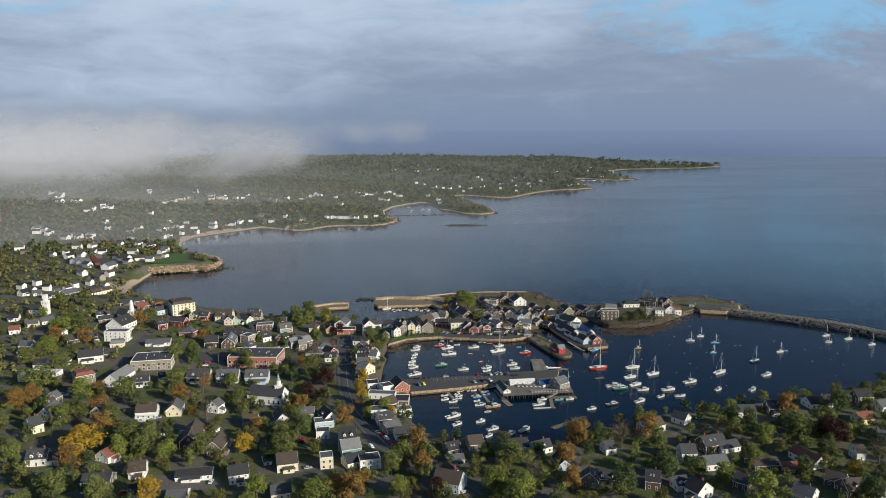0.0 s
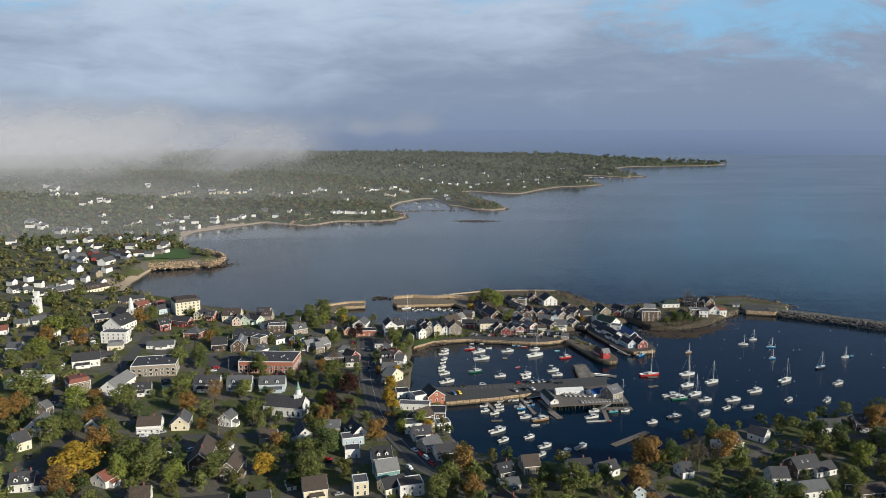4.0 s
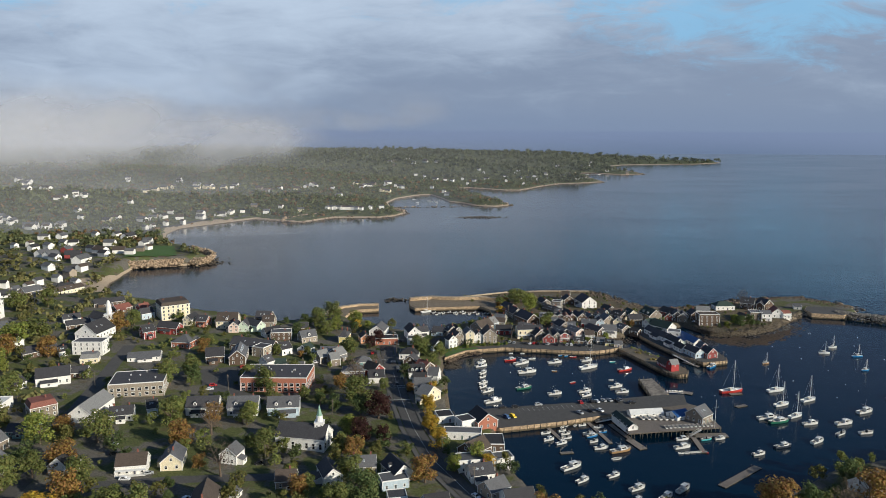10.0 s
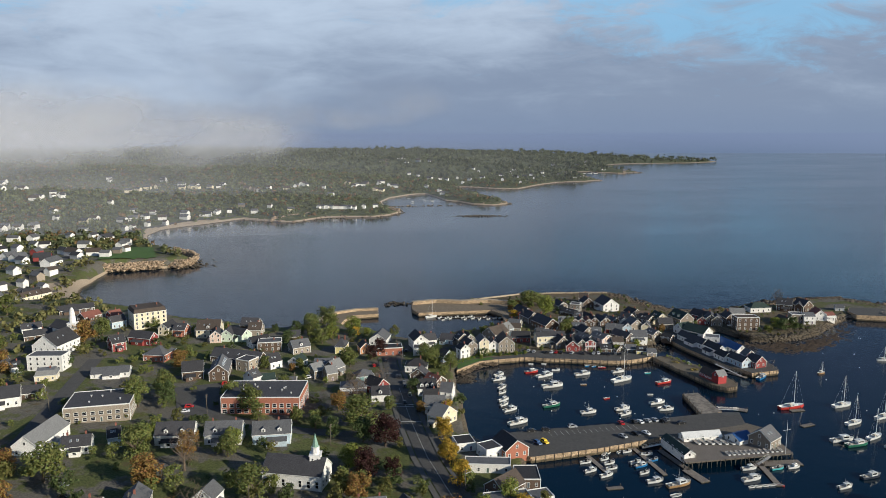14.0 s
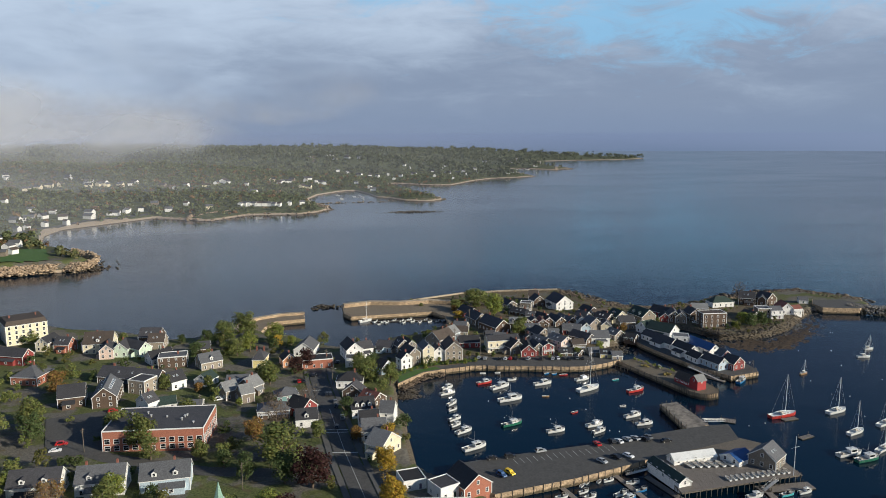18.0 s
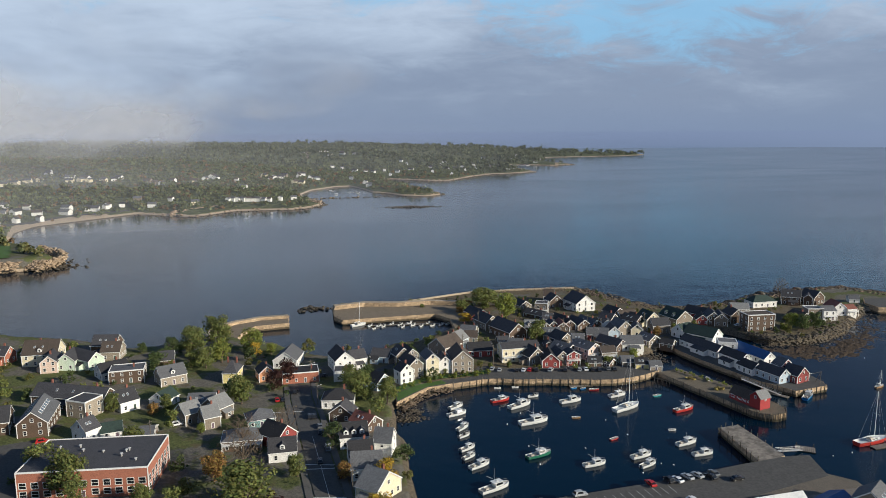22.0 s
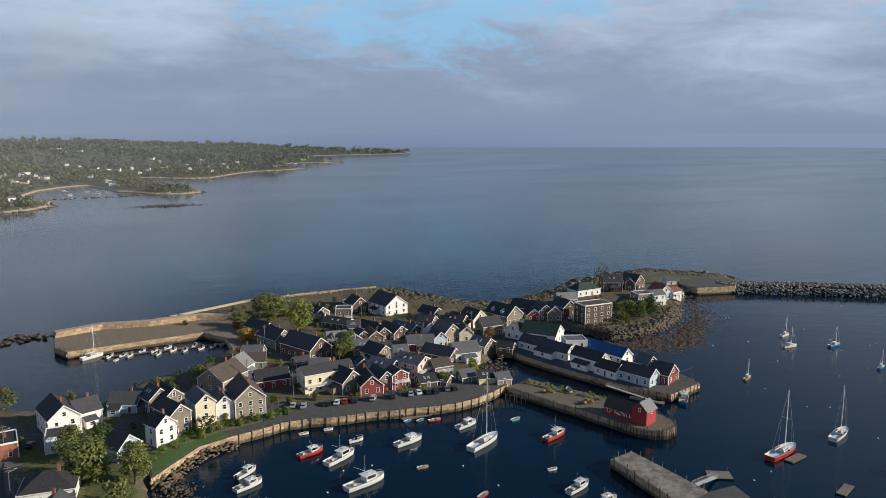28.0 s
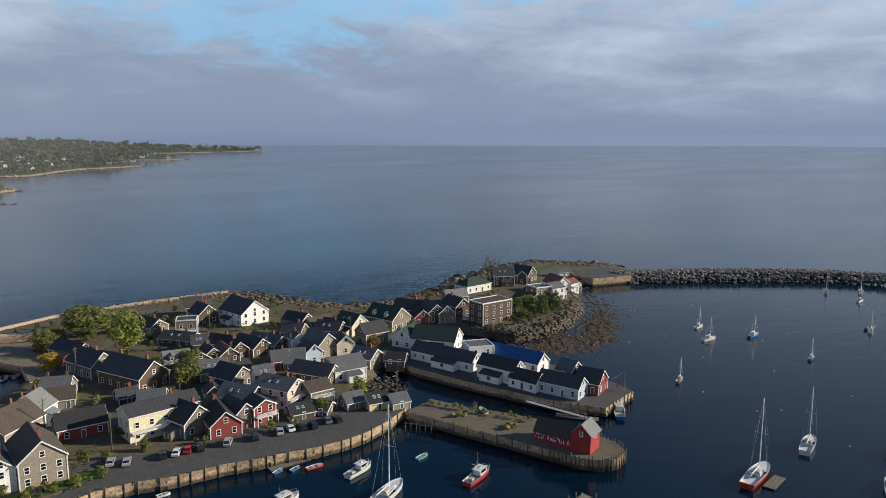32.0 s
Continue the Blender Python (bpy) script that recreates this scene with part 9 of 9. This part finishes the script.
b.v = [tuple(q) for q in np.stack([gx, gy, gz], -1).reshape(-1, 3)]
nx = len(xs)
top = np.maximum.reduce([gz[:-1, :-1], gz[1:, :-1], gz[:-1, 1:], gz[1:, 1:]])
for k, i in np.argwhere(top > -0.05):
    b.f.append((k * nx + i, k * nx + i + 1, (k + 1) * nx + i + 1, (k + 1) * nx + i))
b.m = [0] * len(b.f)
tagged(new("weed_flats", b.mesh("weed_flats", [surface("tidal_weed", (0.062, 0.043, 0.026), 0.8, 0.7, 0.6, 0.5, 0.8, spec=0.25)])), "brown weed flats laid bare by the low tide", "seaweed", "", "stuff")
mass("shore_rocks", c, r, ROCK, "tan and grey boulders along the shore", "rocks", 0.5, 0.35, 1, 4)
mass("weedy_rocks", c2, r2, WEED, "dark weed-covered rocks at the tide line", "rocks", 0.42, 0.35, 1, 5)

# the dry-stone sea wall of pale blocks on the open side of the neck
c, r = [], []
for x, y in along([(x - 1.5, y - 5.0) for x, y in SHORE_SEA[:4]], 0.9):
    for k in range(7):
        c.append((x + rng.uniform(-0.6, 0.6), y + rng.uniform(-0.9, 0.9), 1.9 + k * 0.33))
        r.append(rng.uniform(0.4, 0.65))
mass("sea_wall", c, r, PALESTONE, "dry-stone sea wall of pale granite blocks", "wall", 0.8, 0.22, 1, 9)

wall_line = [(x - 1.5, y - 5.0) for x, y in [SHORE_C[4], SHORE_C[5]] + SHORE_SEA[1:4]]
wb = Build()
for (ax, ay), (bx, by) in zip(wall_line[:-1], wall_line[1:]):
    wb.prism(stack(0.5, [(ax, ay - 0.7), (bx, by - 0.7), (bx, by + 0.5), (ax, ay + 0.5)]), stack(4.1, [(ax, ay - 0.5), (bx, by - 0.5), (bx, by + 0.3), (ax, ay + 0.3)]))
tagged(new("wall_north", wb.mesh("wall_north", [PALESTONE])), "low dry-stone wall of pale granite above the shore", "wall", "", "structure")

# pale cliffs and sea walls across the bay
c, r = [], []
for x, y in along(SHORE_FAR, 7.0):
    for k in range(2):
        px, py = x + rng.uniform(-7, 7), y + rng.uniform(-4, 10)
        c.append((px, py, max(0.3, min(ground_at(px, py), 4.0))))
        r.append(rng.uniform(1.0, 2.8))
FARROCK = surface("far_tan_rock", (0.30, 0.225, 0.150), 0.9, 0.25, 0.4, 0.5, 0.3, islands=0.55)
tide_band(FARROCK, 1.2)
# the bare rock of the headlands stands higher
for line, tall, deep in ((ROCK_POINT, 6.5, 16), (HEADLAND_ROCKS, 8.5, 13), (HEADLAND_WALL, 9.0, 8)):
    for x, y in along(line, 2.6):
        for k in range(24):
            o = rng.uniform(0, 1)
            px, py = x + rng.uniform(-2, 2), y + o * deep
            c.append((px, py, 0.2 + tall * math.sqrt(o) * rng.uniform(0.75, 1.0)))
            r.append(rng.uniform(0.8, 1.9))
mass("far_shore_rocks", c, r, FARROCK, "pale tan rocks along the far shore", "rocks", 0.5, 0.35, 1, 6)

# woods on the hills beyond the bay and thickets behind the town
HOUSES = np.array([(o.location.x, o.location.y) for o in scene.objects if o.name.startswith(("cottage", "house", "church"))])


def woods(name, n, box, size, mat, label, seed, clear=15.0, low=3.0):
    rr = np.random.default_rng(seed)
    xy = np.stack([rr.uniform(box[0], box[1], n), rr.uniform(box[2], box[3], n)], 1)
    z = land_height(xy[:, 0], xy[:, 1])
    d = edge_distance(xy[:, 0], xy[:, 1], SHORE)
    near = np.array([np.min((HOUSES[:, 0] - x) ** 2 + ((HOUSES[:, 1] - y + clear * 0.6) * 0.7) ** 2) for x, y in xy])
    # nothing tall stands before a house front
    open_front = np.array([not np.any((np.abs(HOUSES[:, 0] - x) < 8) & (HOUSES[:, 1] > y) & (HOUSES[:, 1] - y < 26)) for x, y in xy])
    ok = (z > low) & (d > 14) & (near > clear ** 2) & open_front & (edge_distance(xy[:, 0], xy[:, 1], LAWN) < -6)
    xy, z = xy[ok], z[ok]
    rad = rr.uniform(size[0], size[1], len(xy))
    c = np.stack([xy[:, 0], xy[:, 1], z + rad * rr.uniform(0.5, 1.0, len(xy))], 1)
    return clumps(name, c, rad, mat, label, rr)


def clumps(name, centres, radii, mat, label, rr, per=20):
    """Far crowns: ragged heads of overlapping leaf sprays, in one mesh."""
    n = len(centres)
    d = rr.normal(0, 1, (n, per, 3))
    d[:, :, 2] = np.abs(d[:, :, 2]) * 0.9 - 0.25
    d /= np.linalg.norm(d, axis=2, keepdims=True)
    lobes = rr.normal(0, 0.33, (n, 5, 3)) * np.array([1, 1, 0.7])
    at = np.take_along_axis(lobes, rr.integers(0, 5, (n, per))[:, :, None], 1) + d * rr.uniform(0.5, 0.85, (n, per, 1))
    squeeze = np.stack([rr.uniform(0.8, 1.2, n), rr.uniform(0.8, 1.2, n), rr.uniform(0.8, 1.3, n)], 1)[:, None, :]
    at = at * squeeze * radii[:, None, None] + np.asarray(centres)[:, None, :]
    t = d + rr.normal(0, 0.3, d.shape)
    t /= np.linalg.norm(t, axis=2, keepdims=True)
    u = np.cross(t, rr.normal(0, 1, d.shape))
    u /= np.linalg.norm(u, axis=2, keepdims=True)
    w = np.cross(t, u)
    k = rr.uniform(0.26, 0.46, (n, per, 1)) * radii[:, None, None]
    v = np.stack([at - u * k - w * k * 0.4, at - w * k, at + u * k, at + w * k], 2).reshape(-1, 3)
    me = bpy.data.meshes.new(name)
    nq = len(v) // 4
    me.vertices.add(len(v))
    me.vertices.foreach_set("co", v.reshape(-1).astype(np.float32))
    me.loops.add(len(v))
    me.loops.foreach_set("vertex_index", np.arange(len(v), dtype=np.int32))
    me.polygons.add(nq)
    me.polygons.foreach_set("loop_start", (np.arange(nq) * 4).astype(np.int32))
    me.materials.append(mat)
    me.update(calc_edges=True)
    return tagged(new(name, me), label, "woods", "", "stuff")


def wood_leaf(name, tint):
    return sheer(surface(name, tint, 0.9, 0.11, 0.65, 0.5, 0.0, islands=0.5, hue=0.035, spec=0.1), 0.25)


woods("far_woods", 17000, (-1400, 805, 989, 2358), (2.6, 5.4), wood_leaf("wood_green", (0.118, 0.132, 0.062)), "mixed green woods on the hills across the bay", 21, clear=11.0)
woods("far_autumn_trees", 3200, (-1495, 575, 989, 2185), (2.2, 4.6), wood_leaf("wood_autumn", (0.190, 0.125, 0.062)), "scattered russet and gold trees in the woods", 22, clear=11.0)
woods("hill_woods", 7000, (-2400, 1495, 2242, 4198), (5.0, 11.0), wood_leaf("wood_dark", (0.100, 0.112, 0.062)), "dark unbroken woods on the far cape", 23, clear=18)
woods("town_edge_woods", 4200, (-1035, -264, 207, 1100), (2.0, 4.2), wood_leaf("wood_town", (0.160, 0.152, 0.060)), "trees massed behind the town houses", 24, clear=10)


def grove(name, spots, mat, label, seed, lowest=-9.0):
    """Crowns of many leaf clumps on short stems, in one mesh, for the planting between the houses."""
    rr = np.random.default_rng(seed)
    out_v, stems = [], Build()
    for x, y, wide, high in spots:
        g = max(ground_at(x, y), lowest)
        leaves = int(min(600, 50 * wide + 50))
        n = 13
        a, h = rr.uniform(0, 6.28, n), rr.uniform(-0.8, 1.0, n)
        rad = np.sqrt(np.maximum(0.05, 1 - (h * 0.9) ** 2)) * rr.uniform(0.3, 0.9, n)
        blob = np.stack([np.cos(a) * rad, np.sin(a) * rad, h], 1)
        k = rr.integers(0, n, leaves)
        d = rr.normal(0, 1, (leaves, 3))
        d /= np.linalg.norm(d, axis=1, keepdims=True)
        c = blob[k] + d * rr.uniform(0.22, 0.46, (leaves, 1))
        c = c * np.array([wide / 2.4, wide / 2.4, high * 0.36]) + np.array([x, y, g + high * 0.58])
        t = d + rr.normal(0, 0.5, (leaves, 3))
        t /= np.linalg.norm(t, axis=1, keepdims=True)
        u = np.cross(t, rr.normal(0, 1, (leaves, 3)))
        u /= np.linalg.norm(u, axis=1, keepdims=True)
        w = np.cross(t, u)
        s = rr.uniform(0.032, 0.058, (leaves, 1)) * wide * (400.0 / leaves) ** 0.5
        out_v.append(np.stack([c - u * s - w * s * 0.4, c - w * s, c + u * s, c + w * s], 1))
    v = np.concatenate(out_v).reshape(-1, 3)
    me = bpy.data.meshes.new(name)
    me.vertices.add(len(v))
    me.vertices.foreach_set("co", v.reshape(-1).astype(np.float32))
    nq = len(v) // 4
    me.loops.add(len(v))
    me.loops.foreach_set("vertex_index", np.arange(len(v), dtype=np.int32))
    me.polygons.add(nq)
    me.polygons.foreach_set("loop_start", (np.arange(nq) * 4).astype(np.int32))
    me.materials.append(mat)
    me.update(calc_edges=True)
    return tagged(new(name, me), label, "trees", "", "stuff")


def open_spots(n, box, seed, size, lines):
    """Places clear of houses, streets and water."""
    rr = random.Random(seed)
    near = HOUSES
    got = []
    road = np.array([p for line in lines for p in along(line, 4.0)])
    for _ in range(n * 14):
        x, y = rr.uniform(box[0], box[1]), rr.uniform(box[2], box[3])
        w = rr.uniform(*size)
        if np.min((near[:, 0] - x) ** 2 + (near[:, 1] - y) ** 2) < (5.5 + w * 0.42) ** 2 or np.min((road[:, 0] - x) ** 2 + (road[:, 1] - y) ** 2) < (4.5 + w * 0.3) ** 2:
            continue
        if ground_at(x, y) < 2.6 or any((x - p[0]) ** 2 + (y - p[1]) ** 2 < (0.31 * (w + p[2])) ** 2 for p in got):
            continue
        got.append((x, y, w, w * rr.uniform(0.75, 1.05)))
        if len(got) >= n:
            break
    return got


STREETS = (MAIN, CROSS_STREET, HALL_STREET, SHORE_ROAD, LANE_NEAR, FRONT_STREET, SCHOOL_ROAD, PARKING)
left = open_spots(430, (-420, -20, 330, 690), 31, (2.2, 8.5), STREETS)
right = open_spots(520, (-20, 420, 290, 505), 32, (5.0, 11.0), STREETS)
lower = open_spots(150, (-330, 0, 290, 470), 34, (6.5, 11.0), STREETS)
neck = open_spots(190, (-70, 215, 632, 790), 33, (1.4, 4.2), (QUAY_FRONT, NECK_LANE))
neck = [q for q in neck if max(edge_distance(np.array([q[0]]), np.array([q[1]]), pier)[0] for pier in (PIER_EAST, PIER_WEST)) < -3]
hedges = [(x + random.Random(int(x * 9)).uniform(-1, 1), y, w, w * 0.8) for x, y, w in [(x, y, 1.2 + 1.4 * ((k * 37) % 10) / 10) for k, (x, y) in enumerate(along(WHARF_HEDGE, 2.0) + along(GARDEN, 2.6) + along([(x + 1.5, y - 2.0) for x, y in GARDEN], 3.5))]]
both = left + right + lower + neck
grove("garden_trees", both[0::3], LEAVES["g"], "green garden trees between the houses", 41)
grove("olive_trees", both[1::3], leaf("olive_leaves", (0.160, 0.155, 0.045)), "olive and yellowing garden trees between the houses", 42)
grove("garden_hedges", hedges, LEAVES["l"], "low green and yellow bushes along the gardens and the old wharf", 44, 3.0)
grove("dark_trees", both[2::3], LEAVES["d"], "deep green garden trees between the houses", 43)
